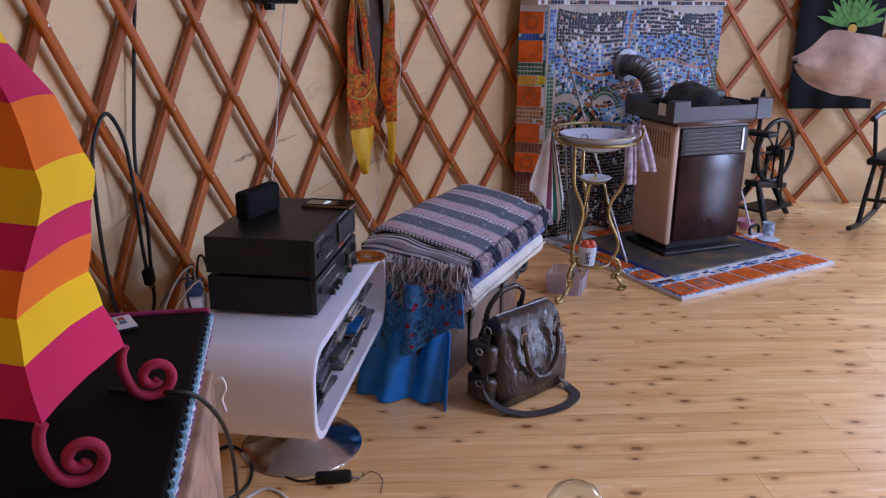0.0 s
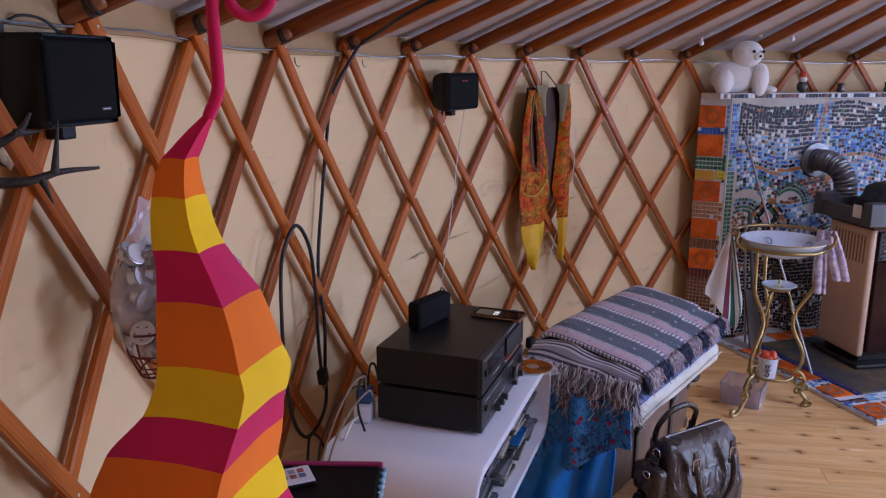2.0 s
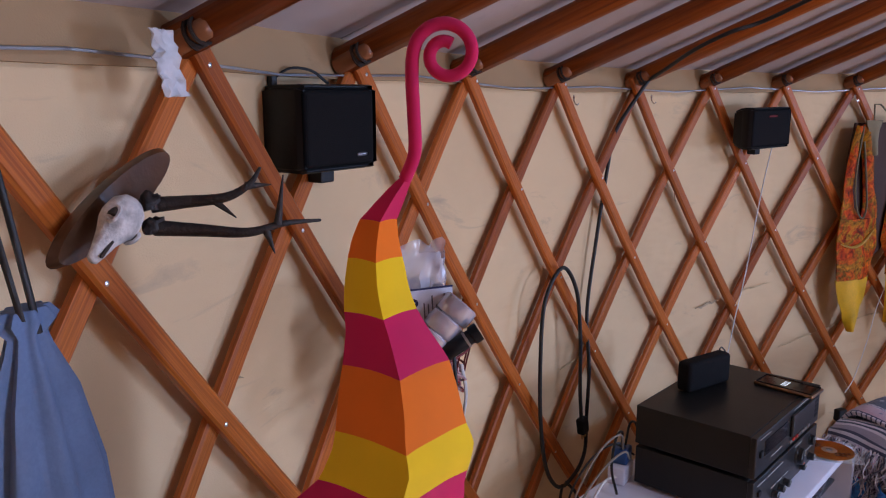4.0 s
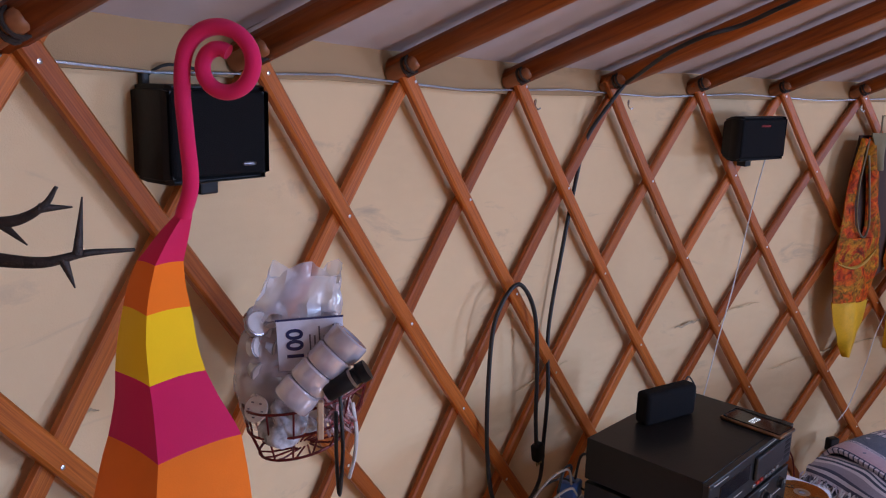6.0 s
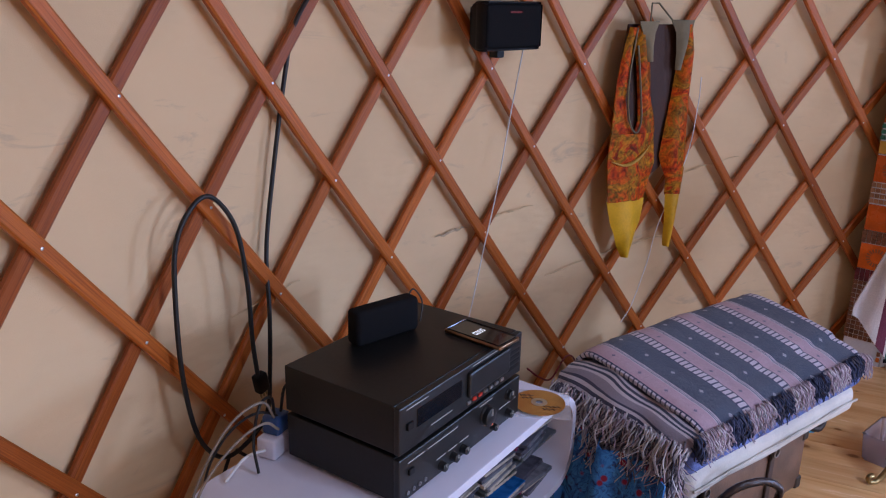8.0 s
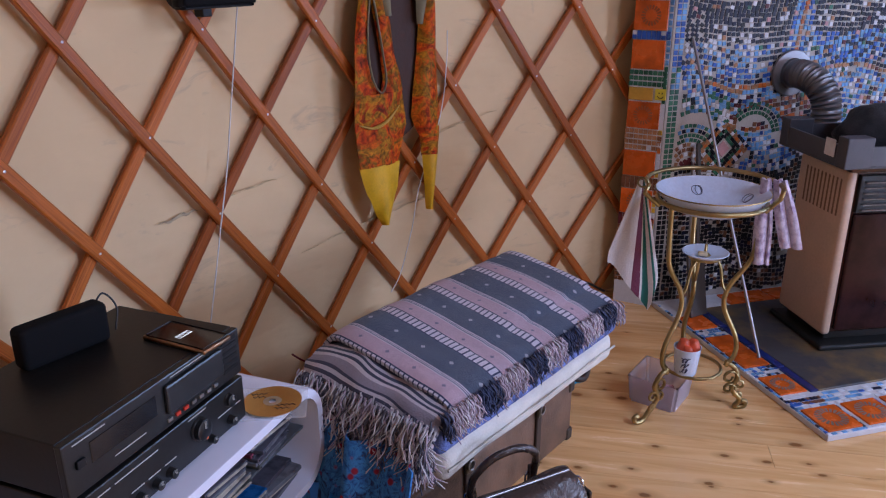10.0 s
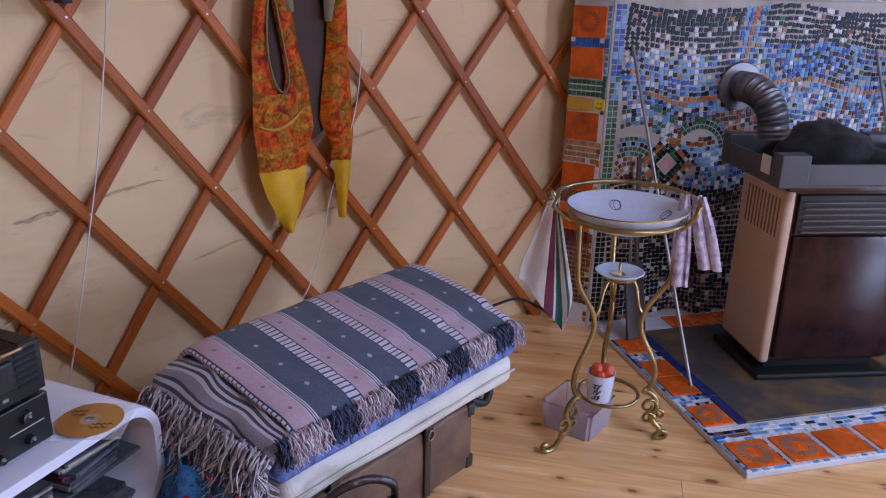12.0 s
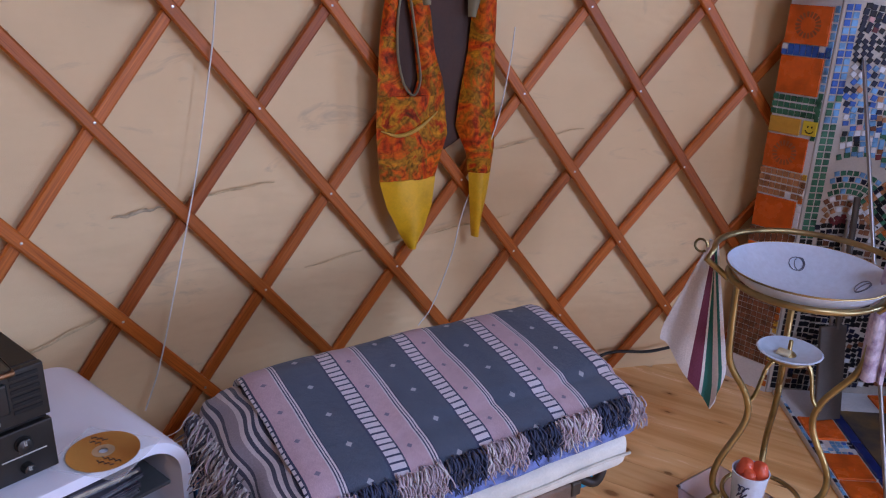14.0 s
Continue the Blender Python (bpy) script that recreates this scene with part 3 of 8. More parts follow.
for k in range(6):
    for j in range(4):
        chips.append((0.147 + k * 0.152, 0.028 + j * 0.034, 0.009, 0.026, 0, rng.choice(("sky", "blue", "sky", "navy")), 0))
tesserae("mosaic_field", chips, hearth, "small blue and white tile chips", lambda u, v, o: (u, v, 0.020 + o))

# screen: upright panel behind the heater, with a tiled return on its left side
SC_Y, SC_H, SC_W = 1.055, 1.27, 1.26
screen = thing("mosaic_screen", HEARTH, "upright mosaic fire screen of blue and green glass chips", "mosaic screen")
part("panel", boxed((-0.02, SC_Y, 0), (SC_W, SC_Y + 0.13, SC_H), None, 0.004), plain("grey_screen_grout", (0.50, 0.46, 0.41), 0.8, var=0.15, fine=160, bumps=0.3), screen)
ret_a, ret_b = Vector((-0.022, SC_Y + 0.002, 0)), Vector((-0.125, SC_Y + 0.105, 0))
ret_x = (ret_b - ret_a).normalized()
ret_n = Vector((ret_x.y, -ret_x.x, 0)) * -1
if ret_n.y > 0:
    ret_n = -ret_n
bm = bmesh.new()
quad = [ret_a, ret_b, ret_b + Vector((0.12, 0.03, 0)), ret_a + Vector((0.02, 0.12, 0))]
lo = [bm.verts.new(p) for p in quad]
hi = [bm.verts.new(p + Vector((0, 0, SC_H))) for p in quad]
bm.faces.new(lo[::-1]), bm.faces.new(hi)
for k in range(4):
    bm.faces.new((lo[k], lo[(k + 1) % 4], hi[(k + 1) % 4], hi[k]))
part("side_return", bm, GROUT, screen, "side return with orange tiles")
part("ledge", boxed((-0.10, SC_Y - 0.012, SC_H), (SC_W + 0.01, SC_Y + 0.14, SC_H + 0.028), None, 0.004), GROUT, screen, "narrow tiled top ledge")


DIA, ARCH, BOW = (0.256, 0.662), (0.098, 0.600), (0.385, 0.700)


def chip_colour(u, z, r):
    """The picture in the mosaic: navy sky, blue band, orange lines, green arches, a dark diamond, black ground."""
    if z < 0.58:
        return "black" if r < 0.62 else ("navy" if r < 0.78 else ("brown" if r < 0.93 else "white"))
    if abs(u - 0.555) < 0.012 and z > 1.0:
        return "tan" if r < 0.6 else "orange"
    if abs(z - 0.910 - 0.076 * (u - 0.14)) < 0.010 and 0.13 < u < 0.48:
        return "tan" if r < 0.7 else "orange"
    if abs(z - 0.946) < 0.010 and u > 0.66:
        return "tan" if r < 0.6 else "pink"
    if z > 1.03 + 0.05 * math.sin(5 * u) and u < 0.50:
        return "navy" if r < 0.72 else ("black" if r < 0.9 else "white")
    if z > 1.12 and u > 0.60:
        return "navy" if r < 0.70 else ("black" if r < 0.85 else "white")
    if 0.50 <= u <= 0.60 and z > 1.0:
        return "sky" if r < 0.5 else "blue"
    if 0.76 < z < 0.875 and u > 0.28 and u < 0.66:
        return ("wine", "brown", "wine", "navy", "brown", "orange")[int(r * 6) % 6]
    if u > 0.62:
        if z > 0.97:
            return ("blue", "sky", "navy", "sky", "blue")[int(r * 5) % 5]
        return ("sky", "blue", "sky", "white", "sky", "wine")[int(r * 6) % 6]
    if z < 0.86 and u < 0.28:
        return ("sky", "white", "green", "sky")[int(r * 4) % 4]
    return ("blue", "sky", "navy", "white", "sky", "blue")[int(r * 6) % 6]


chips = []
rng = random.Random(3)
CH = 0.0188
for a in range(int(1.19 / CH)):
    for b in range(int(1.24 / CH)):
        u, z = 0.043 + a * CH, 0.03 + b * CH
        if abs(u - DIA[0]) + abs(z - DIA[1]) < 0.122:
            continue
        if z > ARCH[1] - 0.01 and math.hypot(u - ARCH[0], z - ARCH[1]) < 0.178:
            continue
        if z > BOW[1] and u > 0.30 and 0.092 < math.hypot(u - BOW[0], z - BOW[1]) < 0.152:
            continue
        swirl = noise.noise(Vector((u * 3.4, z * 3.4, 6.0))) * (1.0 if z > 0.86 else 0.35)
        uu = u + 0.012 * math.sin(9 * z + 4 * u) + 0.030 * swirl + rng.uniform(-0.0022, 0.0022)
        zz = z + 0.020 * math.sin(8.5 * u + 1.5 * z) + 0.034 * noise.noise(Vector((u * 4.0, z * 4.0, 9.0))) + rng.uniform(-0.0022, 0.0022)
        if not (0.036 < uu < SC_W - 0.045 and 0.02 < zz < SC_H - 0.012):
            continue
        tilt = math.atan(0.17 * math.cos(8.5 * u + 1.5 * z)) + 1.5 * swirl
        r = rng.random()
        if rng.random() < 0.03:
            continue
        patch = noise.noise(Vector((u * 4.5, z * 4.5, 2.0)))
        col = chip_colour(u, z, min(0.999, max(0.0, r * 0.88 + 0.06 + 0.22 * patch)))
        if 0.58 < z < 1.22 and rng.random() < 0.13:
            col = rng.choice(("tan", "brown", "wine", "green", "white", "pink", "black", "navy"))
        chips.append((uu, zz, CH * rng.uniform(0.74, 0.93), CH * rng.uniform(0.72, 0.92), tilt + rng.uniform(-0.14, 0.14), col, rng.uniform(0, 0.0008)))
# the diamond, the arch and the green bow, laid in courses
for ring in range(2, 6):
    e = 0.012 + 0.019 * ring
    for side in range(4):
        ax = (Vector((1, 1)), Vector((-1, 1)), Vector((-1, -1)), Vector((1, -1)))[side]
        along = Vector((-ax.y, ax.x)).normalized()
        n = max(2, round(2 * e / 0.0195))
        for k in range(n):
            p = Vector(DIA) + ax.normalized() * e * 0.78 + along * (2 * (k + 0.5) / n - 1) * e * 0.78
            chips.append((p.x, p.y, 0.0145, 0.0135, math.atan2(along.y, along.x) + rng.uniform(-0.06, 0.06), (rng.choice(("black", "black", "black", "black", "green")) if ring < 4 else ("tan", "white", "tan", "orange")[k % 4]) if ring < 5 else rng.choice(("tan", "green", "navy", "white")), rng.uniform(0, 0.0008)))
chips.append((DIA[0], DIA[1], 0.048, 0.048, math.pi / 4, "pink", 0.0005))
for ctr, radii, cols, a_lo, a_hi in ((ARCH, (0.050, 0.069, 0.088, 0.107, 0.126, 0.145, 0.164), (("tan", "white"), ("brown", "tan"), ("tan", "white", "brown"), ("green", "green", "sky"), ("green",), ("green", "sky", "navy"), ("sky", "green")), 0.02, 3.12), (BOW, (0.102, 0.121, 0.140), (("green",), ("green", "green", "navy"), ("green", "sky")), 0.15, 2.35)):
    for r, pick in zip(radii, cols):
        n = round(r * (a_hi - a_lo) / 0.0188)
        for k in range(n):
            a = a_lo + (a_hi - a_lo) * (k + 0.5) / n
            u, z = ctr[0] + r * math.cos(a), ctr[1] + r * math.sin(a)
            if u < 0.045 or (ctr is ARCH and abs(u - DIA[0]) + abs(z - DIA[1]) < 0.125):
                continue
            chips.append((u, z, 0.0145, 0.0145, a + rng.uniform(-0.08, 0.08), rng.choice(pick), rng.uniform(0, 0.0008)))
for k in range(14):
    rr = 0.032 * math.sqrt((k + 0.5) / 14)
    chips.append((ARCH[0] + rr * math.cos(k * 2.4), ARCH[1] + abs(rr * math.sin(k * 2.4)), 0.013, 0.013, k, "wine", 0.0003 * (k % 3)))
for b in range(58):
    z = 0.03 + b * 0.0212
    col = "blue" if z > 1.0 else ("green" if z > 0.55 else "black")
    for side in (0, 1):
        for k in range(2):
            u = (-0.006 + 0.021 * k + 0.006) if side == 0 else SC_W - 0.012 - 0.021 * k
            chips.append((u, z, 0.017, 0.0175, 0, rng.choice((col, col, "sky" if z > 0.9 else col)), 0))
tesserae("mosaic_field", chips, screen, "small glass mosaic chips set in white grout", lambda u, v, o: (u, SC_Y - o, v))
chips = []
for k in range(66):
    for j in range(1):
        chips.append((-0.09 + k * 0.0205, SC_H + 0.014, 0.017, 0.019, 0, rng.choice(("navy", "black", "white", "brown", "wine")), 0))
tesserae("mosaic_field", chips, screen, "dark chips along the ledge", lambda u, v, o: (u, SC_Y - 0.012 - o, v))
RET = Matrix.Translation(ret_a) @ Matrix(((ret_x.x, ret_n.x, 0, 0), (ret_x.y, ret_n.y, 0, 0), (0, 0, 1, 0), (0, 0, 0, 1)))
col_z = SC_H - 0.03
chips = []
pattern = (("tile", 0.115, 1), ("chips", 0.03, "blue"), ("tile", 0.115, 0), ("chips", 0.065, "green"), ("smile", 0.055, 0), ("tile", 0.11, 1), ("chips", 0.085, "tan"), ("tile", 0.11, 0), ("chips", 0.05, "brown"), ("tile", 0.11, 1), ("chips", 0.05, "wine"), ("chips", 0.25, "brown"))
for what, h, v in pattern:
    z0 = col_z - h
    if what == "tile":
        t = part("tile", boxed((0.018, -0.002, z0 + 0.003), (0.146, 0.006, col_z - 0.003), RET, 0.0015, 1), TERRACOTTA, screen, "orange tile with a printed sun" if v else "")
        if v:
            bm = bmesh.new()
            for k in range(18):
                a0, a1 = 2 * math.pi * (k - 0.3) / 18, 2 * math.pi * (k + 0.3) / 18
                q = [Vector((0.082 + rr * math.cos(a), 0.0066, (z0 + col_z) / 2 + rr * math.sin(a))) for rr, a in ((0.022, a0), (0.038, a0), (0.038, a1), (0.022, a1))]
                bm.faces.new([bm.verts.new(RET @ p) for p in q])
            part("sun_print", bm, plain("brown_print", (0.30, 0.09, 0.03), 0.4), t)
    elif what == "smile":
        part("tile", boxed((0.05, -0.002, z0 + 0.003), (0.146, 0.006, col_z - 0.003), RET, 0.0015, 1), plain("ochre_tile", (0.62, 0.34, 0.05), 0.3, vary=True), screen)
        s_t = part("tile", boxed((0.0, -0.002, z0 + 0.008), (0.042, 0.006, col_z - 0.004), RET, 0.0015, 1), plain("yellow_tile", (0.75, 0.60, 0.05), 0.3), screen, "small yellow tile with a printed smile")
        bm = bmesh.new()
        cz = (z0 + col_z) / 2
        for k in range(7):
            a = math.pi * (1.15 + 0.7 * k / 6)
            add_box(bm, (0.020 + 0.012 * math.cos(a) - 0.0018, 0.0055, cz + 0.012 * math.sin(a) - 0.0018), (0.020 + 0.012 * math.cos(a) + 0.0018, 0.0068, cz + 0.012 * math.sin(a) + 0.0018), RET)
        for ex in (0.014, 0.026):
            add_box(bm, (ex - 0.002, 0.0055, cz + 0.004), (ex + 0.002, 0.0068, cz + 0.010), RET)
        part("smile", bm, BLACK, s_t)
    else:
        nz = max(1, round(h / 0.019))
        for a in range(8):
            for b in range(nz):
                chips.append((0.012 + a * 0.0185, z0 + (b + 0.5) * h / nz, 0.0165, 0.0165, rng.uniform(-0.04, 0.04), v if rng.random() < 0.96 else "white", 0))
    col_z = z0
for b in range(50):
    z = 0.03 + b * 0.0245
    if abs(z - 0.80) > 0.05:
        chips.append((0.008, z, 0.013, 0.019, 0, "sky" if z > 1.0 else ("green" if z > 0.84 else rng.choice(("orange", "yellow", "white", "brown"))), 0))
tesserae("mosaic_field", chips, screen, "blue, green and orange chips between the tiles", lambda u, v, o: tuple(RET @ Vector((u, o, v))))

# heater
HEAT = HEARTH @ pose(0.372, 0.49, 0.027, 0, 0, -8)      # x along its front, y back
heater = thing("gas_heater", HEAT, "brown gas heater with beige vented sides on the hearth", "heater")
BEIGE = plain("beige_enamel", (0.63, 0.45, 0.33), 0.32, var=0.05, bumps=0.03)
BROWN_E = plain("dark_brown_enamel", (0.055, 0.020, 0.014), 0.2, var=0.12, bumps=0.02)
DARK_GLASS = plain("smoked_glass_door", (0.035, 0.012, 0.012), 0.2, var=0.3, scale=9, bumps=0.0, spec=0.28)
HW, HD, HH = 0.47, 0.30, 0.70
part("base_plate", boxed((-0.02, -0.03, 0.0), (HW + 0.01, HD + 0.02, 0.022), None, 0.008, 3), BLACK_METAL, heater, "black base plate")
part("plinth", boxed((0.03, 0.03, 0.02), (HW - 0.03, HD - 0.02, 0.06), None, 0.004), BLACK_METAL, heater)
bm = bmesh.new()
add_box(bm, (0.02, 0.012, 0.055), (HW - 0.004, HD, HH - 0.02), None, 0.006)
part("body", bm, BROWN_E, heater)
for sx, nm in ((0.0, "side_panel"), (HW - 0.028, "side_panel")):
    bm = bmesh.new()
    add_box(bm, (sx, 0.0 if sx == 0 else 0.05, 0.05), (sx + (0.035 if sx == 0 else 0.025), HD + 0.005, HH - 0.03), None, 0.014 if sx == 0 else 0.008, 4)
    sp = part(nm, bm, BEIGE, heater, "beige enamel side with vent slots", smooth=35)
    for k in range(10):
        yy = (0.035 if sx == 0 else 0.06) + k * 0.023
        xx = -0.0008 if sx == 0 else HW - 0.0065
        # Thin strip on the panel; its dark tone paints the shade inside a slot.
        part("vent_slot_shade", boxed((xx, yy, HH - 0.20), (xx + 0.004, yy + 0.010, HH - 0.065), None, 0.001, 1), plain("vent_shadow", (0.22, 0.13, 0.08), 0.7), sp)
part("door", boxed((0.045, -0.006, 0.07), (HW - 0.006, 0.016, HH - 0.185), None, 0.006, 3), DARK_GLASS, heater, "glossy dark brown front panel", smooth=35)
gr = part("grille_recess", boxed((0.045, -0.002, HH - 0.18), (HW - 0.006, 0.016, HH - 0.045), None, 0.003), BLACK_METAL, heater)
for k in range(6):
    part("louvre", boxed((0.06, -0.012, HH - 0.172 + k * 0.020), (HW - 0.055, 0.0, HH - 0.166 + k * 0.020), Matrix.Translation((0, 0, 0)), 0.002, 1), plain("louvre_metal", (0.20, 0.17, 0.16), 0.3, 0.7), gr)
part("control_strip", boxed((HW - 0.052, -0.010, HH - 0.172), (HW - 0.036, 0.0, HH - 0.055), None, 0.002, 1), STEEL, gr)
part("top_lid", boxed((-0.004, -0.012, HH - 0.032), (HW + 0.004, HD + 0.01, HH), None, 0.006, 3), plain("brown_lid", (0.07, 0.028, 0.02), 0.18), heater, smooth=35)

# tray with a black fleece on top of the heater
TRAY = HEAT @ pose(-0.085, -0.085, HH, 0, 0, 0)
tray = thing("plastic_crate", TRAY, "shallow black plastic produce crate resting on the heater", "crate")
TW, TD, TH = 0.60, 0.40, 0.105
CRATE = plain("crate_plastic", (0.065, 0.068, 0.082), 0.42, var=0.15)
part("crate_floor", boxed((0, 0, 0), (TW, TD, 0.008), None, 0.002), CRATE, tray)
for lo, hi in (((0, 0, 0.008), (TW, 0.008, 0.075)), ((0, TD - 0.008, 0.008), (TW, TD, 0.075)), ((0, 0.008, 0.008), (0.008, TD - 0.008, 0.075)), ((TW - 0.008, 0.008, 0.008), (TW, TD - 0.008, 0.075))):
    part("crate_side", boxed(lo, hi, None, 0.002), CRATE, tray)
for cx, cy in ((0, 0), (TW - 0.09, 0), (0, TD - 0.05), (TW - 0.09, TD - 0.05)):
    part("crate_corner", boxed((cx - 0.003, cy - 0.003, 0.0), (cx + 0.093, cy + 0.053, TH), None, 0.004), CRATE, tray)
part("crate_label", boxed((-0.0055, 0.06, 0.03), (-0.0035, 0.115, 0.088), None, 0.0), plain("paper_label", (0.72, 0.72, 0.72), 0.7), tray, "white paper label")
FLEECE = plain("black_fleece", (0.012, 0.012, 0.014), 0.95, var=0.4, scale=30, fine=200, bumps=0.8, sheen=0.1)


def lump(size, seed, amp=0.22, n=18):
    bm = bmesh.new()
    bmesh.ops.create_uvsphere(bm, u_segments=n * 2, v_segments=n, radius=1.0)
    for v in bm.verts:
        f = 1 + noise.noise(v.co * 1.6 + Vector((seed, 0, 0))) * amp + noise.noise(v.co * 6 + Vector((0, seed, 0))) * amp * 0.35
        v.co = Vector((v.co.x * size[0], v.co.y * size[1], max(-0.35, v.co.z) * size[2])) * f
    return bm


fle = tagged(part("folded_fleece", lump((0.155, 0.125, 0.105), 4), FLEECE, None, smooth=80), "rumpled black fleece lying in the crate", "fleece")
fle.matrix_world = TRAY @ pose(0.27, 0.22, 0.060)
fle2 = tagged(part("black_cloth", lump((0.13, 0.12, 0.055), 9), FLEECE, None, smooth=80), "crumpled black cloth in the crate", "cloth")
fle2.matrix_world = TRAY @ pose(0.44, 0.20, 0.035)

# flue elbow of ribbed aluminium
flue = thing("flue_pipe", HEARTH, "ribbed grey aluminium flue elbow running from the screen into the heater", "flue pipe")
bm = bmesh.new()
add_lathe(bm, [(0.045, 0.0), (0.088, 0.0), (0.092, 0.006), (0.088, 0.012), (0.06, 0.016), (0.058, 0.03)], 32, pose(0.525, SC_Y - 0.003, 0.955, 90))
part("wall_collar", bm, DUCT, flue, "round wall collar", smooth=40)
path = smooth_path([(0.525, SC_Y - 0.01, 0.955), (0.530, SC_Y - 0.085, 0.955), (0.545, SC_Y - 0.15, 0.925), (0.56, SC_Y - 0.185, 0.86), (0.565, SC_Y - 0.195, 0.76), (0.565, SC_Y - 0.195, 0.71)], 14)
bm = bmesh.new()
add_tube(bm, path, 0.055, 20, lambda t: 1.0 + 0.055 * (1 if int(t * 56) % 2 else -1) * (1 if 0.12 < t < 0.8 else 0))
part("elbow", bm, DUCT, flue, smooth=50)

# plush seal, small figure and bits on the ledge
PLUSH = plain("white_plush", (0.82, 0.80, 0.78), 0.95, var=0.08, fine=180, bumps=0.7, sheen=0.5)
bm = bmesh.new()
for c, s in (((0, 0, 0.075), (0.10, 0.06, 0.075)), ((0.035, -0.03, 0.175), (0.062, 0.055, 0.06)), ((0.085, -0.055, 0.06), (0.035, 0.03, 0.075)), ((-0.06, -0.04, 0.05), (0.04, 0.035, 0.06)), ((0.055, -0.075, 0.165), (0.024, 0.02, 0.018)), ((0.135, -0.03, 0.015), (0.03, 0.05, 0.02))):
    r = bmesh.ops.create_uvsphere(bm, u_segments=20, v_segments=12, radius=1.0)
    for v in r["verts"]:
        v.co = Vector([c[k] + v.co[k] * s[k] for k in range(3)])
for c, rr in (((0.075, -0.083, 0.185), 0.007), ((0.035, -0.085, 0.185), 0.007), ((0.058, -0.095, 0.165), 0.006)):
    r = bmesh.ops.create_uvsphere(bm, u_segments=8, v_segments=6, radius=rr)
    for v in r["verts"]:
        v.co += Vector(c)
    for f in {f for v in r["verts"] for f in v.link_faces}:
        f.material_index = 1
seal = tagged(part("plush_seal", bm, [PLUSH, BLACK], None, smooth=80), "white plush seal toy with dark eyes sitting on the ledge", "soft toy")
seal.matrix_world = HEARTH @ pose(0.030, SC_Y + 0.065, SC_H + 0.028, 0, 0, -10) @ Matrix.Diagonal((1.25, 1.15, 1.08, 1))
rag = tagged(part("blue_card", boxed((-0.06, -0.02, 0), (0.06, 0.02, 0.006), None, 0.002), plain("blue_card", (0.10, 0.26, 0.52), 0.5), None), "small blue card lying on the ledge", "card")
rag.matrix_world = HEARTH @ pose(0.145, SC_Y + 0.00, SC_H + 0.028)
bm = bmesh.new()
for c, s in (((0, 0, 0.03), (0.028, 0.025, 0.03)), ((0, -0.004, 0.066), (0.02, 0.018, 0.018)), ((0, 0, 0.088), (0.019, 0.019, 0.022))):
    r = bmesh.ops.create_uvsphere(bm, u_segments=14, v_segments=10, radius=1.0)
    for v in r["verts"]:
        v.co = Vector([c[k] + v.co[k] * s[k] for k in range(3)])
    for f in {f for v in r["verts"] for f in v.link_faces}:
        f.material_index = 1 if c[2] > 0.08 else (2 if c[2] < 0.05 else 0)
fig = tagged(part("small_figurine", bm, [plain("china_white", (0.75, 0.7, 0.66), 0.3), plain("china_red", (0.55, 0.05, 0.03), 0.3), plain("china_dark", (0.05, 0.06, 0.05), 0.3)], None, smooth=70), "small china figurine with a red top", "figurine")
fig.matrix_world = HEARTH @ pose(0.45, SC_Y + 0.06, SC_H + 0.028)
for k, (px_, sc) in enumerate(((0.70, 0.8), (1.02, 0.9))):
    o = tagged(part("small_ornament", lathed([(0.02, 0), (0.026, 0.012), (0.018, 0.035), (0.024, 0.055), (0.008, 0.062)], 14), plain("dark_glazed_pot", (0.06, 0.05, 0.045), 0.3), None, smooth=50), "little dark glazed pot on the ledge", "ornament")
    o.matrix_world = HEARTH @ pose(px_, SC_Y + 0.06, SC_H + 0.028) @ Matrix.Scale(sc, 4)

# steel rods propped at the screen, dark shovel and kindling brush
for nm, pts, lab in (("steel_rod", [(0.108, 0.481, 0.027), (0.062, SC_Y - 0.012, 1.10)], "thin grey steel rod leaning against the mosaic"), ("steel_rod", [(0.104, 0.945, 0.027), (0.118, SC_Y - 0.012, 0.62)], "thin grey steel rod leaning by the washstand"), ("steel_rod", [(1.056, 0.488, 0.027), (1.111, SC_Y - 0.012, 1.09)], "thin grey steel rod leaning beside the heater")):
    o = tagged(part(nm, tubed([Vector(p) for p in pts], 0.006, 8), STEEL, None, smooth=60), lab, "rod")
    o.matrix_world = HEARTH
shovel = thing("hearth_shovel", HEARTH, "dark hearth shovel standing against the screen", "shovel")
part("blade", boxed((-0.045, -0.006, 0.0), (0.045, 0.006, 0.30), pose(0.10, 0.86, 0.027, -12, 0, 14), 0.004), plain("dull_iron", (0.10, 0.085, 0.075), 0.5, 0.5), shovel)
part("handle", tubed([(0.10, 0.92, 0.31), (0.12, 1.02, 0.70)], 0.010, 8), plain("dull_iron", (0.10, 0.085, 0.075), 0.5, 0.5), shovel)

# ---- washstand ----
WS = Matrix.Translation((-2.194, 1.690, 0))
stand = thing("washstand", WS, "curved brass washstand with a towel rail on the floorboards", "washstand")


def ring_pts(r, z, n=36, m=None):
    return [(m or Matrix()) @ Vector((r * math.cos(2 * math.pi * k / n), r * math.sin(2 * math.pi * k / n), z)) for k in range(n + 1)]


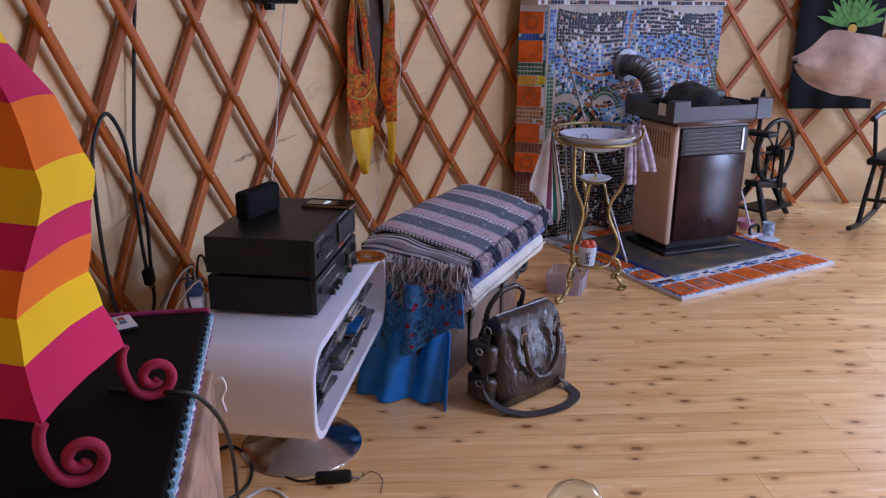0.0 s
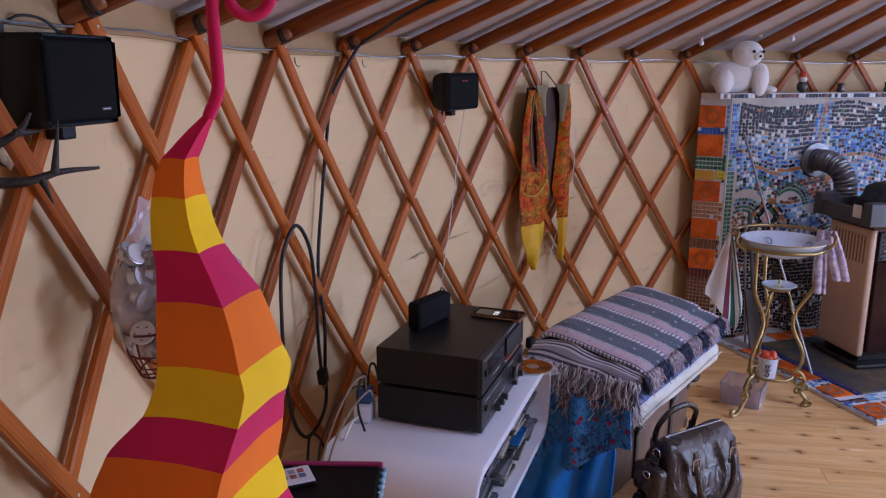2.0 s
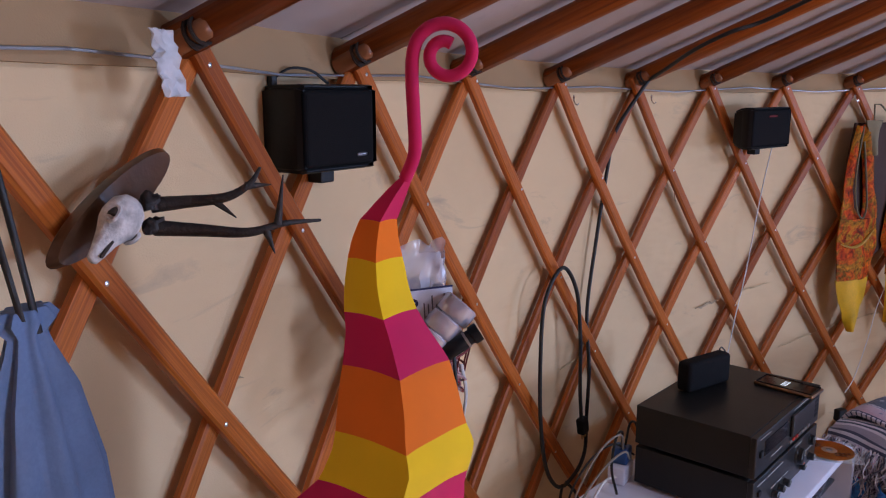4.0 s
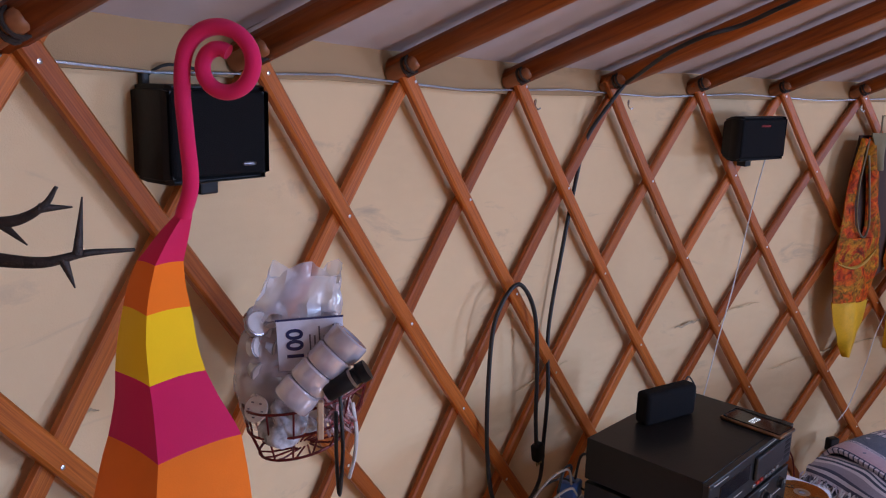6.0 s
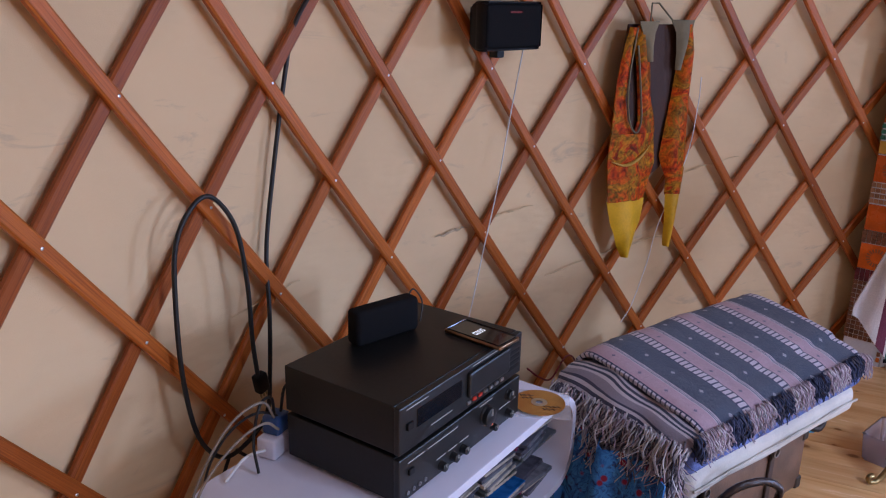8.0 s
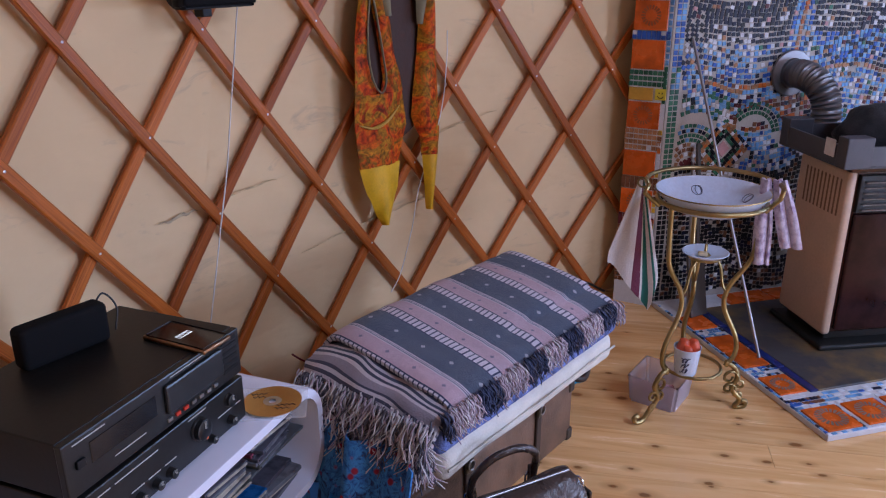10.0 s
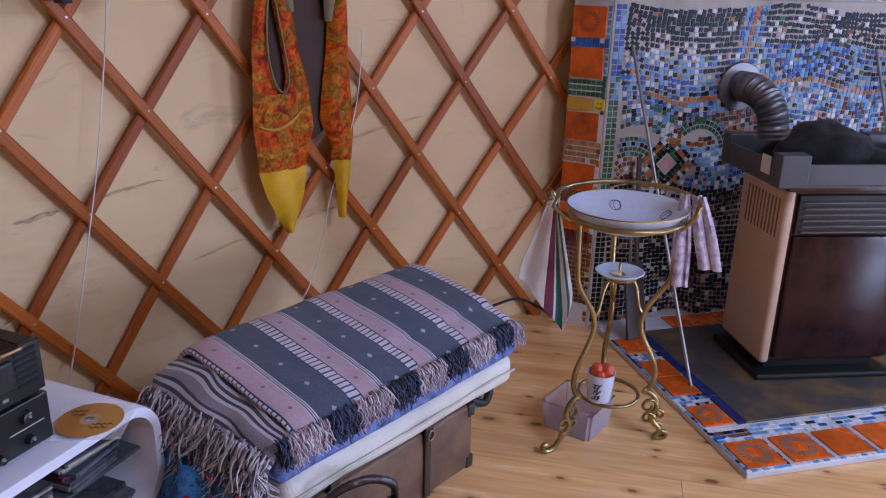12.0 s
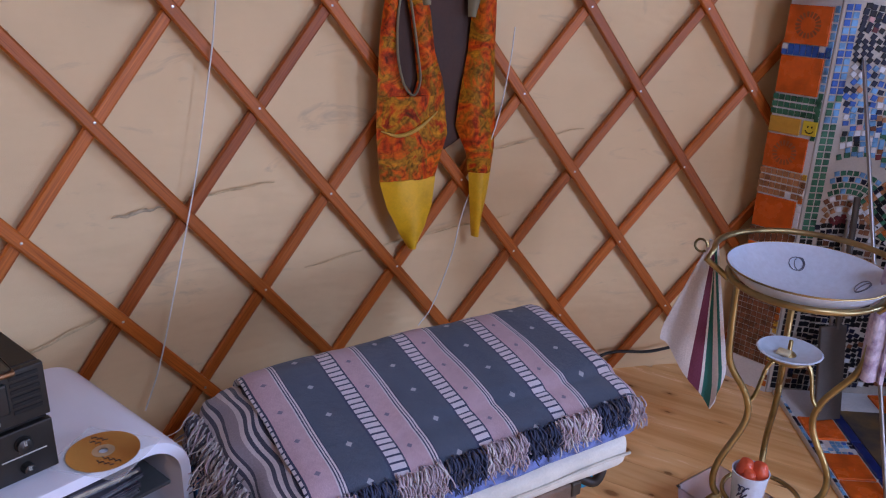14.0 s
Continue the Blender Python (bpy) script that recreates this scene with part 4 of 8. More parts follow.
part("top_ring", tubed(ring_pts(0.156, 0.708), 0.0075, 8), BRASS, stand, smooth=60)
part("lower_ring", tubed(ring_pts(0.088, 0.155), 0.0055, 8), BRASS, stand, smooth=60)
feet = (Vector((-0.139, -0.143, 0)), Vector((0.155, 0.045, 0)), Vector((-0.05, 0.175, 0)))
for f in feet:
    d = f.normalized()

    def at(r, z):
        return d * r + Vector((0, 0, z))
    leg = part("leg", tubed(smooth_path([at(0.156, 0.708), at(0.151, 0.60), at(0.140, 0.52), at(0.085, 0.43), at(0.078, 0.36), at(0.125, 0.26), at(0.130, 0.20), at(0.105, 0.155)], 6), 0.0078, 8), BRASS, stand, smooth=60)
    side = d.cross(Vector((0, 0, 1)))
    bm = bmesh.new()
    fl = f.length
    add_tube(bm, smooth_path([at(0.105, 0.17), at(0.135, 0.15), at(0.150, 0.115), at(0.135, 0.075), at(0.165, 0.035), at(fl - 0.01, 0.008), at(fl + 0.018, 0.010), at(fl + 0.024, 0.026), at(fl + 0.010, 0.030)], 5), 0.0085, 8)
    for cz, rr in ((0.115, 0.028), (0.075, 0.022)):
        add_tube(bm, [at(0.125 + rr * math.cos(a * 0.55) * (1 - a / 16), cz + rr * math.sin(a * 0.55) * (1 - a / 16)) + side * 0.004 for a in range(13)], 0.005, 6)
        add_tube(bm, [at(0.160 - rr * 0.7 * math.cos(a * 0.55) * (1 - a / 16), cz - 0.03 + rr * 0.7 * math.sin(a * 0.55) * (1 - a / 16)) - side * 0.004 for a in range(13)], 0.0045, 6)
    part("scroll_foot", bm, BRASS, leg, "cast brass scroll foot", smooth=60)
    part("bracket", tubed(smooth_path([at(0.084, 0.41), at(0.065, 0.435), at(0.05, 0.50), at(0.03, 0.525)], 5), 0.005, 6), BRASS, stand, smooth=60)
part("dish_ring", tubed(ring_pts(0.045, 0.527), 0.004, 6), BRASS, stand)
rail = [Vector((0.192 * math.cos(a), 0.192 * math.sin(a), 0.758)) for a in [radians(-10 + 210 * k / 30) for k in range(31)]]
part("towel_rail", tubed([(0.150, -0.02, 0.69), (0.185, -0.03, 0.735)] + rail + [(-0.19, -0.08, 0.735), (-0.148, -0.045, 0.69)], 0.007, 8), BRASS, stand, "curved brass towel rail", smooth=60)
part("rail_hook", tubed([Vector((-0.195, -0.115, 0.775)) + Vector((0.014 * math.cos(k * 0.5), 0, 0.014 * math.sin(k * 0.5))) for k in range(12)], 0.003, 6), BRASS, stand)

ENAMEL = plain("white_enamel", (0.66, 0.76, 0.92), 0.14, var=0.04, bumps=0.0)
bowl = thing("wash_bowl", WS @ pose(0, 0, 0.690), "white enamel wash bowl with gilt rim on the washstand", "bowl")
part("bowl_body", lathed([(0.0, -0.026), (0.05, -0.026), (0.10, -0.012), (0.142, 0.020), (0.160, 0.040), (0.166, 0.046), (0.163, 0.050), (0.154, 0.044), (0.134, 0.024), (0.098, -0.004), (0.05, -0.018), (0.0, -0.020)], 48, None, False), ENAMEL, bowl, smooth=60)
part("gilt_rim", tubed(ring_pts(0.1645, 0.0485, 48), 0.0022, 6), BRASS, bowl, "thin gilt rim", smooth=60)
for a in (-2.3, -0.9, 0.5, 1.9):
    bm = bmesh.new()
    for k in range(2):
        pts = []
        for q in range(13):
            b = 2 * math.pi * q / 12
            rr, da = 0.120 + 0.014 * math.sin(b), a + 0.13 * math.cos(b) * (0.7 + 0.3 * k) + 0.06 * k
            pts.append((rr * math.cos(da), rr * math.sin(da), 0.0135 + (rr - 0.120) * 0.80 + 0.0016))
        add_tube(bm, pts, 0.0011, 4)
    part("printed_sprig", bm, plain("grey_blue_print", (0.16, 0.17, 0.24), 0.4), bowl)
dish = thing("soap_dish", WS @ pose(0, -0.012, 0.531) @ Matrix.Diagonal((1.16, 1.16, 0.9, 1)), "small round white and blue soap dish on the washstand", "dish")
part("dish_body", lathed([(0.0, 0.0), (0.03, 0.0), (0.052, 0.012), (0.060, 0.020), (0.057, 0.022), (0.045, 0.013), (0.0, 0.005)], 32, None, False), ENAMEL, dish, smooth=60)
part("dish_knob", lathed([(0.016, 0.005), (0.012, 0.012), (0.004, 0.02), (0.004, 0.045), (0.0, 0.048)], 12), BRASS, dish, smooth=60)
bar = tagged(part("soap_piece", boxed((-0.012, -0.015, 0.006), (0.016, 0.008, 0.016), None, 0.004, 3), plain("cream_soap", (0.72, 0.60, 0.38), 0.4), None, smooth=60), "small cream piece of soap in the dish", "soap")
bar.matrix_world = WS @ pose(-0.01, -0.022, 0.535)

# beaker with red toys on the lower ring
cup = thing("enamel_mug", WS @ pose(-0.02, -0.055, 0.157), "white mug with dark scribbled print, holding orange-red toys", "mug")
part("mug_body", lathed([(0.0, 0.0), (0.032, 0.0), (0.034, 0.004), (0.041, 0.085), (0.0425, 0.09), (0.040, 0.09), (0.033, 0.01), (0.0, 0.008)], 32, None, False), ENAMEL, cup, smooth=50)
bm = bmesh.new()
for k in range(3):
    pts = []
    for q in range(16):
        t = q / 15
        a = -1.95 + 0.55 * t + 0.12 * math.sin(14 * t + k * 2)
        z = 0.058 - k * 0.018 + 0.008 * math.cos(13 * t + k)
        rr = 0.0345 + 0.0068 * z / 0.085 + 0.0008
        pts.append((rr * math.cos(a), rr * math.sin(a), z))
    add_tube(bm, pts, 0.0016, 4)
part("scribbled_print", bm, plain("navy_print", (0.02, 0.03, 0.10), 0.5), cup, "dark blue scribbled print")
for c, rr in (((-0.012, 0.0, 0.095), 0.021), ((0.016, 0.008, 0.092), 0.022), ((0.0, -0.014, 0.083), 0.018)):
    bm = lump((rr, rr, rr * 1.6), rr * 100, 0.15, 10)
    o = tagged(part("red_toy", bm, plain("orange_red_rubber", (0.70, 0.10, 0.04), 0.35), None, smooth=80), "orange-red rubber toy in the mug", "toy")
    o.matrix_world = WS @ pose(-0.02 + c[0], -0.055 + c[1], 0.157 + c[2] - 0.01)

# plastic box on the floor under the stand
FROST = bpy.data.materials.new("frosted_plastic")
FROST.use_nodes = True
fb = FROST.node_tree.nodes["Principled BSDF"]
fb.inputs["Base Color"].default_value, fb.inputs["Roughness"].default_value = (0.82, 0.78, 0.86, 1), 0.3
fb.inputs["Transmission Weight"].default_value, fb.inputs["IOR"].default_value = 0.75, 1.1


def open_box(w, d, h, th, flare, mat, parent, name):
    bm = bmesh.new()

    def ringv(e, z):
        return [bm.verts.new((sx * (w / 2 + e), sy * (d / 2 + e), z)) for sx, sy in ((-1, -1), (1, -1), (1, 1), (-1, 1))]
    a, b, c, e = ringv(0, 0), ringv(flare, h), ringv(flare - th, h), ringv(-th, th)
    for p, q in ((a, b), (b, c), (c, e)):
        for k in range(4):
            bm.faces.new((p[k], p[(k + 1) % 4], q[(k + 1) % 4], q[k]))
    bm.faces.new(a[::-1]), bm.faces.new(e)
    bmesh.ops.bevel(bm, geom=[ed for ed in bm.edges if abs((ed.verts[0].co - ed.verts[1].co).normalized().z) > 0.7], offset=0.010, segments=3, affect="EDGES")
    return part(name, bm, mat, parent, smooth=40)


pbox = thing("plastic_tub", pose(-2.285, 1.735, 0, 0, 0, -17), "frosted clear plastic tub standing on the floorboards", "plastic tub")
open_box(0.155, 0.155, 0.092, 0.003, 0.008, FROST, pbox, "tub_body")
o = tagged(part("pink_sponge", boxed((-0.05, -0.03, 0), (0.05, 0.03, 0.03), None, 0.008, 3), plain("pink_sponge", (0.6, 0.35, 0.42), 0.9, fine=200, bumps=0.6), None, smooth=50), "pink sponge inside the plastic tub", "sponge")
o.matrix_world = pose(-2.285, 1.735, 0.004, 0, 0, 10)

# towel on the rail hook
def stripes_mat(name, along, bands, rough=0.9, bumpy=0.5):
    """Cloth with bands along one axis of its own space: (start, colour) in metres."""
    m, nt, b = nodes_of(name, rough)
    tc, sp = nt.nodes.new("ShaderNodeTexCoord"), nt.nodes.new("ShaderNodeSeparateXYZ")
    nt.links.new(tc.outputs["UV"], sp.inputs[0])
    r = nt.nodes.new("ShaderNodeValToRGB")
    r.color_ramp.interpolation = "CONSTANT"
    el = r.color_ramp.elements
    while len(el) < len(bands):
        el.new(0.5)
    for e, (p, c) in zip(el, bands):
        e.position, e.color = p, (*c, 1)
    nt.links.new(sp.outputs[along], r.inputs[0])
    n = noise_node(nt, coords(nt), 260.0, 3)
    c = mix(nt, 0.5, r.outputs[0], mix(nt, n, (0.5, 0.5, 0.5), (1.3, 1.3, 1.3)), "MULTIPLY")
    nt.links.new(c, b.inputs["Base Color"])
    b.inputs["Sheen Weight"].default_value = 0.2
    bump(nt, b, n, bumpy, 0.004)
    MATS[name] = m
    return m


def cloth(name, grid, mat, thick, parent=None, label=""):
    """A sheet with UVs over its grid."""
    bm = bmesh.new()
    add_sheet(bm, grid, thick)
    ob = part(name, bm, mat, parent, label, smooth=70)
    rows, cols = len(grid), len(grid[0])
    me = ob.data
    uv = me.uv_layers.new(name="UVMap")
    for loop in me.loops:
        k = loop.vertex_index % (rows * cols)
        uv.data[loop.index].uv = ((k % cols) / (cols - 1), (k // cols) / (rows - 1))
    return ob


TOWEL = stripes_mat("striped_towel", 0, [(0.0, (0.76, 0.72, 0.70)), (0.42, (0.16, 0.025, 0.06)), (0.56, (0.76, 0.72, 0.70)), (0.60, (0.02, 0.16, 0.13)), (0.74, (0.76, 0.72, 0.70)), (0.86, (0.02, 0.16, 0.13)), (0.92, (0.76, 0.72, 0.70))])
grid = []
for j in range(15):
    t = j / 14
    line = []
    for k in range(17):
        f = k / 16
        # hung by one corner: the free edge runs down to the far side, the other falls straight
        x = -0.205 + (-0.085 * (1 - f) + 0.078 * min(1.0, f * 1.25) - 0.010 * max(0.0, f - 0.78) / 0.22) * min(1.0, 0.10 + t * 1.02)
        y = 0.005 - 0.030 * (1 - f) * t + 0.020 * f * t + 0.010 * math.sin(f * 11 + 0.8) * (0.35 + 0.65 * t)
        line.append(Vector((x, y, 0.752 - t * (0.268 + 0.165 * (min(f, 0.76) / 0.76) ** 1.2 - 0.10 * max(0.0, f - 0.76) / 0.24) + 0.006 * math.sin(f * 9) * t)))
    grid.append(line)
tw = tagged(cloth("hand_towel", grid, TOWEL, 0.005), "white hand towel with wine and green stripes hung on the washstand", "towel")
tw.matrix_world = WS
FLORAL = plain("lilac_floral_cloth", (0.66, 0.58, 0.70), 0.9, var=0.25, scale=45, fine=200, bumps=0.5, col2=(0.30, 0.20, 0.34))
for sgn, x0 in ((1, 0.150), (1, 0.185)):
    grid = []
    for j in range(13):
        t = j / 12
        wdt = 0.022 + 0.03 * math.sin(min(1, t * 1.2) * 1.9)
        grid.append([Vector((x0 + 0.055 * t * (1 if x0 > 0.16 else 0.2) + (k / 10 - 0.5) * wdt, 0.06 - 0.02 * t + 0.012 * math.sin(k * 0.9 + x0 * 50), 0.77 - (0.20 if x0 > 0.16 else 0.26) * t)) for k in range(11)])
    o = tagged(cloth("floral_cloth", grid, FLORAL, 0.008), "lilac floral cloth glove hung on the washstand rail", "cloth")
    o.matrix_world = WS

# ---- white pedestal cabinet with the hi-fi ----
CAB = pose(-3.205, 0.27, 0, 0, 0, -3.3)          # x out of its open front, y along its length
cab = thing("pedestal_cabinet", CAB, "glossy white rounded open cabinet on a chrome trumpet base", "cabinet")
CL, CZ0, CZ1, CX0, CX1, CR = 0.43, 0.265, 0.515, -0.205, 0.19, 0.085


def round_rect(half, z0, z1, r, n=8):
    pts = []
    for cx, cz, a0 in ((half - r, z0 + r, -90), (half - r, z1 - r, 0), (-half + r, z1 - r, 90), (-half + r, z0 + r, 180)):
        for k in range(n + 1):
            a = radians(a0 + 90 * k / n)
            pts.append((cx + r * math.cos(a), cz + r * math.sin(a)))
    return pts


outer, inner = round_rect(CL, CZ0, CZ1, CR), round_rect(CL - 0.022, CZ0 + 0.022, CZ1 - 0.022, CR - 0.022)
bm = bmesh.new()
loops = []
for pts, x in ((outer, CX0), (outer, CX1 - 0.006), ([(a * 0.994, CZ0 + (b - CZ0) * 0.985 + 0.002) for a, b in outer], CX1), (inner, CX1), (inner, CX0 + 0.012)):
    loops.append([bm.verts.new((x, a, b)) for a, b in pts])
for a, b in zip(loops, loops[1:]):
    for k in range(len(a)):
        bm.faces.new((a[k], a[(k + 1) % len(a)], b[(k + 1) % len(a)], b[k]))
bm.faces.new(loops[0]), bm.faces.new(loops[-1])
part("shell", bm, WHITE_GLOSS, cab, smooth=40)
GLASS = bpy.data.materials.new("clear_glass")
GLASS.use_nodes = True
gb = GLASS.node_tree.nodes["Principled BSDF"]
gb.inputs["Base Color"].default_value, gb.inputs["Roughness"].default_value = (0.92, 0.96, 0.95, 1), 0.03
gb.inputs["Transmission Weight"].default_value, gb.inputs["IOR"].default_value = 1.0, 1.45
part("glass_shelf", boxed((-0.18, -CL + 0.023, 0.383), (0.15, CL - 0.023, 0.390), None, 0.0015), plain("smoked_shelf", (0.10, 0.11, 0.12), 0.08, var=0.05, bumps=0), cab, "thin smoked glass shelf")
part("trumpet_base", lathed([(0.0, 0.0), (0.178, 0.0), (0.180, 0.004), (0.176, 0.008), (0.12, 0.028), (0.07, 0.055), (0.042, 0.10), (0.034, 0.17), (0.034, CZ0 + 0.002)], 48, pose(0.005, 0.03, 0)), CHROME, cab, "polished chrome trumpet base", smooth=50)

# discs in the cabinet
rng = random.Random(21)
CASES = [plain("case_" + n, c, 0.18, var=0.3, scale=40) for n, c in (("clear", (0.20, 0.21, 0.24)), ("dark", (0.03, 0.03, 0.035)), ("wine", (0.20, 0.05, 0.09)), ("green", (0.10, 0.11, 0.10)), ("blue", (0.02, 0.16, 0.45)), ("grey", (0.11, 0.11, 0.14)), ("cream", (0.55, 0.50, 0.42)))]


def cd_case(m, mat, lab):
    c = thing("disc_case", m, lab, "disc case", "discs in the cabinet")
    part("case_body", boxed((-0.071, -0.0625, 0), (0.071, 0.0625, 0.0086), None, 0.001, 1), mat, c)
    part("spine_label", boxed((0.0708, -0.058, 0.0022), (0.0716, 0.058, 0.0064)), CASES[rng.choice((0, 6, 5))], c)
    return c


for shelf_z, stacks in ((CZ0 + 0.0225, ((-0.30, 4), (-0.16, 6), (0.02, 5), (0.18, 6), (0.31, 4))), (0.3905, ((-0.31, 6), (-0.17, 4), (-0.02, 7), (0.13, 6), (0.28, 8)))):
    for y0, count in stacks:
        z = shelf_z
        for k in range(count):
            kind = rng.choice((0, 0, 1, 1, 2, 3, 5, 5, 6)) if not (shelf_z < 0.3 and y0 == 0.18 and k == 5) else 4
            lab = ("clear plastic", "black", "wine-red", "dark grey", "bright blue", "grey", "cream")[kind] + " music disc case stacked in the white cabinet"
            cd_case(CAB @ pose(0.075 + rng.uniform(-0.01, 0.015), y0 + rng.uniform(-0.006, 0.006), z, 0, 0, rng.uniform(-7, 7)), CASES[kind], lab)
            z += 0.0088

# amplifier below, tuner above
FACE = plain("charcoal_front", (0.018, 0.018, 0.018), 0.32, 0.2, var=0.1, bumps=0.03)
PRINT = plain("pale_print", (0.42, 0.42, 0.40), 0.6, var=0, bumps=0)
HIFI = pose(-3.205, 0.272, 0, 0, 0, -3.3)


def foot_ring(parent, z):
    for fx in (-0.11, 0.11):
        for fy in (-0.18, 0.18):
            part("foot", lathed([(0.014, 0), (0.016, 0.003), (0.016, 0.008)], 14, pose(fx, fy, z)), CHROME, parent)


amp = thing("amplifier", HIFI @ pose(0, 0, 0.5155), "black stereo amplifier with round knobs on the white cabinet", "amplifier")
foot_ring(amp, 0)
part("case", boxed((-0.14, -0.213, 0.008), (0.128, 0.213, 0.100), None, 0.002), BLACK_METAL, amp)
part("front_panel", boxed((0.128, -0.215, 0.008), (0.142, 0.215, 0.099), None, 0.0025), FACE, amp)


def knob(parent, y, z, r, dep, x=0.142):
    kb = part("knob", lathed([(r * 1.1, 0), (r * 1.05, dep * 0.25), (r, dep * 0.3), (r * 0.95, dep * 0.92), (r * 0.8, dep)], 20, pose(x, y, z, 0, 90, 0)), FACE, parent, smooth=40)
    part("pointer", boxed((x + dep - 0.0002, y - 0.0008, z + r * 0.2), (x + dep + 0.0006, y + 0.0008, z + r * 0.85)), PRINT, kb)


knob(amp, 0.075, 0.062, 0.021, 0.016)
knob(amp, 0.165, 0.072, 0.013, 0.012)
for y in (-0.085, -0.045, -0.010):
    knob(amp, y, 0.025, 0.0095, 0.014)
knob(amp, 0.105, 0.022, 0.008, 0.012)
knob(amp, 0.165, 0.028, 0.0095, 0.014)
part("power_button", boxed((0.141, -0.190, 0.058), (0.147, -0.174, 0.070), None, 0.001, 1), BLACK, amp)
part("lamp", lathed([(0.004, 0), (0.004, 0.002), (0.001, 0.004)], 10, pose(0.155, 0.078, 0.045, 0, 90, 0)), plain("orange_lamp", (0.8, 0.16, 0.04), 0.3), amp, "small orange indicator lamp")
for y0, y1, z in ((-0.19, -0.14, 0.082), (-0.13, -0.03, 0.082), (-0.10, -0.07, 0.043), (-0.06, -0.03, 0.043), (-0.02, 0.01, 0.043), (0.13, 0.20, 0.050), (0.05, 0.10, 0.090)):
    part("printed_legend", boxed((0.1419, y0, z), (0.1425, y1, z + 0.0022), None, 0.0), PRINT, amp)
for k in range(4):
    part("socket", lathed([(0.0045, 0), (0.0045, 0.002), (0.002, 0.002), (0.002, 0.0)], 10, pose(0.142, -0.19 + k * 0.018, 0.022, 0, 90, 0)), STEEL, amp)

tuner = thing("tuner", HIFI @ pose(0, 0, 0.6155), "black stereo tuner with a glass display stacked on the amplifier", "tuner")
foot_ring(tuner, 0)
part("case", boxed((-0.142, -0.213, 0.008), (0.128, 0.213, 0.103), None, 0.002), BLACK_METAL, tuner)
part("front_panel", boxed((0.128, -0.215, 0.008), (0.142, 0.215, 0.102), None, 0.0025), FACE, tuner)
part("display", boxed((0.1415, -0.165, 0.045), (0.1435, -0.02, 0.082), None, 0.001, 1), plain("display_glass", (0.008, 0.008, 0.010), 0.06, var=0, bumps=0), tuner, "dark glossy display window")
part("display_hood", boxed((0.140, 0.0, 0.034), (0.150, 0.155, 0.088), None, 0.004), FACE, tuner)
part("power_button", boxed((0.141, -0.195, 0.052), (0.147, -0.178, 0.066), None, 0.001, 1), BLACK, tuner)
for k in range(6):
    part("preset_button", boxed((0.1495, 0.16, 0.026 + k * 0.012), (0.1515, 0.205, 0.034 + k * 0.012), Matrix.Translation((-0.008, 0, 0)), 0.001, 1), BLACK, tuner)
for k in range(7):
    part("small_button", boxed((0.141, 0.0 + k * 0.021, 0.018), (0.146, 0.012 + k * 0.021, 0.025), None, 0.001, 1), STEEL if k not in (1, 2) else plain("red_lamp", (0.6, 0.05, 0.03), 0.3), tuner)
for y0, y1, z in ((-0.195, -0.13, 0.092), (-0.12, -0.05, 0.028), (0.02, 0.12, 0.094)):
    part("printed_legend", boxed((0.1419, y0, z), (0.1425, y1, z + 0.002), None, 0.0), PRINT, tuner)

spk = thing("small_speaker", HIFI @ pose(-0.078, 0.012, 0.7185, 0, 0, -14) @ Matrix.Scale(0.88, 4), "small black cloth-covered speaker standing on the tuner", "speaker")
part("speaker_body", boxed((-0.024, -0.092, 0.0), (0.024, 0.092, 0.088), None, 0.013, 4), GRILLE, spk, smooth=40)
part("lead", tubed(smooth_path([(-0.02, 0.085, 0.07), (-0.03, 0.115, 0.085), (-0.02, 0.135, 0.05), (-0.01, 0.12, 0.003)], 6), 0.0022, 6), CABLE, spk)
phone = thing("mobile_phone", HIFI @ pose(0.088, 0.135, 0.7185, 0, 0, -4), "gold-edged mobile phone with a lit clock on the tuner", "phone")
part("phone_body", boxed((-0.073, -0.036, 0.0), (0.073, 0.036, 0.009), None, 0.003, 3), plain("gold_metal", (0.36, 0.22, 0.13), 0.3, 1.0), phone, smooth=40)
part("screen", boxed((-0.068, -0.033, 0.0088), (0.068, 0.033, 0.0096)), plain("screen_glass", (0.006, 0.006, 0.008), 0.05, var=0, bumps=0), phone)
m, nt, b = nodes_of("lit_digits", 0.4)
b.inputs["Emission Color"].default_value, b.inputs["Emission Strength"].default_value = (0.75, 0.85, 1, 1), 0.7
bm = bmesh.new()
for k in range(4):
    y = -0.016 + k * 0.0085
    for lo, hi in (((0.000, y, 0), (0.0015, y + 0.006, 0)), ((0.012, y, 0), (0.0135, y + 0.006, 0)), ((0.0, y, 0), (0.0135, y + 0.0012, 0)), ((0.0, y + 0.0048, 0), (0.0135, y + 0.006, 0))):
        add_box(bm, (-hi[0], lo[1], 0.0096), (-lo[0], hi[1], 0.0099))
part("clock_digits", bm, m, phone, "small lit white clock digits")

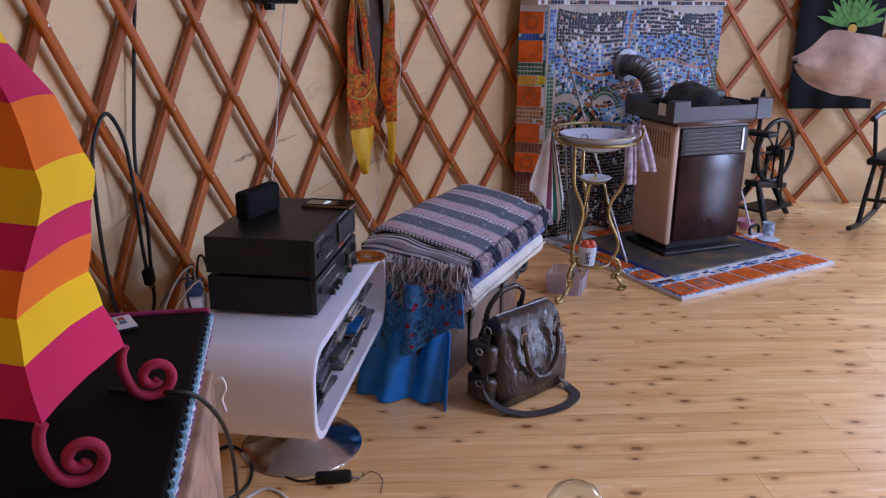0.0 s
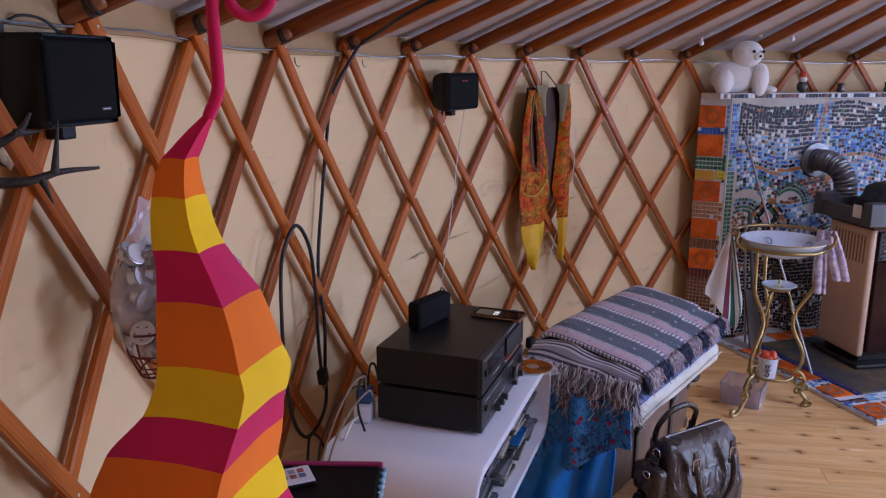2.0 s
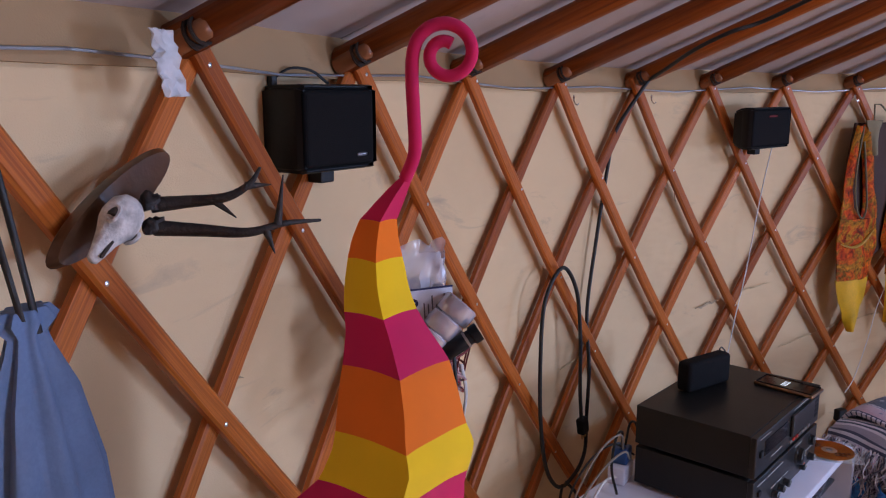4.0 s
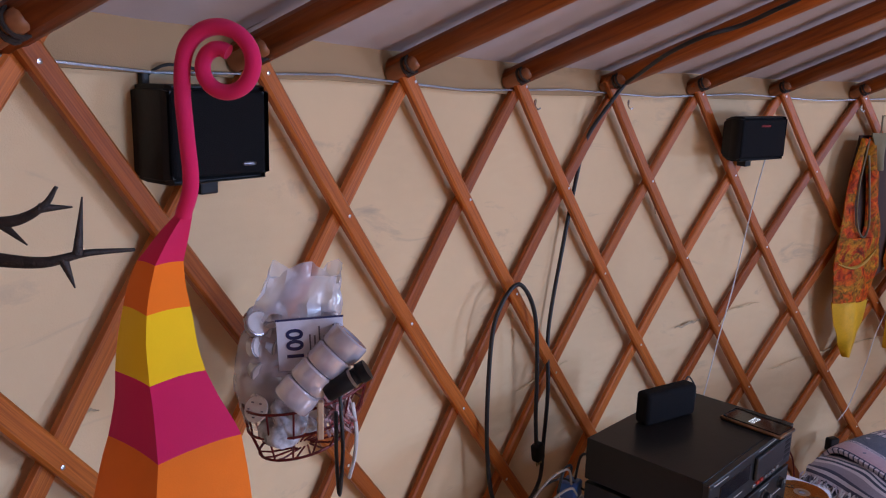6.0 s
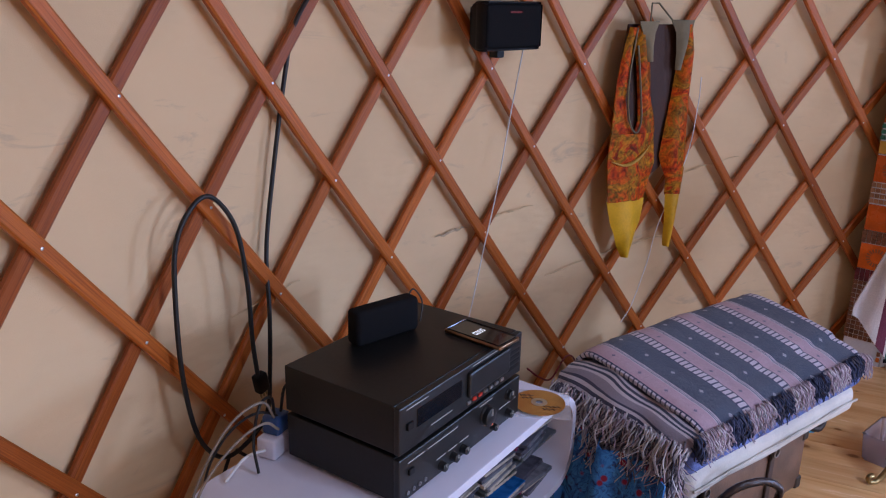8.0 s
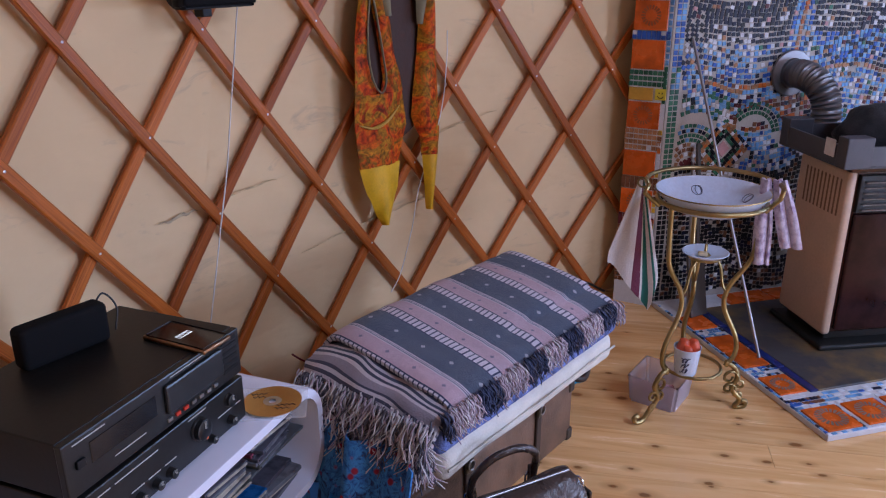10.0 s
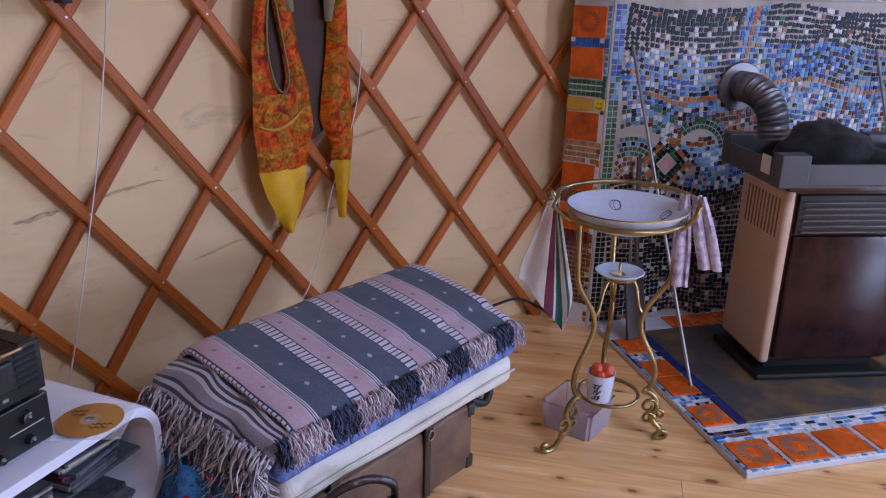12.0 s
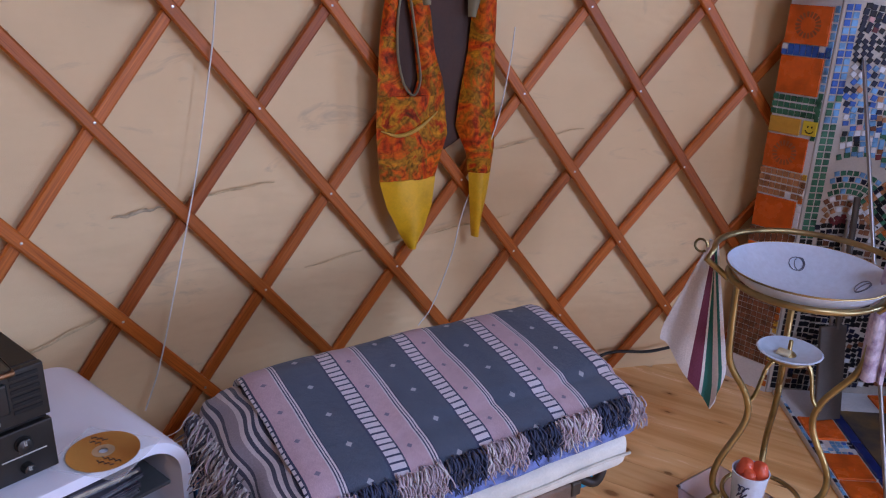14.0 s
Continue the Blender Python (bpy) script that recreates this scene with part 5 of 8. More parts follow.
CLEAR = bpy.data.materials.new("clear_case_plastic")
CLEAR.use_nodes = True
cb = CLEAR.node_tree.nodes["Principled BSDF"]
cb.inputs["Base Color"].default_value, cb.inputs["Roughness"].default_value, cb.inputs["Alpha"].default_value = (0.85, 0.88, 0.9, 1), 0.08, 0.22
disc = thing("music_disc", pose(-3.030, 0.545, 0.516, 0, 0, 25), "gold recordable disc with handwriting in a clear case on the cabinet", "disc")
part("case", boxed((-0.071, -0.0625, 0), (0.071, 0.0625, 0.004), None, 0.001, 1), CLEAR, disc, "clear plastic case").visible_shadow = False
gold = plain("gold_disc", (0.62, 0.40, 0.16), 0.22, 1.0, var=0.08, bumps=0)
part("disc", lathed([(0.008, 0.0056), (0.060, 0.0056), (0.060, 0.0068), (0.008, 0.0068)], 48, None, False), gold, disc)
part("hub", lathed([(0.008, 0.0057), (0.019, 0.0057), (0.019, 0.0071), (0.008, 0.0071)], 32, None, False), plain("pale_hub", (0.6, 0.5, 0.36), 0.2, 0.6), disc)
for r0, n, x0 in ((0.030, 5, -0.045), (0.018, 4, -0.040), (-0.018, 6, 0.008), (-0.030, 5, 0.006)):
    pts = [(x0 + k * 0.0036, r0 + 0.0035 * math.sin(k * 2.1 + x0 * 90), 0.0073) for k in range(n * 2)]
    part("handwriting", tubed(pts, 0.0007, 4), plain("black_ink", (0.03, 0.02, 0.02), 0.6, var=0, bumps=0), disc)

adapter = thing("power_adapter", pose(-3.395, 0.075, 0.516, 0, 0, 8), "blue and white plug adapter with cables behind the hi-fi", "plug adapter")
part("white_block", boxed((-0.022, -0.04, 0.0), (0.022, 0.03, 0.045), None, 0.006, 3), WHITE_GLOSS, adapter, smooth=40)
part("blue_plug", boxed((-0.02, -0.022, 0.045), (0.02, 0.022, 0.085), None, 0.006, 3), plain("blue_plastic", (0.03, 0.10, 0.30), 0.35), adapter, "blue plug", smooth=40)
for k, pts in enumerate(([(0, -0.005, 0.085), (0.005, -0.02, 0.13), (0, -0.05, 0.125), (0, -0.075, 0.06), (0.02, -0.09, 0.004)], [(0.005, 0.01, 0.085), (0.01, 0.02, 0.135), (0.015, 0.05, 0.13), (0.02, 0.07, 0.09)], [(0, -0.035, 0.02), (-0.01, -0.09, 0.03), (-0.02, -0.14, 0.004)])):
    part("lead", tubed(smooth_path(pts, 7), 0.0032, 6), CABLE if k < 2 else WHITE_CORD, adapter, smooth=60)

for k, (pts, mt, lab) in enumerate((
    ([(-3.385, 0.06, 0.60), (-3.375, 0.02, 0.655), (-3.39, -0.04, 0.640), (-3.41, -0.09, 0.575), (-3.43, -0.125, 0.48), (-3.44, -0.14, 0.36)], plain("beige_cable", (0.28, 0.23, 0.18), 0.6), "beige cable looping from the plug adapter down behind the cabinet"),
    ([(-3.36, 0.045, 0.59), (-3.355, 0.0, 0.625), (-3.375, -0.06, 0.60), (-3.40, -0.12, 0.53), (-3.42, -0.15, 0.42)], plain("beige_cable", (0.28, 0.23, 0.18), 0.6), "beige cable looping from the plug adapter down behind the cabinet"),
    ([(-3.375, 0.10, 0.575), (-3.40, 0.03, 0.62), (-3.44, -0.03, 0.57), (-3.47, -0.06, 0.45), (-3.47, -0.05, 0.20), (-3.46, -0.02, 0.01)], CABLE, "black lead running from the plug adapter to the floor"))):
    tagged(part("adapter_cable", tubed(smooth_path(pts, 7), 0.0027, 7), mt, None, smooth=60), lab, "cable")
WP = wall_frame(6.10, 0.215, 0.012)
wplug = thing("wall_plug", WP, "black plug hung low on the lattice behind the throw", "plug")
part("plug_body", boxed((-0.022, -0.030, -0.022), (0.022, 0.0, 0.026), None, 0.007, 3), BLACK, wplug, smooth=40)
part("lead", tubed(smooth_path([(0.0, -0.02, -0.018), (-0.01, -0.03, -0.06), (-0.06, -0.03, -0.10), (-0.10, -0.02, -0.21)], 6), 0.004, 7), CABLE, wplug, smooth=60)
tagged(part("looped_cable", tubed(smooth_path([wall(5.02, 0.225, 0.012), wall(5.12, 0.190, 0.030), wall(5.28, 0.165, 0.030), wall(5.48, 0.225, 0.020), wall(5.62, 0.190, 0.016), wall(5.70, 0.06, 0.02)], 6), 0.0032, 6), plain("dark_red_cord", (0.22, 0.025, 0.03), 0.6), None, smooth=60), "dark red cable looped at the foot of the lattice", "cable")
# Black cable, drawn also for the shade in the gap under the canvas hem.
tagged(part("skirting_cable", tubed(smooth_path([wall(7.3, 0.02, -0.01), wall(7.7, 0.055, 0.0), wall(8.05, 0.085, -0.01), wall(8.4, 0.075, -0.01), wall(8.75, 0.09, 0.0), wall(9.1, 0.02, 0.0)], 6), 0.0055, 7), CABLE, None, smooth=60), "black cable along the canvas foot, also standing in for the shaded gap", "cable")

# ---- trunk, pad, blanket ----
A2 = Vector((0.355, 0.935, 0)).normalized()
B2 = Vector((A2.y, -A2.x, 0))
TRUNK = Matrix(((A2.x, -B2.x, 0, -2.795), (A2.y, -B2.y, 0, 0.70), (0, 0, 1, 0), (0, 0, 0, 1)))    # x along, y towards the wall
trunk = thing("travel_trunk", TRUNK, "worn brown leatherette travel trunk with metal clasps, under a blanket", "trunk")
LEATHERETTE = plain("brown_leatherette", (0.19, 0.105, 0.064), 0.5, var=0.28, scale=9, fine=140, bumps=0.35)
part("trunk_body", boxed((0, 0, 0.0), (0.75, 0.36, 0.205), None, 0.012, 3), LEATHERETTE, trunk, smooth=40)
part("trunk_lid", boxed((-0.004, -0.004, 0.209), (0.754, 0.364, 0.285), None, 0.014, 3), LEATHERETTE, trunk, smooth=40)
for x in (0.22, 0.55):
    part("strap_batten", boxed((x - 0.012, -0.009, 0.004), (x + 0.012, 0.0, 0.27), None, 0.003), plain("dark_batten", (0.05, 0.03, 0.022), 0.5), trunk)
    cl = part("clasp", boxed((x - 0.016, -0.014, 0.175), (x + 0.016, -0.006, 0.245), None, 0.003), plain("dull_clasp", (0.12, 0.10, 0.08), 0.4, 0.8), trunk)
    part("clasp_ring", tubed([(x + 0.012 * math.cos(a * 0.5236), -0.017, 0.198 + 0.014 * math.sin(a * 0.5236)) for a in range(13)], 0.0025, 6), STEEL, cl)
for cx in (0, 0.75):
    for cz in (0.0, 0.165):
        part("corner_cap", boxed((cx - 0.026, -0.004, cz), (cx + 0.004 if cx else 0.03, 0.03, cz + 0.04), None, 0.006, 3) if cx else boxed((-0.004, -0.004, cz), (0.03, 0.03, cz + 0.04), None, 0.006, 3), plain("dark_corner", (0.06, 0.045, 0.035), 0.45, 0.3), trunk)
loop = [(0.752, 0.02, 0.262), (0.79, 0.0, 0.268), (0.805, -0.012, 0.235), (0.785, -0.012, 0.195), (0.752, 0.01, 0.205)]
part("end_handle", tubed(smooth_path(loop, 6), 0.012, 8), plain("dark_leather", (0.03, 0.02, 0.016), 0.5), trunk, smooth=60)


def pillow_box(lo, hi, r, seed, amp, nx=28, ny=14, nz=5):
    """A soft slab with a rumpled skin."""
    bm = boxed(lo, hi, None, r, 4)
    bmesh.ops.subdivide_edges(bm, edges=[e for e in bm.edges if e.calc_length() > 0.06], cuts=9, use_grid_fill=True)
    for v in bm.verts:
        v.co += Vector((noise.noise(v.co * 7 + Vector((seed, 0, 0))), noise.noise(v.co * 7 + Vector((0, seed, 0))), noise.noise(v.co * 5 + Vector((0, 0, seed))))) * amp
    return bm


pad = tagged(part("seat_pad", pillow_box((0.01, -0.098, 0.292), (0.80, 0.30, 0.368), 0.026, 3, 0.009), plain("cream_felt", (0.74, 0.70, 0.62), 0.9, var=0.1, fine=220, bumps=0.4), None, smooth=60), "thick cream pad lying on the trunk lid", "pad")
pad.matrix_world = TRUNK
hem = []
for k in range(33):
    a = 0.02 + 0.77 * k / 32
    hem.append((a, -0.101 + wobble((a * 9, 1, 2), 1, 0.004), 0.330 + wobble((a * 7, 4, 2), 1, 0.006)))
part("felted_seam", tubed(hem, 0.0035, 6), plain("cream_seam", (0.64, 0.59, 0.50), 0.9, var=0.15), pad, "stitched seam along the pad edge", smooth=60)
pad2 = tagged(part("folded_blue_blanket", pillow_box((0.0, -0.098, 0.368), (0.815, 0.29, 0.432), 0.020, 8, 0.007), plain("blue_chenille", (0.16, 0.22, 0.52), 0.95, var=0.35, scale=40, fine=160, bumps=0.6), None, smooth=60), "folded blue chenille blanket between pad and throw", "blanket")
pad2.matrix_world = TRUNK


def throw_mat():
    """Woven throw: slate and pink bands across it, white hairlines, a ladder stripe and small diamonds."""
    m, nt, b = nodes_of("woven_throw", 0.95)
    tc, sp = nt.nodes.new("ShaderNodeTexCoord"), nt.nodes.new("ShaderNodeSeparateXYZ")
    nt.links.new(tc.outputs["UV"], sp.inputs[0])
    along, across = sp.outputs[0], sp.outputs[1]
    u = calc(nt, "FRACT", calc(nt, "ADD", calc(nt, "DIVIDE", along, 0.184), 0.91))
    r = nt.nodes.new("ShaderNodeValToRGB")
    r.color_ramp.interpolation = "CONSTANT"
    slate, pink, white, navy = (0.072, 0.098, 0.150), (0.56, 0.40, 0.46), (0.68, 0.64, 0.70), (0.04, 0.05, 0.11)
    stops = [(0.0, navy), (0.02, white), (0.185, navy), (0.205, pink), (0.455, white), (0.472, navy), (0.485, white), (0.502, navy), (0.515, white), (0.532, navy), (0.545, slate)]
    el = r.color_ramp.elements
    while len(el) < len(stops):
        el.new(0.5)
    for e, (p, c) in zip(el, stops):
        e.position, e.color = p, (*c, 1)
    nt.links.new(u, r.inputs[0])
    in_ladder = calc(nt, "MULTIPLY", calc(nt, "GREATER_THAN", u, 0.02), calc(nt, "LESS_THAN", u, 0.19))
    rung = calc(nt, "LESS_THAN", calc(nt, "FRACT", calc(nt, "DIVIDE", across, 0.0145)), 0.28)
    c = mix(nt, calc(nt, "MULTIPLY", in_ladder, rung), r.outputs[0], navy)
    du = calc(nt, "ABSOLUTE", calc(nt, "SUBTRACT", u, 0.77))
    du2 = calc(nt, "ABSOLUTE", calc(nt, "SUBTRACT", u, 0.33))
    dv = calc(nt, "ABSOLUTE", calc(nt, "SUBTRACT", calc(nt, "FRACT", calc(nt, "DIVIDE", across, 0.085)), 0.5))
    dv2 = calc(nt, "ABSOLUTE", calc(nt, "SUBTRACT", calc(nt, "FRACT", calc(nt, "ADD", calc(nt, "DIVIDE", across, 0.085), 0.5)), 0.5))
    dia = calc(nt, "LESS_THAN", calc(nt, "ADD", calc(nt, "MULTIPLY", du, 1.9), dv), 0.075)
    dia2 = calc(nt, "LESS_THAN", calc(nt, "ADD", calc(nt, "MULTIPLY", du2, 1.9), dv2), 0.065)
    c = mix(nt, dia, c, (0.42, 0.44, 0.50))
    c = mix(nt, dia2, c, (0.22, 0.20, 0.28))
    vec = nt.nodes.new("ShaderNodeMapping")
    vec.inputs["Scale"].default_value = (900, 160, 1)
    nt.links.new(tc.outputs["UV"], vec.inputs["Vector"])
    weave = noise_node(nt, vec.outputs[0], 1.0, 2)
    fuzz = noise_node(nt, coords(nt), 70.0, 4)
    c = mix(nt, 0.55, c, mix(nt, weave, (0.45, 0.45, 0.47), (1.35, 1.35, 1.35)), "MULTIPLY")
    c = mix(nt, 0.35, c, mix(nt, fuzz, (0.5, 0.5, 0.5), (1.3, 1.3, 1.3)), "MULTIPLY")
    nt.links.new(c, b.inputs["Base Color"])
    bump(nt, b, calc(nt, "ADD", weave, fuzz), 0.5, 0.004)
    b.inputs["Sheen Weight"].default_value = 0.2
    return m


throw = thing("woven_throw", TRUNK, "fringed slate and pink striped woven throw folded over the trunk", "throw blanket")
THROW = throw_mat()
nx, prof = 64, []
# section across the trunk: from the back, over the top, down over the front edge
pts2 = [(0.300, 0.43), (0.302, 0.47), (0.295, 0.505), (0.268, 0.528), (0.22, 0.530), (0.15, 0.522), (0.08, 0.510), (0.01, 0.496), (-0.05, 0.484), (-0.085, 0.468), (-0.098, 0.446)]
sec = [(p.x, p.y) for p in smooth_path([(a, b, 0) for a, b in pts2], 4)]
length, dist = 0.760, [0.0]
for (a, b), (c, d) in zip(sec, sec[1:]):
    dist.append(dist[-1] + math.hypot(c - a, d - b))
grid, uvs = [], []
for j, (y, z) in enumerate(sec):
    line = []
    for k in range(nx + 1):
        x = 0.046 + length * k / nx
        end = max(0.0, (x - 0.77) / 0.04)
        zz = z - 0.022 * min(1.4, end) ** 2 - 0.012 * max(0, (0.075 - x) / 0.04) ** 2 - 0.012 * (x / 0.83) * (y < 0.0)
        yy = y
        zz += wobble((x * 6, y * 6, 1), 1.0, 0.007) + wobble((x * 22, y * 9, 4), 1.0, 0.0025)
        yy += wobble((x * 8, z * 9, 7), 1.0, 0.008)
        line.append(Vector((x + wobble((y * 7, z * 6, 2), 1, 0.008), yy, zz)))
        uvs.append((x, dist[j]))
    grid.append(line)
bm = bmesh.new()
add_sheet(bm, grid, 0.012)
body = part("throw_cloth", bm, THROW, throw, smooth=70)
uv = body.data.uv_layers.new(name="UVMap")
for lp in body.data.loops:
    uv.data[lp.index].uv = uvs[lp.vertex_index % len(uvs)]
# the folded end that hangs down at the near end
ENDM = stripes_mat("throw_end", 1, [(0.0, (0.05, 0.06, 0.11)), (0.07, (0.58, 0.54, 0.58)), (0.12, (0.05, 0.06, 0.10)), (0.17, (0.62, 0.58, 0.62)), (0.22, (0.05, 0.06, 0.10)), (0.27, (0.62, 0.58, 0.62)), (0.33, (0.30, 0.27, 0.32)), (0.50, (0.06, 0.06, 0.10)), (0.55, (0.6, 0.56, 0.60)), (0.61, (0.07, 0.07, 0.11)), (0.67, (0.55, 0.50, 0.55)), (0.73, (0.08, 0.08, 0.11)), (0.8, (0.36, 0.32, 0.36))])
grid = []
for j in range(13):
    t = j / 12
    line = []
    for k in range(33):
        y = -0.098 + 0.400 * k / 32
        line.append(Vector((0.056 - 0.092 * math.sin(t * 1.7) + wobble((y * 12, t * 2, 0), 1, 0.014), y + wobble((t * 5, y * 4, 3), 1, 0.01), 0.482 + 0.045 * min(1, max(0, (y + 0.05) / 0.30)) - 0.085 * t ** 3 - 0.022 * t - 0.02 * (abs(y - 0.10) / 0.2) ** 3 + wobble((y * 9, t * 4, 9), 1, 0.01))))
    grid.append(line)
cloth("hanging_end", grid, ENDM, 0.010, throw, "turned-down striped end")


def fringe(name, roots, mats, parent, label, length, spread, seed):
    """Twisted yarn tassels hanging from a row of roots: (place, outward, material index)."""
    rng = random.Random(seed)
    verts, faces, mi = [], [], []
    for root, out, mat_i in roots:
        n, m = 6, 4
        sway = Vector((rng.uniform(-1, 1), rng.uniform(-1, 1), 0)) * spread
        ln = length * rng.uniform(0.7, 1.15)
        base = len(verts)
        ph = rng.uniform(0, 6)
        for k in range(n + 1):
            t = k / n
            p = root + out * (0.016 * math.sin(min(1, t * 2.2) * 1.57)) + sway * t * t + Vector((0.004 * math.sin(ph + 5 * t), 0.004 * math.cos(ph + 6 * t), -ln * t))
            r = 0.0024 * (1.1 - 0.45 * t)
            for j in range(m):
                a = 2 * math.pi * j / m + t * 3
                verts.append(p + Vector((r * math.cos(a), r * math.sin(a), 0)))
        for k in range(n):
            for j in range(m):
                faces.append((base + k * m + j, base + k * m + (j + 1) % m, base + (k + 1) * m + (j + 1) % m, base + (k + 1) * m + j))
                mi.append(mat_i)
    me = bpy.data.meshes.new(name)
    me.from_pydata([tuple(v) for v in verts], [], faces)
    for mt in mats:
        me.materials.append(mt)
    me.polygons.foreach_set("material_index", mi)
    for f in me.polygons:
        f.use_smooth = True
    ob = new(name, me)
    ob.parent = parent
    tagged(ob, label, kind="stuff")
    return ob


YARN = [plain("yarn_lilac", (0.50, 0.40, 0.45), 0.95), plain("yarn_navy", (0.045, 0.055, 0.11), 0.95), plain("yarn_white", (0.66, 0.62, 0.62), 0.95), plain("yarn_dark", (0.10, 0.09, 0.11), 0.95)]
rng = random.Random(7)
roots = []
for k in range(1500):
    x = rng.uniform(0.0, 0.80)
    band = ((x / 0.184) + 0.91) % 1.0
    mat_i = (1 if rng.random() < 0.85 else 3) if band > 0.54 else (0 if rng.random() < 0.8 else 2)
    roots.append((Vector((x, -0.097 + rng.uniform(-0.006, 0.004), 0.468 + rng.uniform(-0.020, 0.012) - 0.03 * max(0, (x - 0.77) / 0.07))), Vector((0, -1, 0)), mat_i))
fringe("fringe", roots, YARN, throw, "lilac and navy yarn fringe along the front", 0.036, 0.014, 1)
roots = []
for k in range(1500):
    y = rng.uniform(-0.10, 0.30)
    roots.append((Vector((-0.040 + rng.uniform(-0.01, 0.014), y, 0.420 + rng.uniform(-0.05, 0.055))), Vector((-1, -0.2, 0)), rng.choice((0, 2, 2, 0, 3, 2, 3))))
fringe("fringe", roots, YARN, throw, "grey and lilac yarn fringe at the end", 0.060, 0.040, 2)

# blue cloths hanging at the near end of the trunk
def scarf_mat():
    m, nt, b = nodes_of("blue_paisley_scarf", 0.85)
    vec = coords(nt)
    n = noise_node(nt, vec, 34.0, 5, 0.6, 1.8)
    c = ramp(nt, n, [(0.36, (0.012, 0.03, 0.11)), (0.48, (0.03, 0.17, 0.46)), (0.58, (0.06, 0.28, 0.60)), (0.7, (0.015, 0.06, 0.20))])
    v = nt.nodes.new("ShaderNodeTexVoronoi")
    v.inputs["Scale"].default_value = 30.0
    nt.links.new(vec, v.inputs["Vector"])
    c = mix(nt, ramp(nt, v.outputs["Distance"], [(0.20, (1, 1, 1)), (0.30, (0, 0, 0))]), c, (0.30, 0.012, 0.035))
    nt.links.new(c, b.inputs["Base Color"])
    bump(nt, b, n, 0.3, 0.004)
    return m


PAISLEY_BLUE = scarf_mat()
grid = []
for j in range(17):
    t = j / 16
    line = []
    for k in range(25):
        f = k / 24
        y = 0.29 - 0.40 * f
        line.append(Vector((-0.070 - 0.06 * t - 0.02 * math.sin(f * 14 + t) - 0.015 * math.sin(f * 27), y - 0.03 * t, 0.40 - (0.17 + 0.08 * math.sin(f * 4.2 + 0.3)) * t)))
    grid.append(line)
sc = tagged(cloth("paisley_scarf", grid, PAISLEY_BLUE, 0.004), "blue scarf with dark red paisley hanging over the trunk end", "scarf")
sc.matrix_world = TRUNK
grid = []
for j in range(15):
    t = j / 14
    grid.append([Vector((-0.075 - 0.07 * t - 0.022 * math.sin(k * 0.75 + 1.5 * t) - 0.03 * math.sin(k * 0.26), 0.25 - 0.30 * k / 24 - 0.03 * t * (k / 24), 0.235 - 0.232 * t)) for k in range(25)])
bc = tagged(cloth("blue_cloth", grid, plain("azure_satin", (0.004, 0.24, 0.80), 0.42, var=0.2, scale=10, fine=120), 0.004), "bright azure cloth hanging to the floor at the trunk", "cloth")
bc.matrix_world = TRUNK
sb = tagged(part("storage_sack", lump((0.055, 0.13, 0.20), 12, 0.12), plain("dark_sack", (0.035, 0.028, 0.03), 0.7, var=0.3), None, smooth=80), "dark bag standing at the trunk end under the cloths", "bag")
sb.matrix_world = TRUNK @ pose(-0.03, 0.12, 0.072)

rag = tagged(part("turquoise_rag", lump((0.030, 0.022, 0.030), 31, 0.5, 12), plain("turquoise_cloth", (0.02, 0.36, 0.62), 0.8, var=0.2, scale=40), None, smooth=70), "small turquoise cloth tucked under the trunk handle", "cloth")
rag.matrix_world = TRUNK @ pose(0.775, 0.02, 0.185)

# ---- handbag ----
BAG = pose(-2.537, 0.722, 0, 0, 0, 46) @ Matrix.Diagonal((1.05, 1.06, 1.18, 1))           # x along it, y through it
hb = thing("leather_handbag", BAG, "glossy dark brown leather handbag with buckled handles on the floorboards", "handbag")


def hide_mat():
    """Creased glossy leather: broad folds, fine grain and worn lighter patches."""
    m, nt, b = nodes_of("dark_brown_hide", 0.24)
    vec = coords(nt)
    worn = noise_node(nt, vec, 9.0, 5, 0.6)
    c = ramp(nt, worn, [(0.3, (0.022, 0.014, 0.012)), (0.55, (0.052, 0.034, 0.028)), (0.75, (0.085, 0.058, 0.048))])
    nt.links.new(c, b.inputs["Base Color"])
    fold = noise_node(nt, coords(nt, "Object", (1.0, 1.0, 0.55)), 24.0, 3, 0.5, 1.6)
    grain = noise_node(nt, vec, 420.0, 2)
    bump(nt, b, calc(nt, "ADD", fold, calc(nt, "MULTIPLY", grain, 0.06)), 0.55, 0.012)
    nt.links.new(calc(nt, "ADD", 0.14, calc(nt, "MULTIPLY", worn, 0.26)), b.inputs["Roughness"])
    return m


HIDE = hide_mat()
rings = []
bm = bmesh.new()
for z, hx, hy, ox in ((0.0, 0.150, 0.072, 0), (0.008, 0.160, 0.082, 0), (0.05, 0.160, 0.084, 0), (0.10, 0.157, 0.080, 0), (0.15, 0.152, 0.073, 0), (0.19, 0.147, 0.062, 0), (0.222, 0.141, 0.048, 0), (0.246, 0.132, 0.028, 0), (0.252, 0.12, 0.010, 0)):
    ring = []
    for k in range(40):
        a = 2 * math.pi * k / 40
        c, s = math.cos(a), math.sin(a)
        e = 0.27
        x, y = math.copysign(abs(c) ** e, c) * hx, math.copysign(abs(s) ** e, s) * hy
        p = Vector((x, y, z))
        p += Vector((noise.noise(p * 14), noise.noise(p * 14 + Vector((5, 0, 0))), noise.noise(p * 11 + Vector((0, 9, 0))) * 0.6)) * 0.014 * min(1, z * 18)
        ring.append(bm.verts.new(p))
    rings.append(ring)
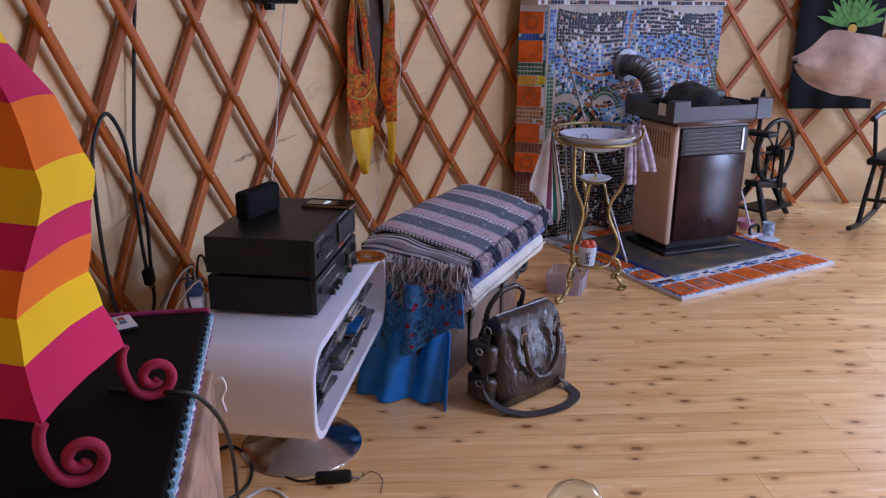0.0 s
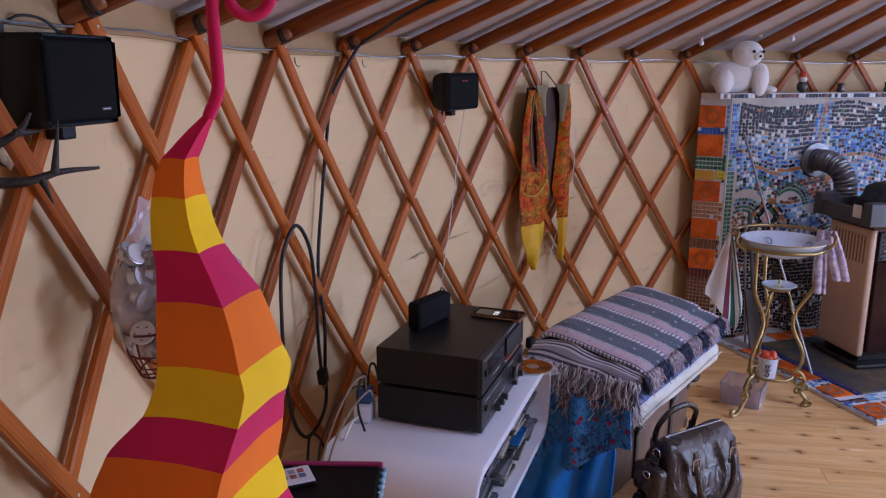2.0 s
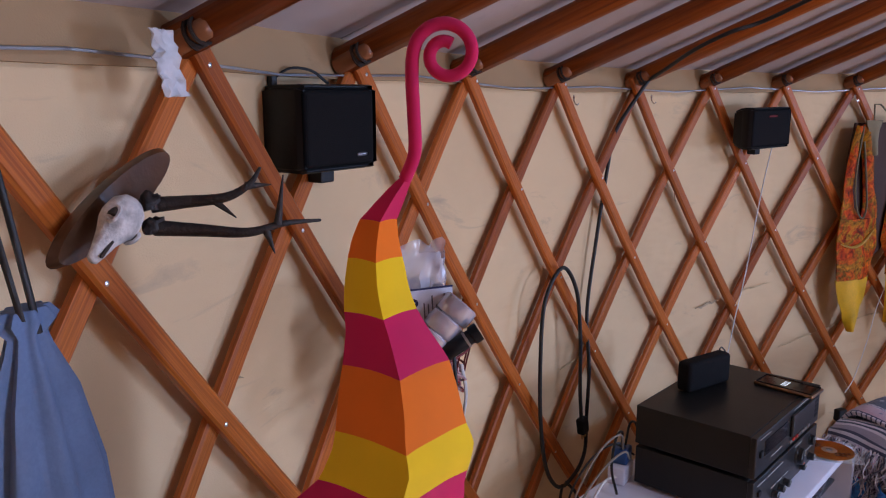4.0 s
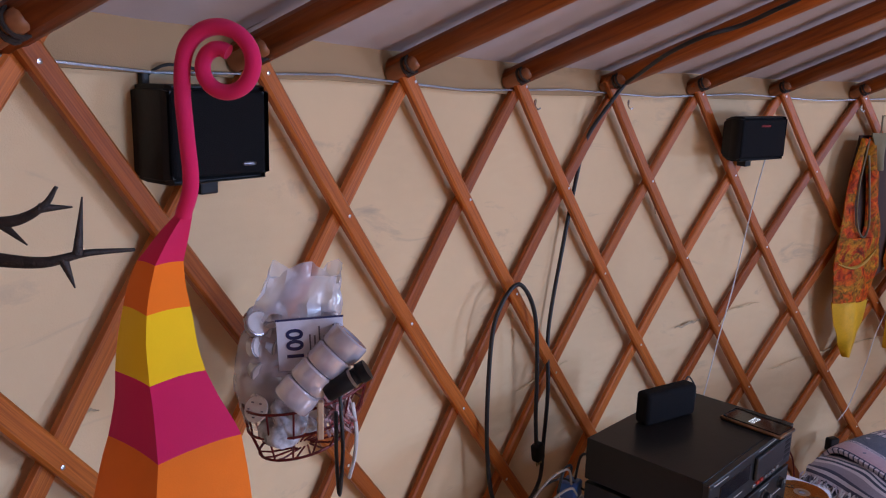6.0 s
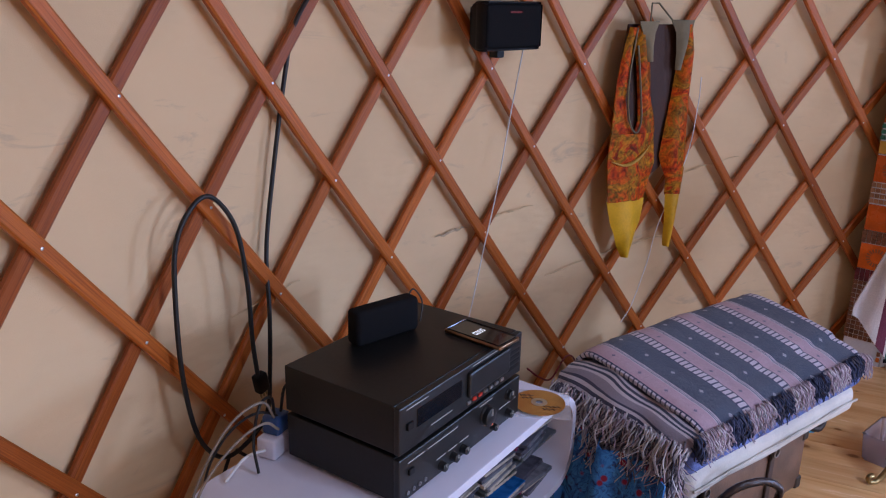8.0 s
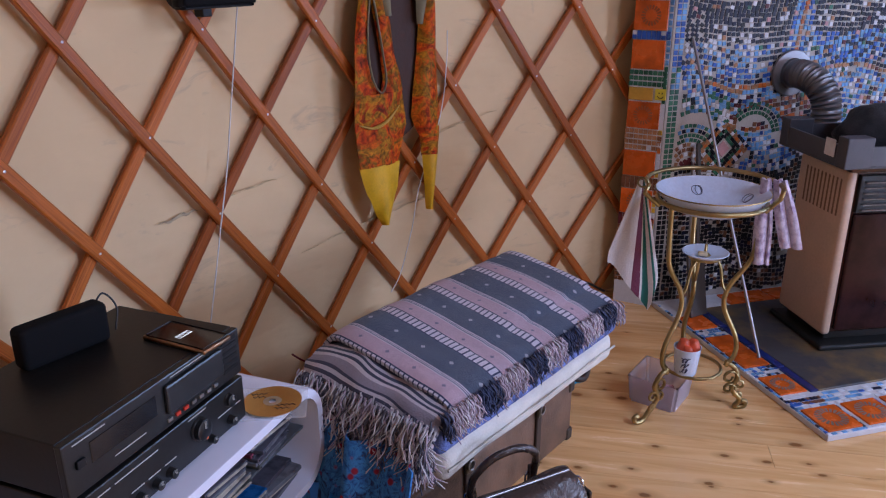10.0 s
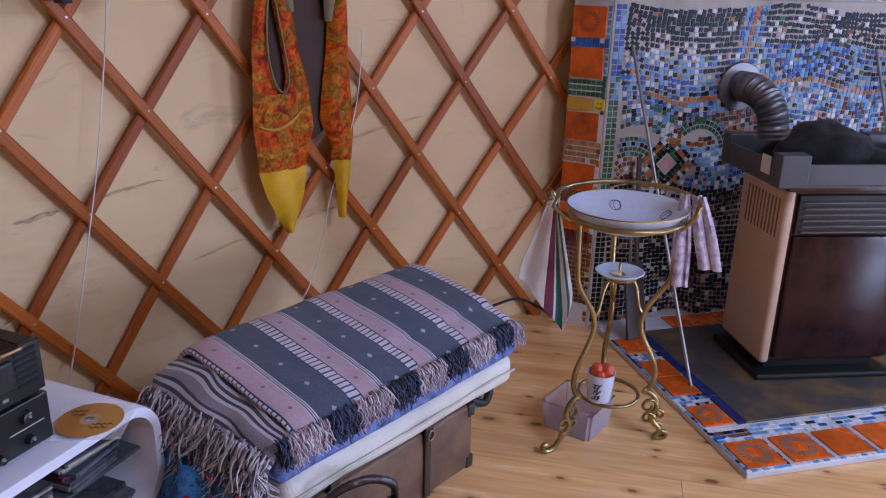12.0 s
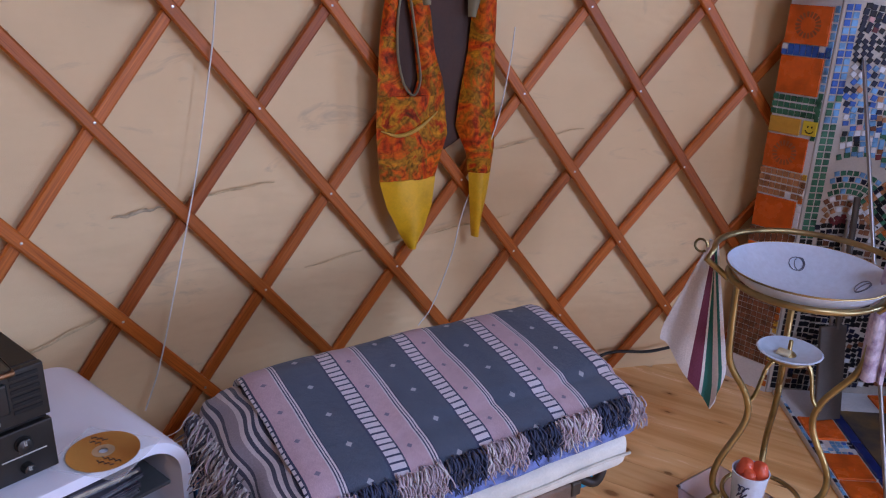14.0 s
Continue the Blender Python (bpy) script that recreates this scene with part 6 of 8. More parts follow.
for a, b in zip(rings, rings[1:]):
    for k in range(40):
        bm.faces.new((a[k], a[(k + 1) % 40], b[(k + 1) % 40], b[k]))
bm.faces.new(rings[0][::-1]), bm.faces.new(rings[-1])
part("bag_body", bm, HIDE, hb, smooth=60)
part("zip", boxed((-0.12, -0.003, 0.254), (0.12, 0.003, 0.258), None, 0.001, 1), STEEL, hb)
for sy in (-1, 1):
    if sy < 0:
        pts = smooth_path([(-0.075, -0.082, 0.195), (-0.074, -0.094, 0.16), (-0.062, -0.100, 0.115), (-0.025, -0.103, 0.078), (0.025, -0.103, 0.074), (0.064, -0.100, 0.110), (0.079, -0.094, 0.155), (0.080, -0.082, 0.195)], 6)
    else:
        pts = smooth_path([(-0.075, 0.082, 0.18), (-0.078, 0.075, 0.235), (-0.070, 0.062, 0.270), (-0.035, 0.055, 0.296), (0.025, 0.055, 0.300), (0.072, 0.06, 0.275), (0.084, 0.075, 0.235), (0.080, 0.082, 0.18)], 6)
    h = part("handle", tubed(pts, 0.0085, 10), HIDE, hb, smooth=60)
    for bx in (-0.075, 0.08):
        part("buckle", tubed([(bx + 0.014 * math.copysign(abs(math.cos(q)) ** 0.5, math.cos(q)), sy * 0.084, 0.200 + 0.016 * math.copysign(abs(math.sin(q)) ** 0.5, math.sin(q))) for q in [2 * math.pi * n / 16 for n in range(17)]], 0.0028, 6), CHROME, h, "chrome buckle", smooth=60)
        part("handle_tab", boxed((bx - 0.010, sy * 0.080 - 0.004, 0.17), (bx + 0.010, sy * 0.080 + 0.004, 0.235), None, 0.002), HIDE, h)
for pz_ in (0.055, 0.15):
    pk = part("side_pocket", boxed((-0.196, -0.055, pz_ - 0.04), (-0.150, 0.05, pz_ + 0.04), None, 0.016, 4), HIDE, hb, smooth=50)
    part("pocket_buckle", tubed([(-0.198, -0.012 + 0.013 * math.cos(q), pz_ + 0.022 + 0.009 * math.sin(q)) for q in [2 * math.pi * n / 12 for n in range(13)]], 0.0024, 6), CHROME, pk, smooth=60)
grid = []
pts = smooth_path([(-0.155, 0.0, 0.21), (-0.185, -0.02, 0.12), (-0.185, -0.055, 0.03), (-0.13, -0.135, 0.004), (-0.01, -0.185, 0.003), (0.09, -0.165, 0.003), (0.12, -0.11, 0.004), (0.10, -0.085, 0.03)], 7)
bm = bmesh.new()
sheet = []
for k, p in enumerate(pts):
    d = (pts[min(k + 1, len(pts) - 1)] - pts[max(0, k - 1)]).normalized()
    w = Vector((0, 1, 0.2)) if p.z > 0.08 else d.cross(Vector((0, 0, 1)))
    w = w.normalized() * 0.016
    sheet.append([p - w, p + w])
add_sheet(bm, [[s[0] for s in sheet], [s[1] for s in sheet]], 0.004)
part("shoulder_strap", bm, plain("woven_strap", (0.055, 0.045, 0.045), 0.6, fine=200), hb, "dark webbing shoulder strap", smooth=60)
for sx in (-1, 1):
    part("strap_ring", tubed([(sx * 0.150 + 0.0, 0.014 * math.cos(q), 0.215 + 0.014 * math.sin(q)) for q in [2 * math.pi * n / 12 for n in range(13)]], 0.0025, 6), CHROME, hb, smooth=60)
    part("side_belt", boxed((sx * 0.168 - 0.004, -0.02, 0.03), (sx * 0.168 + 0.004, 0.02, 0.2), None, 0.003), HIDE, hb)

# ---- table with the striped hat ----
T1, T2 = Vector((0.966, 0.257, 0)).normalized(), Vector((0.257, -0.966, 0)).normalized()
TABLE = Matrix(((T1.x, T2.x, 0, -3.038), (T1.y, T2.y, 0, -0.762), (0, 0, 1, 0), (0, 0, 0, 1)))     # x to the right edge, y towards the room
table = thing("side_chest", TABLE, "narrow wooden chest with a black cloth top and blue braid trim", "chest")
OAK = plain("pale_pine", (0.50, 0.32, 0.20), 0.5, var=0.2, scale=12, fine=70)
part("chest_body", boxed((-0.36, 0.015, 0.0), (-0.012, 0.52, 0.84), None, 0.006), OAK, table)
part("top", boxed((-0.37, 0.0, 0.838), (0.0, 0.53, 0.862), None, 0.004), plain("black_table_cloth", (0.006, 0.005, 0.005), 0.6, var=0.2, scale=8, spec=0.12), table, "black cloth-covered top")
part("back_trim", boxed((-0.372, -0.006, 0.848), (0.002, 0.004, 0.866), None, 0.003), plain("magenta_felt", (0.36, 0.03, 0.13), 0.9), table, "magenta felt edge")
BRAID = [plain("braid_blue", (0.22, 0.46, 0.62), 0.85), plain("braid_white", (0.66, 0.66, 0.68), 0.85), plain("braid_purple", (0.20, 0.08, 0.22), 0.85)]
for k in range(3):
    bm = bmesh.new()
    add_tube(bm, [(0.003 + 0.0022 * math.sin(q * 1.6 + k * 2), 0.002 + q * 0.0044, 0.856 - 0.006 * k + 0.002 * math.cos(q * 1.6 + k * 2)) for q in range(120)], 0.0030, 5)
    part("braid", bm, BRAID[k], table, ("pale blue braid", "white braid", "purple braid")[k], smooth=60)
bm = bmesh.new()
for k in range(26):
    y = 0.012 + k * 0.0198
    add_box(bm, (0.0, y, 0.826), (0.003, y + 0.006, 0.838), None, 0.002, 1)
part("bead_fringe", bm, BRAID[1], table, "white bead fringe")
drawer = part("drawer_front", boxed((-0.013, 0.04, 0.50), (0.004, 0.50, 0.79), None, 0.004), plain("worn_pine", (0.46, 0.28, 0.19), 0.55, var=0.25, scale=14), table)
part("drawer_front", boxed((-0.013, 0.04, 0.12), (0.004, 0.50, 0.46), None, 0.004), plain("worn_pine", (0.46, 0.28, 0.19), 0.55), table)
part("hook", tubed(smooth_path([(0.004, 0.06, 0.78), (0.016, 0.06, 0.785), (0.020, 0.06, 0.77), (0.014, 0.06, 0.755), (0.018, 0.06, 0.735)], 4), 0.003, 6), WHITE_CORD, drawer)
card = thing("remote_control", TABLE @ pose(-0.134, 0.053, 0.862, 0, 0, -24), "white card remote with rows of small buttons on the black top", "remote control")
part("card_body", boxed((-0.046, -0.023, 0), (0.046, 0.023, 0.005), None, 0.002), BLACK, card, "black underside")
part("card_face", boxed((-0.045, -0.022, 0.005), (0.045, 0.022, 0.008), None, 0.001), WHITE_GLOSS, card)
for r in range(2):
    for k in range(6):
        part("button", boxed((-0.036 + k * 0.0125, -0.014 + r * 0.014, 0.0078), (-0.027 + k * 0.0125, -0.004 + r * 0.014, 0.0092), None, 0.0006, 1), plain(*((("button_blue", (0.12, 0.22, 0.40)), ("button_grey", (0.30, 0.33, 0.38)), ("button_red", (0.45, 0.12, 0.10)))[(r + k) % 3])), card)

# striped hat: four-sided, bending, with curled feet and tip
HATC, RV, DV = Vector((-3.110, -1.122, 0)), Vector((0.84, 0.54, 0)).normalized(), Vector((-0.54, 0.84, 0)).normalized()
MAGENTA = plain("magenta_felt_cloth", (0.66, 0.006, 0.100), 0.9, var=0.08, fine=900, bumps=0.10, sheen=0.1, grain=0.08)
SUN = plain("yellow_felt_cloth", (0.95, 0.60, 0.002), 0.9, var=0.06, fine=900, bumps=0.10, sheen=0.1, grain=0.08)
ORANGE = plain("orange_felt_cloth", (0.92, 0.19, 0.004), 0.9, var=0.08, fine=900, bumps=0.10, sheen=0.1, grain=0.08)
# axis of the hat from its brim to the tip: height, sideways, back, half width
AXIS = ((0.932, 0.010, 0.000, 0.112), (0.955, 0.007, 0.005, 0.108), (0.982, 0.005, 0.012, 0.102), (1.015, 0.007, 0.019, 0.091), (1.054, 0.019, 0.026, 0.087), (1.075, 0.030, 0.024, 0.076), (1.091, 0.040, 0.023, 0.070), (1.117, 0.048, 0.027, 0.066), (1.135, 0.046, 0.029, 0.062), (1.166, 0.041, 0.044, 0.056),
        (1.190, 0.038, 0.054, 0.051), (1.221, 0.027, 0.063, 0.039), (1.239, 0.020, 0.068, 0.035), (1.263, 0.015, 0.073, 0.030), (1.287, 0.014, 0.077, 0.026), (1.305, 0.015, 0.078, 0.022), (1.324, 0.018, 0.080, 0.018), (1.348, 0.034, 0.072, 0.012), (1.372, 0.052, 0.060, 0.004))


def hat_ring(z):
    for p, q in zip(AXIS, AXIS[1:]):
        if z <= q[0]:
            t = (z - p[0]) / (q[0] - p[0])
            return [a + (b - a) * t for a, b in zip(p[1:], q[1:])]
    return AXIS[-1][1:]


def hat_section(z, n=6):
    side, back, hw = hat_ring(z)
    c = HATC + RV * side + DV * back + Vector((0, 0, z))
    corners = []
    for k in range(4):
        a = radians(13) + math.pi / 2 * k
        corners.append(c + RV * (math.cos(a) * hw) + DV * (math.sin(a) * hw))
    out = []
    for k in range(4):
        a, b = corners[k], corners[(k + 1) % 4]
        for j in range(n):
            t = j / n
            p = a.lerp(b, t)
            sag = math.sin(math.pi * t)
            p = p + (p - c) * 0.02 * sag - Vector((0, 0, -0.055 * hw * sag))
            p += Vector((wobble(p, 24.0, 0.0022), wobble(p + Vector((3, 0, 0)), 24.0, 0.0022), 0))
            out.append(p)
    return out


hat = thing("striped_hat", Matrix(), "tall crooked felt hat ornament with magenta, yellow and orange stripes", "hat ornament")
bounds = [0.932, 0.978, 1.014, 1.052, 1.088, 1.134, 1.189, 1.237, 1.287, 1.324, 1.372]
felts = [MAGENTA, SUN, ORANGE]
for n, (y0, y1) in enumerate(zip(bounds, bounds[1:])):
    bm = bmesh.new()
    rings = []
    steps = 5
    for k in range(steps + 1):
        f = k / steps
        puff = 1.0 + 0.012 * math.sin(math.pi * f)
        sec = hat_section(y0 + (y1 - y0) * f)
        mid = sum(sec, Vector()) / len(sec)
        rings.append([bm.verts.new(mid + (p - mid) * puff) for p in sec])
    for a, b in zip(rings, rings[1:]):
        for k in range(len(a)):
            bm.faces.new((a[k], a[(k + 1) % len(a)], b[(k + 1) % len(a)], b[k]))
    part("stripe", bm, felts[(0, 1, 2)[n % 3] if n < 9 else 0], hat, ("magenta felt stripe", "yellow felt stripe", "orange felt stripe")[n % 3], smooth=28)
tip = hat_ring(1.365)
base = HATC + RV * tip[0] + DV * tip[1] + Vector((0, 0, 1.365))
pts = [base, base + RV * 0.010 - DV * 0.006 + Vector((0, 0, 0.025)), base + RV * 0.010 - DV * 0.010 + Vector((0, 0, 0.060)), base + RV * 0.009 - DV * 0.012 + Vector((0, 0, 0.090))]
ctr = base + RV * 0.040 - DV * 0.012 + Vector((0, 0, 0.112))
for k in range(17):
    a = math.pi - k * 0.52
    r = 0.030 * (1 - k / 24)
    pts.append(ctr + RV * (r * math.cos(a)) + Vector((0, 0, r * math.sin(a))))
part("curled_tip", tubed(smooth_path(pts, 4), 0.0062, 10, lambda t: 1.0 - 0.1 * t), MAGENTA, hat, "magenta curled tip", smooth=60)
sec = hat_section(0.933, 6)
for k in range(4):
    c = sec[k * 6]
    out = (c - HATC)
    out.z = 0
    out.normalize()
    side = RV if out.dot(RV) > -0.5 else -RV
    r0, zt = 0.0215, 0.8685
    drop = zt - c.z
    pts = [c + Vector((0, 0, -0.001)), c - side * 0.004 + Vector((0, 0, -0.012)), c - side * 0.004 + Vector((0, 0, -0.030))]
    cc = c + side * 0.026 + Vector((0, 0, drop + r0))
    for q in range(17):
        a = radians(200) + q * 0.52
        rr = r0 * (1.12 - q / 19)
        pts.append(cc + side * (rr * math.cos(a)) + Vector((0, 0, rr * math.sin(a))))
    part("curled_foot", tubed(smooth_path(pts, 4), 0.0056, 10), plain("coral_felt", (0.50, 0.03, 0.085), 0.9, fine=500), hat, "coral curled foot", smooth=60)

# ---- things on the wall ----
def wall_speaker(m, w, h, d, taper, lab, logo_w, red=False):
    s = thing("wall_speaker", m, lab, "speaker")
    bm = bmesh.new()
    rings = []
    for y, f in ((0.0, 0.985), (0.004, 1.0), (d * 0.45, 1.0), (d, taper)):
        rings.append([bm.verts.new((sx * w / 2 * f + cx, y, sz * h / 2 * f + cz)) for sx, sz, cx, cz in [(math.copysign(1, c1) * 1, math.copysign(1, s1) * 1, 0, 0) for c1, s1 in ((-1, -1), (1, -1), (1, 1), (-1, 1))]])
    for a, b in zip(rings, rings[1:]):
        for k in range(4):
            bm.faces.new((a[k], a[(k + 1) % 4], b[(k + 1) % 4], b[k]))
    bm.faces.new(rings[0]), bm.faces.new(rings[-1])
    bmesh.ops.bevel(bm, geom=bm.edges[:], offset=0.007, segments=3, affect="EDGES")
    part("cabinet", bm, BLACK, s, smooth=35)
    part("front_grille", boxed((-w / 2 + 0.007, -0.0045, -h / 2 + 0.007), (w / 2 - 0.007, 0.012, h / 2 - 0.007), None, 0.008, 4), GRILLE, s)
    part("badge", boxed((w / 2 - 0.05 if not red else -logo_w / 2, -0.0052, (-h / 2 + 0.020) if not red else h / 2 - 0.03), ((w / 2 - 0.05 + logo_w) if not red else logo_w / 2, -0.0036, (-h / 2 + 0.025) if not red else h / 2 - 0.025)), plain("badge_red", (0.40, 0.05, 0.05), 0.4) if red else STEEL, s)
    return s


SP1 = Matrix.Translation((-3.492, -0.750, 1.392)) @ pose(0, 0, 0, 0, 0, 93)
sp = wall_speaker(SP1, 0.166, 0.128, 0.140, 0.84, "black box speaker with a cloth grille hung from the wire", 0.022)
part("hanging_cord", tubed(smooth_path([(0.03, 0.05, 0.066), (0.0, 0.055, 0.085), (-0.04, 0.06, 0.088), (-0.062, 0.075, 0.072)], 6), 0.0022, 6), CABLE, sp)
part("cord_knot", boxed((-0.068, 0.070, 0.060), (-0.056, 0.082, 0.080), None, 0.003), CABLE, sp)
part("lower_bracket", boxed((-0.012, 0.03, -0.085), (0.018, 0.06, -0.060), None, 0.003), BLACK, sp)
SP2 = wall_frame(4.47, 1.333, 0.085) @ pose(0, 0, 0, 0, 0, 6)
sp2 = wall_speaker(SP2, 0.250, 0.128, 0.075, 0.8, "small black wedge speaker hung on the lattice top", 0.05, True)
part("lower_bracket", boxed((-0.03, 0.03, -0.085), (0.0, 0.06, -0.060), None, 0.003), BLACK, sp2)
cord = tagged(part("speaker_string", tubed(smooth_path([wall(4.73, 1.27, 0.03), wall(4.70, 1.15, 0.016), wall(4.64, 1.03, 0.014), wall(4.54, 0.85, 0.016), wall(4.44, 0.70, 0.014), wall(4.31, 0.53, 0.02), wall(4.18, 0.36, 0.02), wall(4.05, 0.255, 0.03)], 6), 0.0021, 5), WHITE_CORD, None), "thin white string hanging down from the wedge speaker", "string")
cord2 = tagged(part("vest_string", tubed(smooth_path([wall(6.88, 1.16, 0.012), wall(6.83, 1.06, 0.030), wall(6.72, 0.89, 0.045), wall(6.52, 0.65, 0.020), wall(6.44, 0.51, 0.015), wall(6.28, 0.36, 0.02), wall(6.16, 0.30, 0.02)], 6), 0.0019, 5), WHITE_CORD, None), "thin white string behind the hanging waistcoat", "string")

# black cables
c1 = thing("hanging_cable", Matrix(), "coiled black mains cable with a plug hung on the lattice", "cable")
loop = [wall(2.22, 0.575, 0.03), wall(2.20, 0.66, 0.028), wall(2.19, 0.80, 0.026), wall(2.13, 0.93, 0.026), wall(1.99, 1.005, 0.024), wall(1.86, 1.00, 0.024), wall(1.73, 0.93, 0.022), wall(1.69, 0.80, 0.024), wall(1.69, 0.64, 0.028), wall(1.75, 0.50, 0.034), wall(1.90, 0.425, 0.04), wall(2.10, 0.43, 0.04), wall(2.28, 0.47, 0.03), wall(2.35, 0.56, 0.016), wall(2.38, 0.70, 0.012), wall(2.45, 0.85, -0.018), wall(2.55, 1.05, -0.02), wall(2.66, 1.24, -0.02), wall(2.74, 1.34, -0.018), wall(2.86, 1.44, 0.022), wall(2.95, 1.478, 0.03)]
part("lead", tubed(smooth_path(loop, 6), 0.0052, 8), CABLE, c1, smooth=60)
up = [(2.95, 1.478, 0.03), (2.72, 1.503, 0.13), (2.52, 1.543, 0.24), (2.46, 1.578, 0.335), (2.58, 1.602, 0.395), (2.52, 1.640, 0.50), (2.5, 1.70, 0.65)]
part("lead", tubed(smooth_path([wall(*u) for u in up], 6), 0.0048, 8), CABLE, c1, smooth=60)
pl_m = wall_frame(2.24, 0.555, 0.030)
pg = part("plug", boxed((-0.016, -0.012, -0.026), (0.016, 0.012, 0.022), pl_m @ pose(0, 0, 0, 0, -12, 0), 0.006, 3), BLACK, c1, "black plug with brass pins", smooth=40)
for dx in (-0.008, 0.0, 0.008):
    part("pin", boxed((dx - 0.002, -0.002, -0.042), (dx + 0.002, 0.002, -0.024), pl_m @ pose(0, 0, 0, 0, -12, 0)), BRASS, pg)
c2 = thing("loose_cable", Matrix(), "loose black cables looping down behind the white cabinet", "cable")
for n, pts in enumerate(([wall(1.95, 0.425, 0.04), wall(1.80, 0.36, 0.06), wall(1.72, 0.28, 0.08), wall(1.9, 0.18, 0.08), wall(2.0, 0.02, 0.1)], [wall(2.0, 0.425, 0.04), wall(2.12, 0.36, 0.05), wall(2.05, 0.24, 0.08), wall(1.8, 0.12, 0.1), wall(1.7, 0.01, 0.15)])):
    part("lead", tubed(smooth_path(pts, 6), 0.004, 8), CABLE, c2, smooth=60)

# waistcoat
def paisley():
    m, nt, b = nodes_of("paisley_print", 0.62)
    vec = coords(nt)
    n = noise_node(nt, vec, 11.0, 5, 0.6, 1.2)
    c = ramp(nt, n, [(0.30, (0.16, 0.035, 0.008)), (0.40, (0.56, 0.060, 0.006)), (0.47, (0.66, 0.140, 0.008)), (0.53, (0.30, 0.150, 0.012)), (0.60, (0.58, 0.260, 0.014)), (0.67, (0.46, 0.040, 0.007)), (0.76, (0.15, 0.06, 0.01))])
    v = nt.nodes.new("ShaderNodeTexVoronoi")
    v.inputs["Scale"].default_value = 42.0
    nt.links.new(vec, v.inputs["Vector"])
    c = mix(nt, ramp(nt, v.outputs["Distance"], [(0.08, (0.35, 0.35, 0.35)), (0.2, (0, 0, 0))]), c, (0.09, 0.035, 0.012))
    c = mix(nt, 0.75, c, ramp(nt, noise_node(nt, vec, 38.0, 5, 0.6, 1.5), [(0.38, (0.18, 0.12, 0.10)), (0.52, (0.78, 0.62, 0.50)), (0.68, (1.25, 1.0, 0.7))]), "MULTIPLY")
    nt.links.new(c, b.inputs["Base Color"])
    b.inputs["Specular IOR Level"].default_value = 0.15
    bump(nt, b, noise_node(nt, vec, 200.0, 2), 0.3, 0.003)
    return m


PAISLEY = paisley()
YELLOW_CL = plain("yellow_silk", (0.78, 0.43, 0.012), 0.5, var=0.12, scale=14, fine=150)
LINING = plain("brown_lining", (0.050, 0.018, 0.009), 0.7, var=0.2)
OLIVE = plain("olive_collar", (0.22, 0.18, 0.10), 0.8, var=0.2)
vest = thing("waistcoat", Matrix(), "orange paisley waistcoat with yellow pointed hems hung on the lattice", "waistcoat")


def hung(name, rows, mat, label, depth, seed, cols=11, bulge=0.02, thick=0.006, puff=0.010):
    """A hanging cloth given by (z, s left, s right) from the top down."""
    grid = []
    dense = []
    for a, b in zip(rows, rows[1:]):
        for k in range(4):
            dense.append([a[i] + (b[i] - a[i]) * k / 4 for i in range(3)])
    dense.append(rows[-1])
    for z, s0, s1 in dense:
        line = []
        for k in range(cols):
            f = k / (cols - 1)
            s = s0 + (s1 - s0) * f
            inward = depth + bulge * math.sin(math.pi * f) + noise.noise(Vector((s * 9, z * 6, seed))) * puff
            line.append(wall(s, z, inward))
        grid.append(line)
    return cloth(name, grid, mat, thick, vest, label)


hung("lining", [(1.335, 5.93, 6.55), (1.20, 5.88, 6.60), (1.0, 5.92, 6.58), (0.90, 6.12, 6.54), (0.86, 6.16, 6.46), (0.835, 6.20, 6.34)], LINING, "dark brown back lining", 0.012, 1.0, bulge=0.006)
left = [(0.99, 5.79, 6.30), (0.88, 5.79, 6.33), (0.80, 5.80, 6.27), (0.762, 5.81, 6.24)]
right = [(1.335, 6.50, 6.62), (1.25, 6.52, 6.68), (1.10, 6.50, 6.69), (0.98, 6.44, 6.71), (0.90, 6.42, 6.72), (0.83, 6.50, 6.72), (0.762, 6.54, 6.70)]
hung("left_panel", left, PAISLEY, "orange paisley front panel", 0.030, 2.0)
# the armhole lies open between a narrow outer strip and the lapel
hung("outer_strip", [(1.325, 5.94, 5.985), (1.27, 5.87, 5.955), (1.20, 5.84, 5.925), (1.10, 5.80, 5.925), (1.03, 5.79, 5.97), (0.988, 5.79, 6.06)], PAISLEY, "orange paisley strip outside the armhole", 0.030, 2.4, cols=7, bulge=0.010)
hung("lapel", [(1.330, 6.00, 6.08), (1.27, 6.00, 6.12), (1.20, 6.035, 6.17), (1.10, 6.075, 6.21), (1.03, 6.10, 6.27), (0.988, 6.06, 6.30)], PAISLEY, "orange paisley lapel", 0.032, 2.7, cols=7, bulge=0.014)
part("armhole_binding", tubed(smooth_path([wall(5.985, 1.325, 0.040), wall(5.955, 1.26, 0.042), wall(5.925, 1.18, 0.044), wall(5.928, 1.09, 0.046), wall(5.975, 1.02, 0.048), wall(6.045, 0.992, 0.052), wall(6.095, 1.03, 0.050), wall(6.075, 1.10, 0.048), wall(6.035, 1.20, 0.044), wall(6.00, 1.27, 0.042)], 5), 0.0035, 6), OLIVE, vest, "grey-olive binding round the armhole", smooth=60)
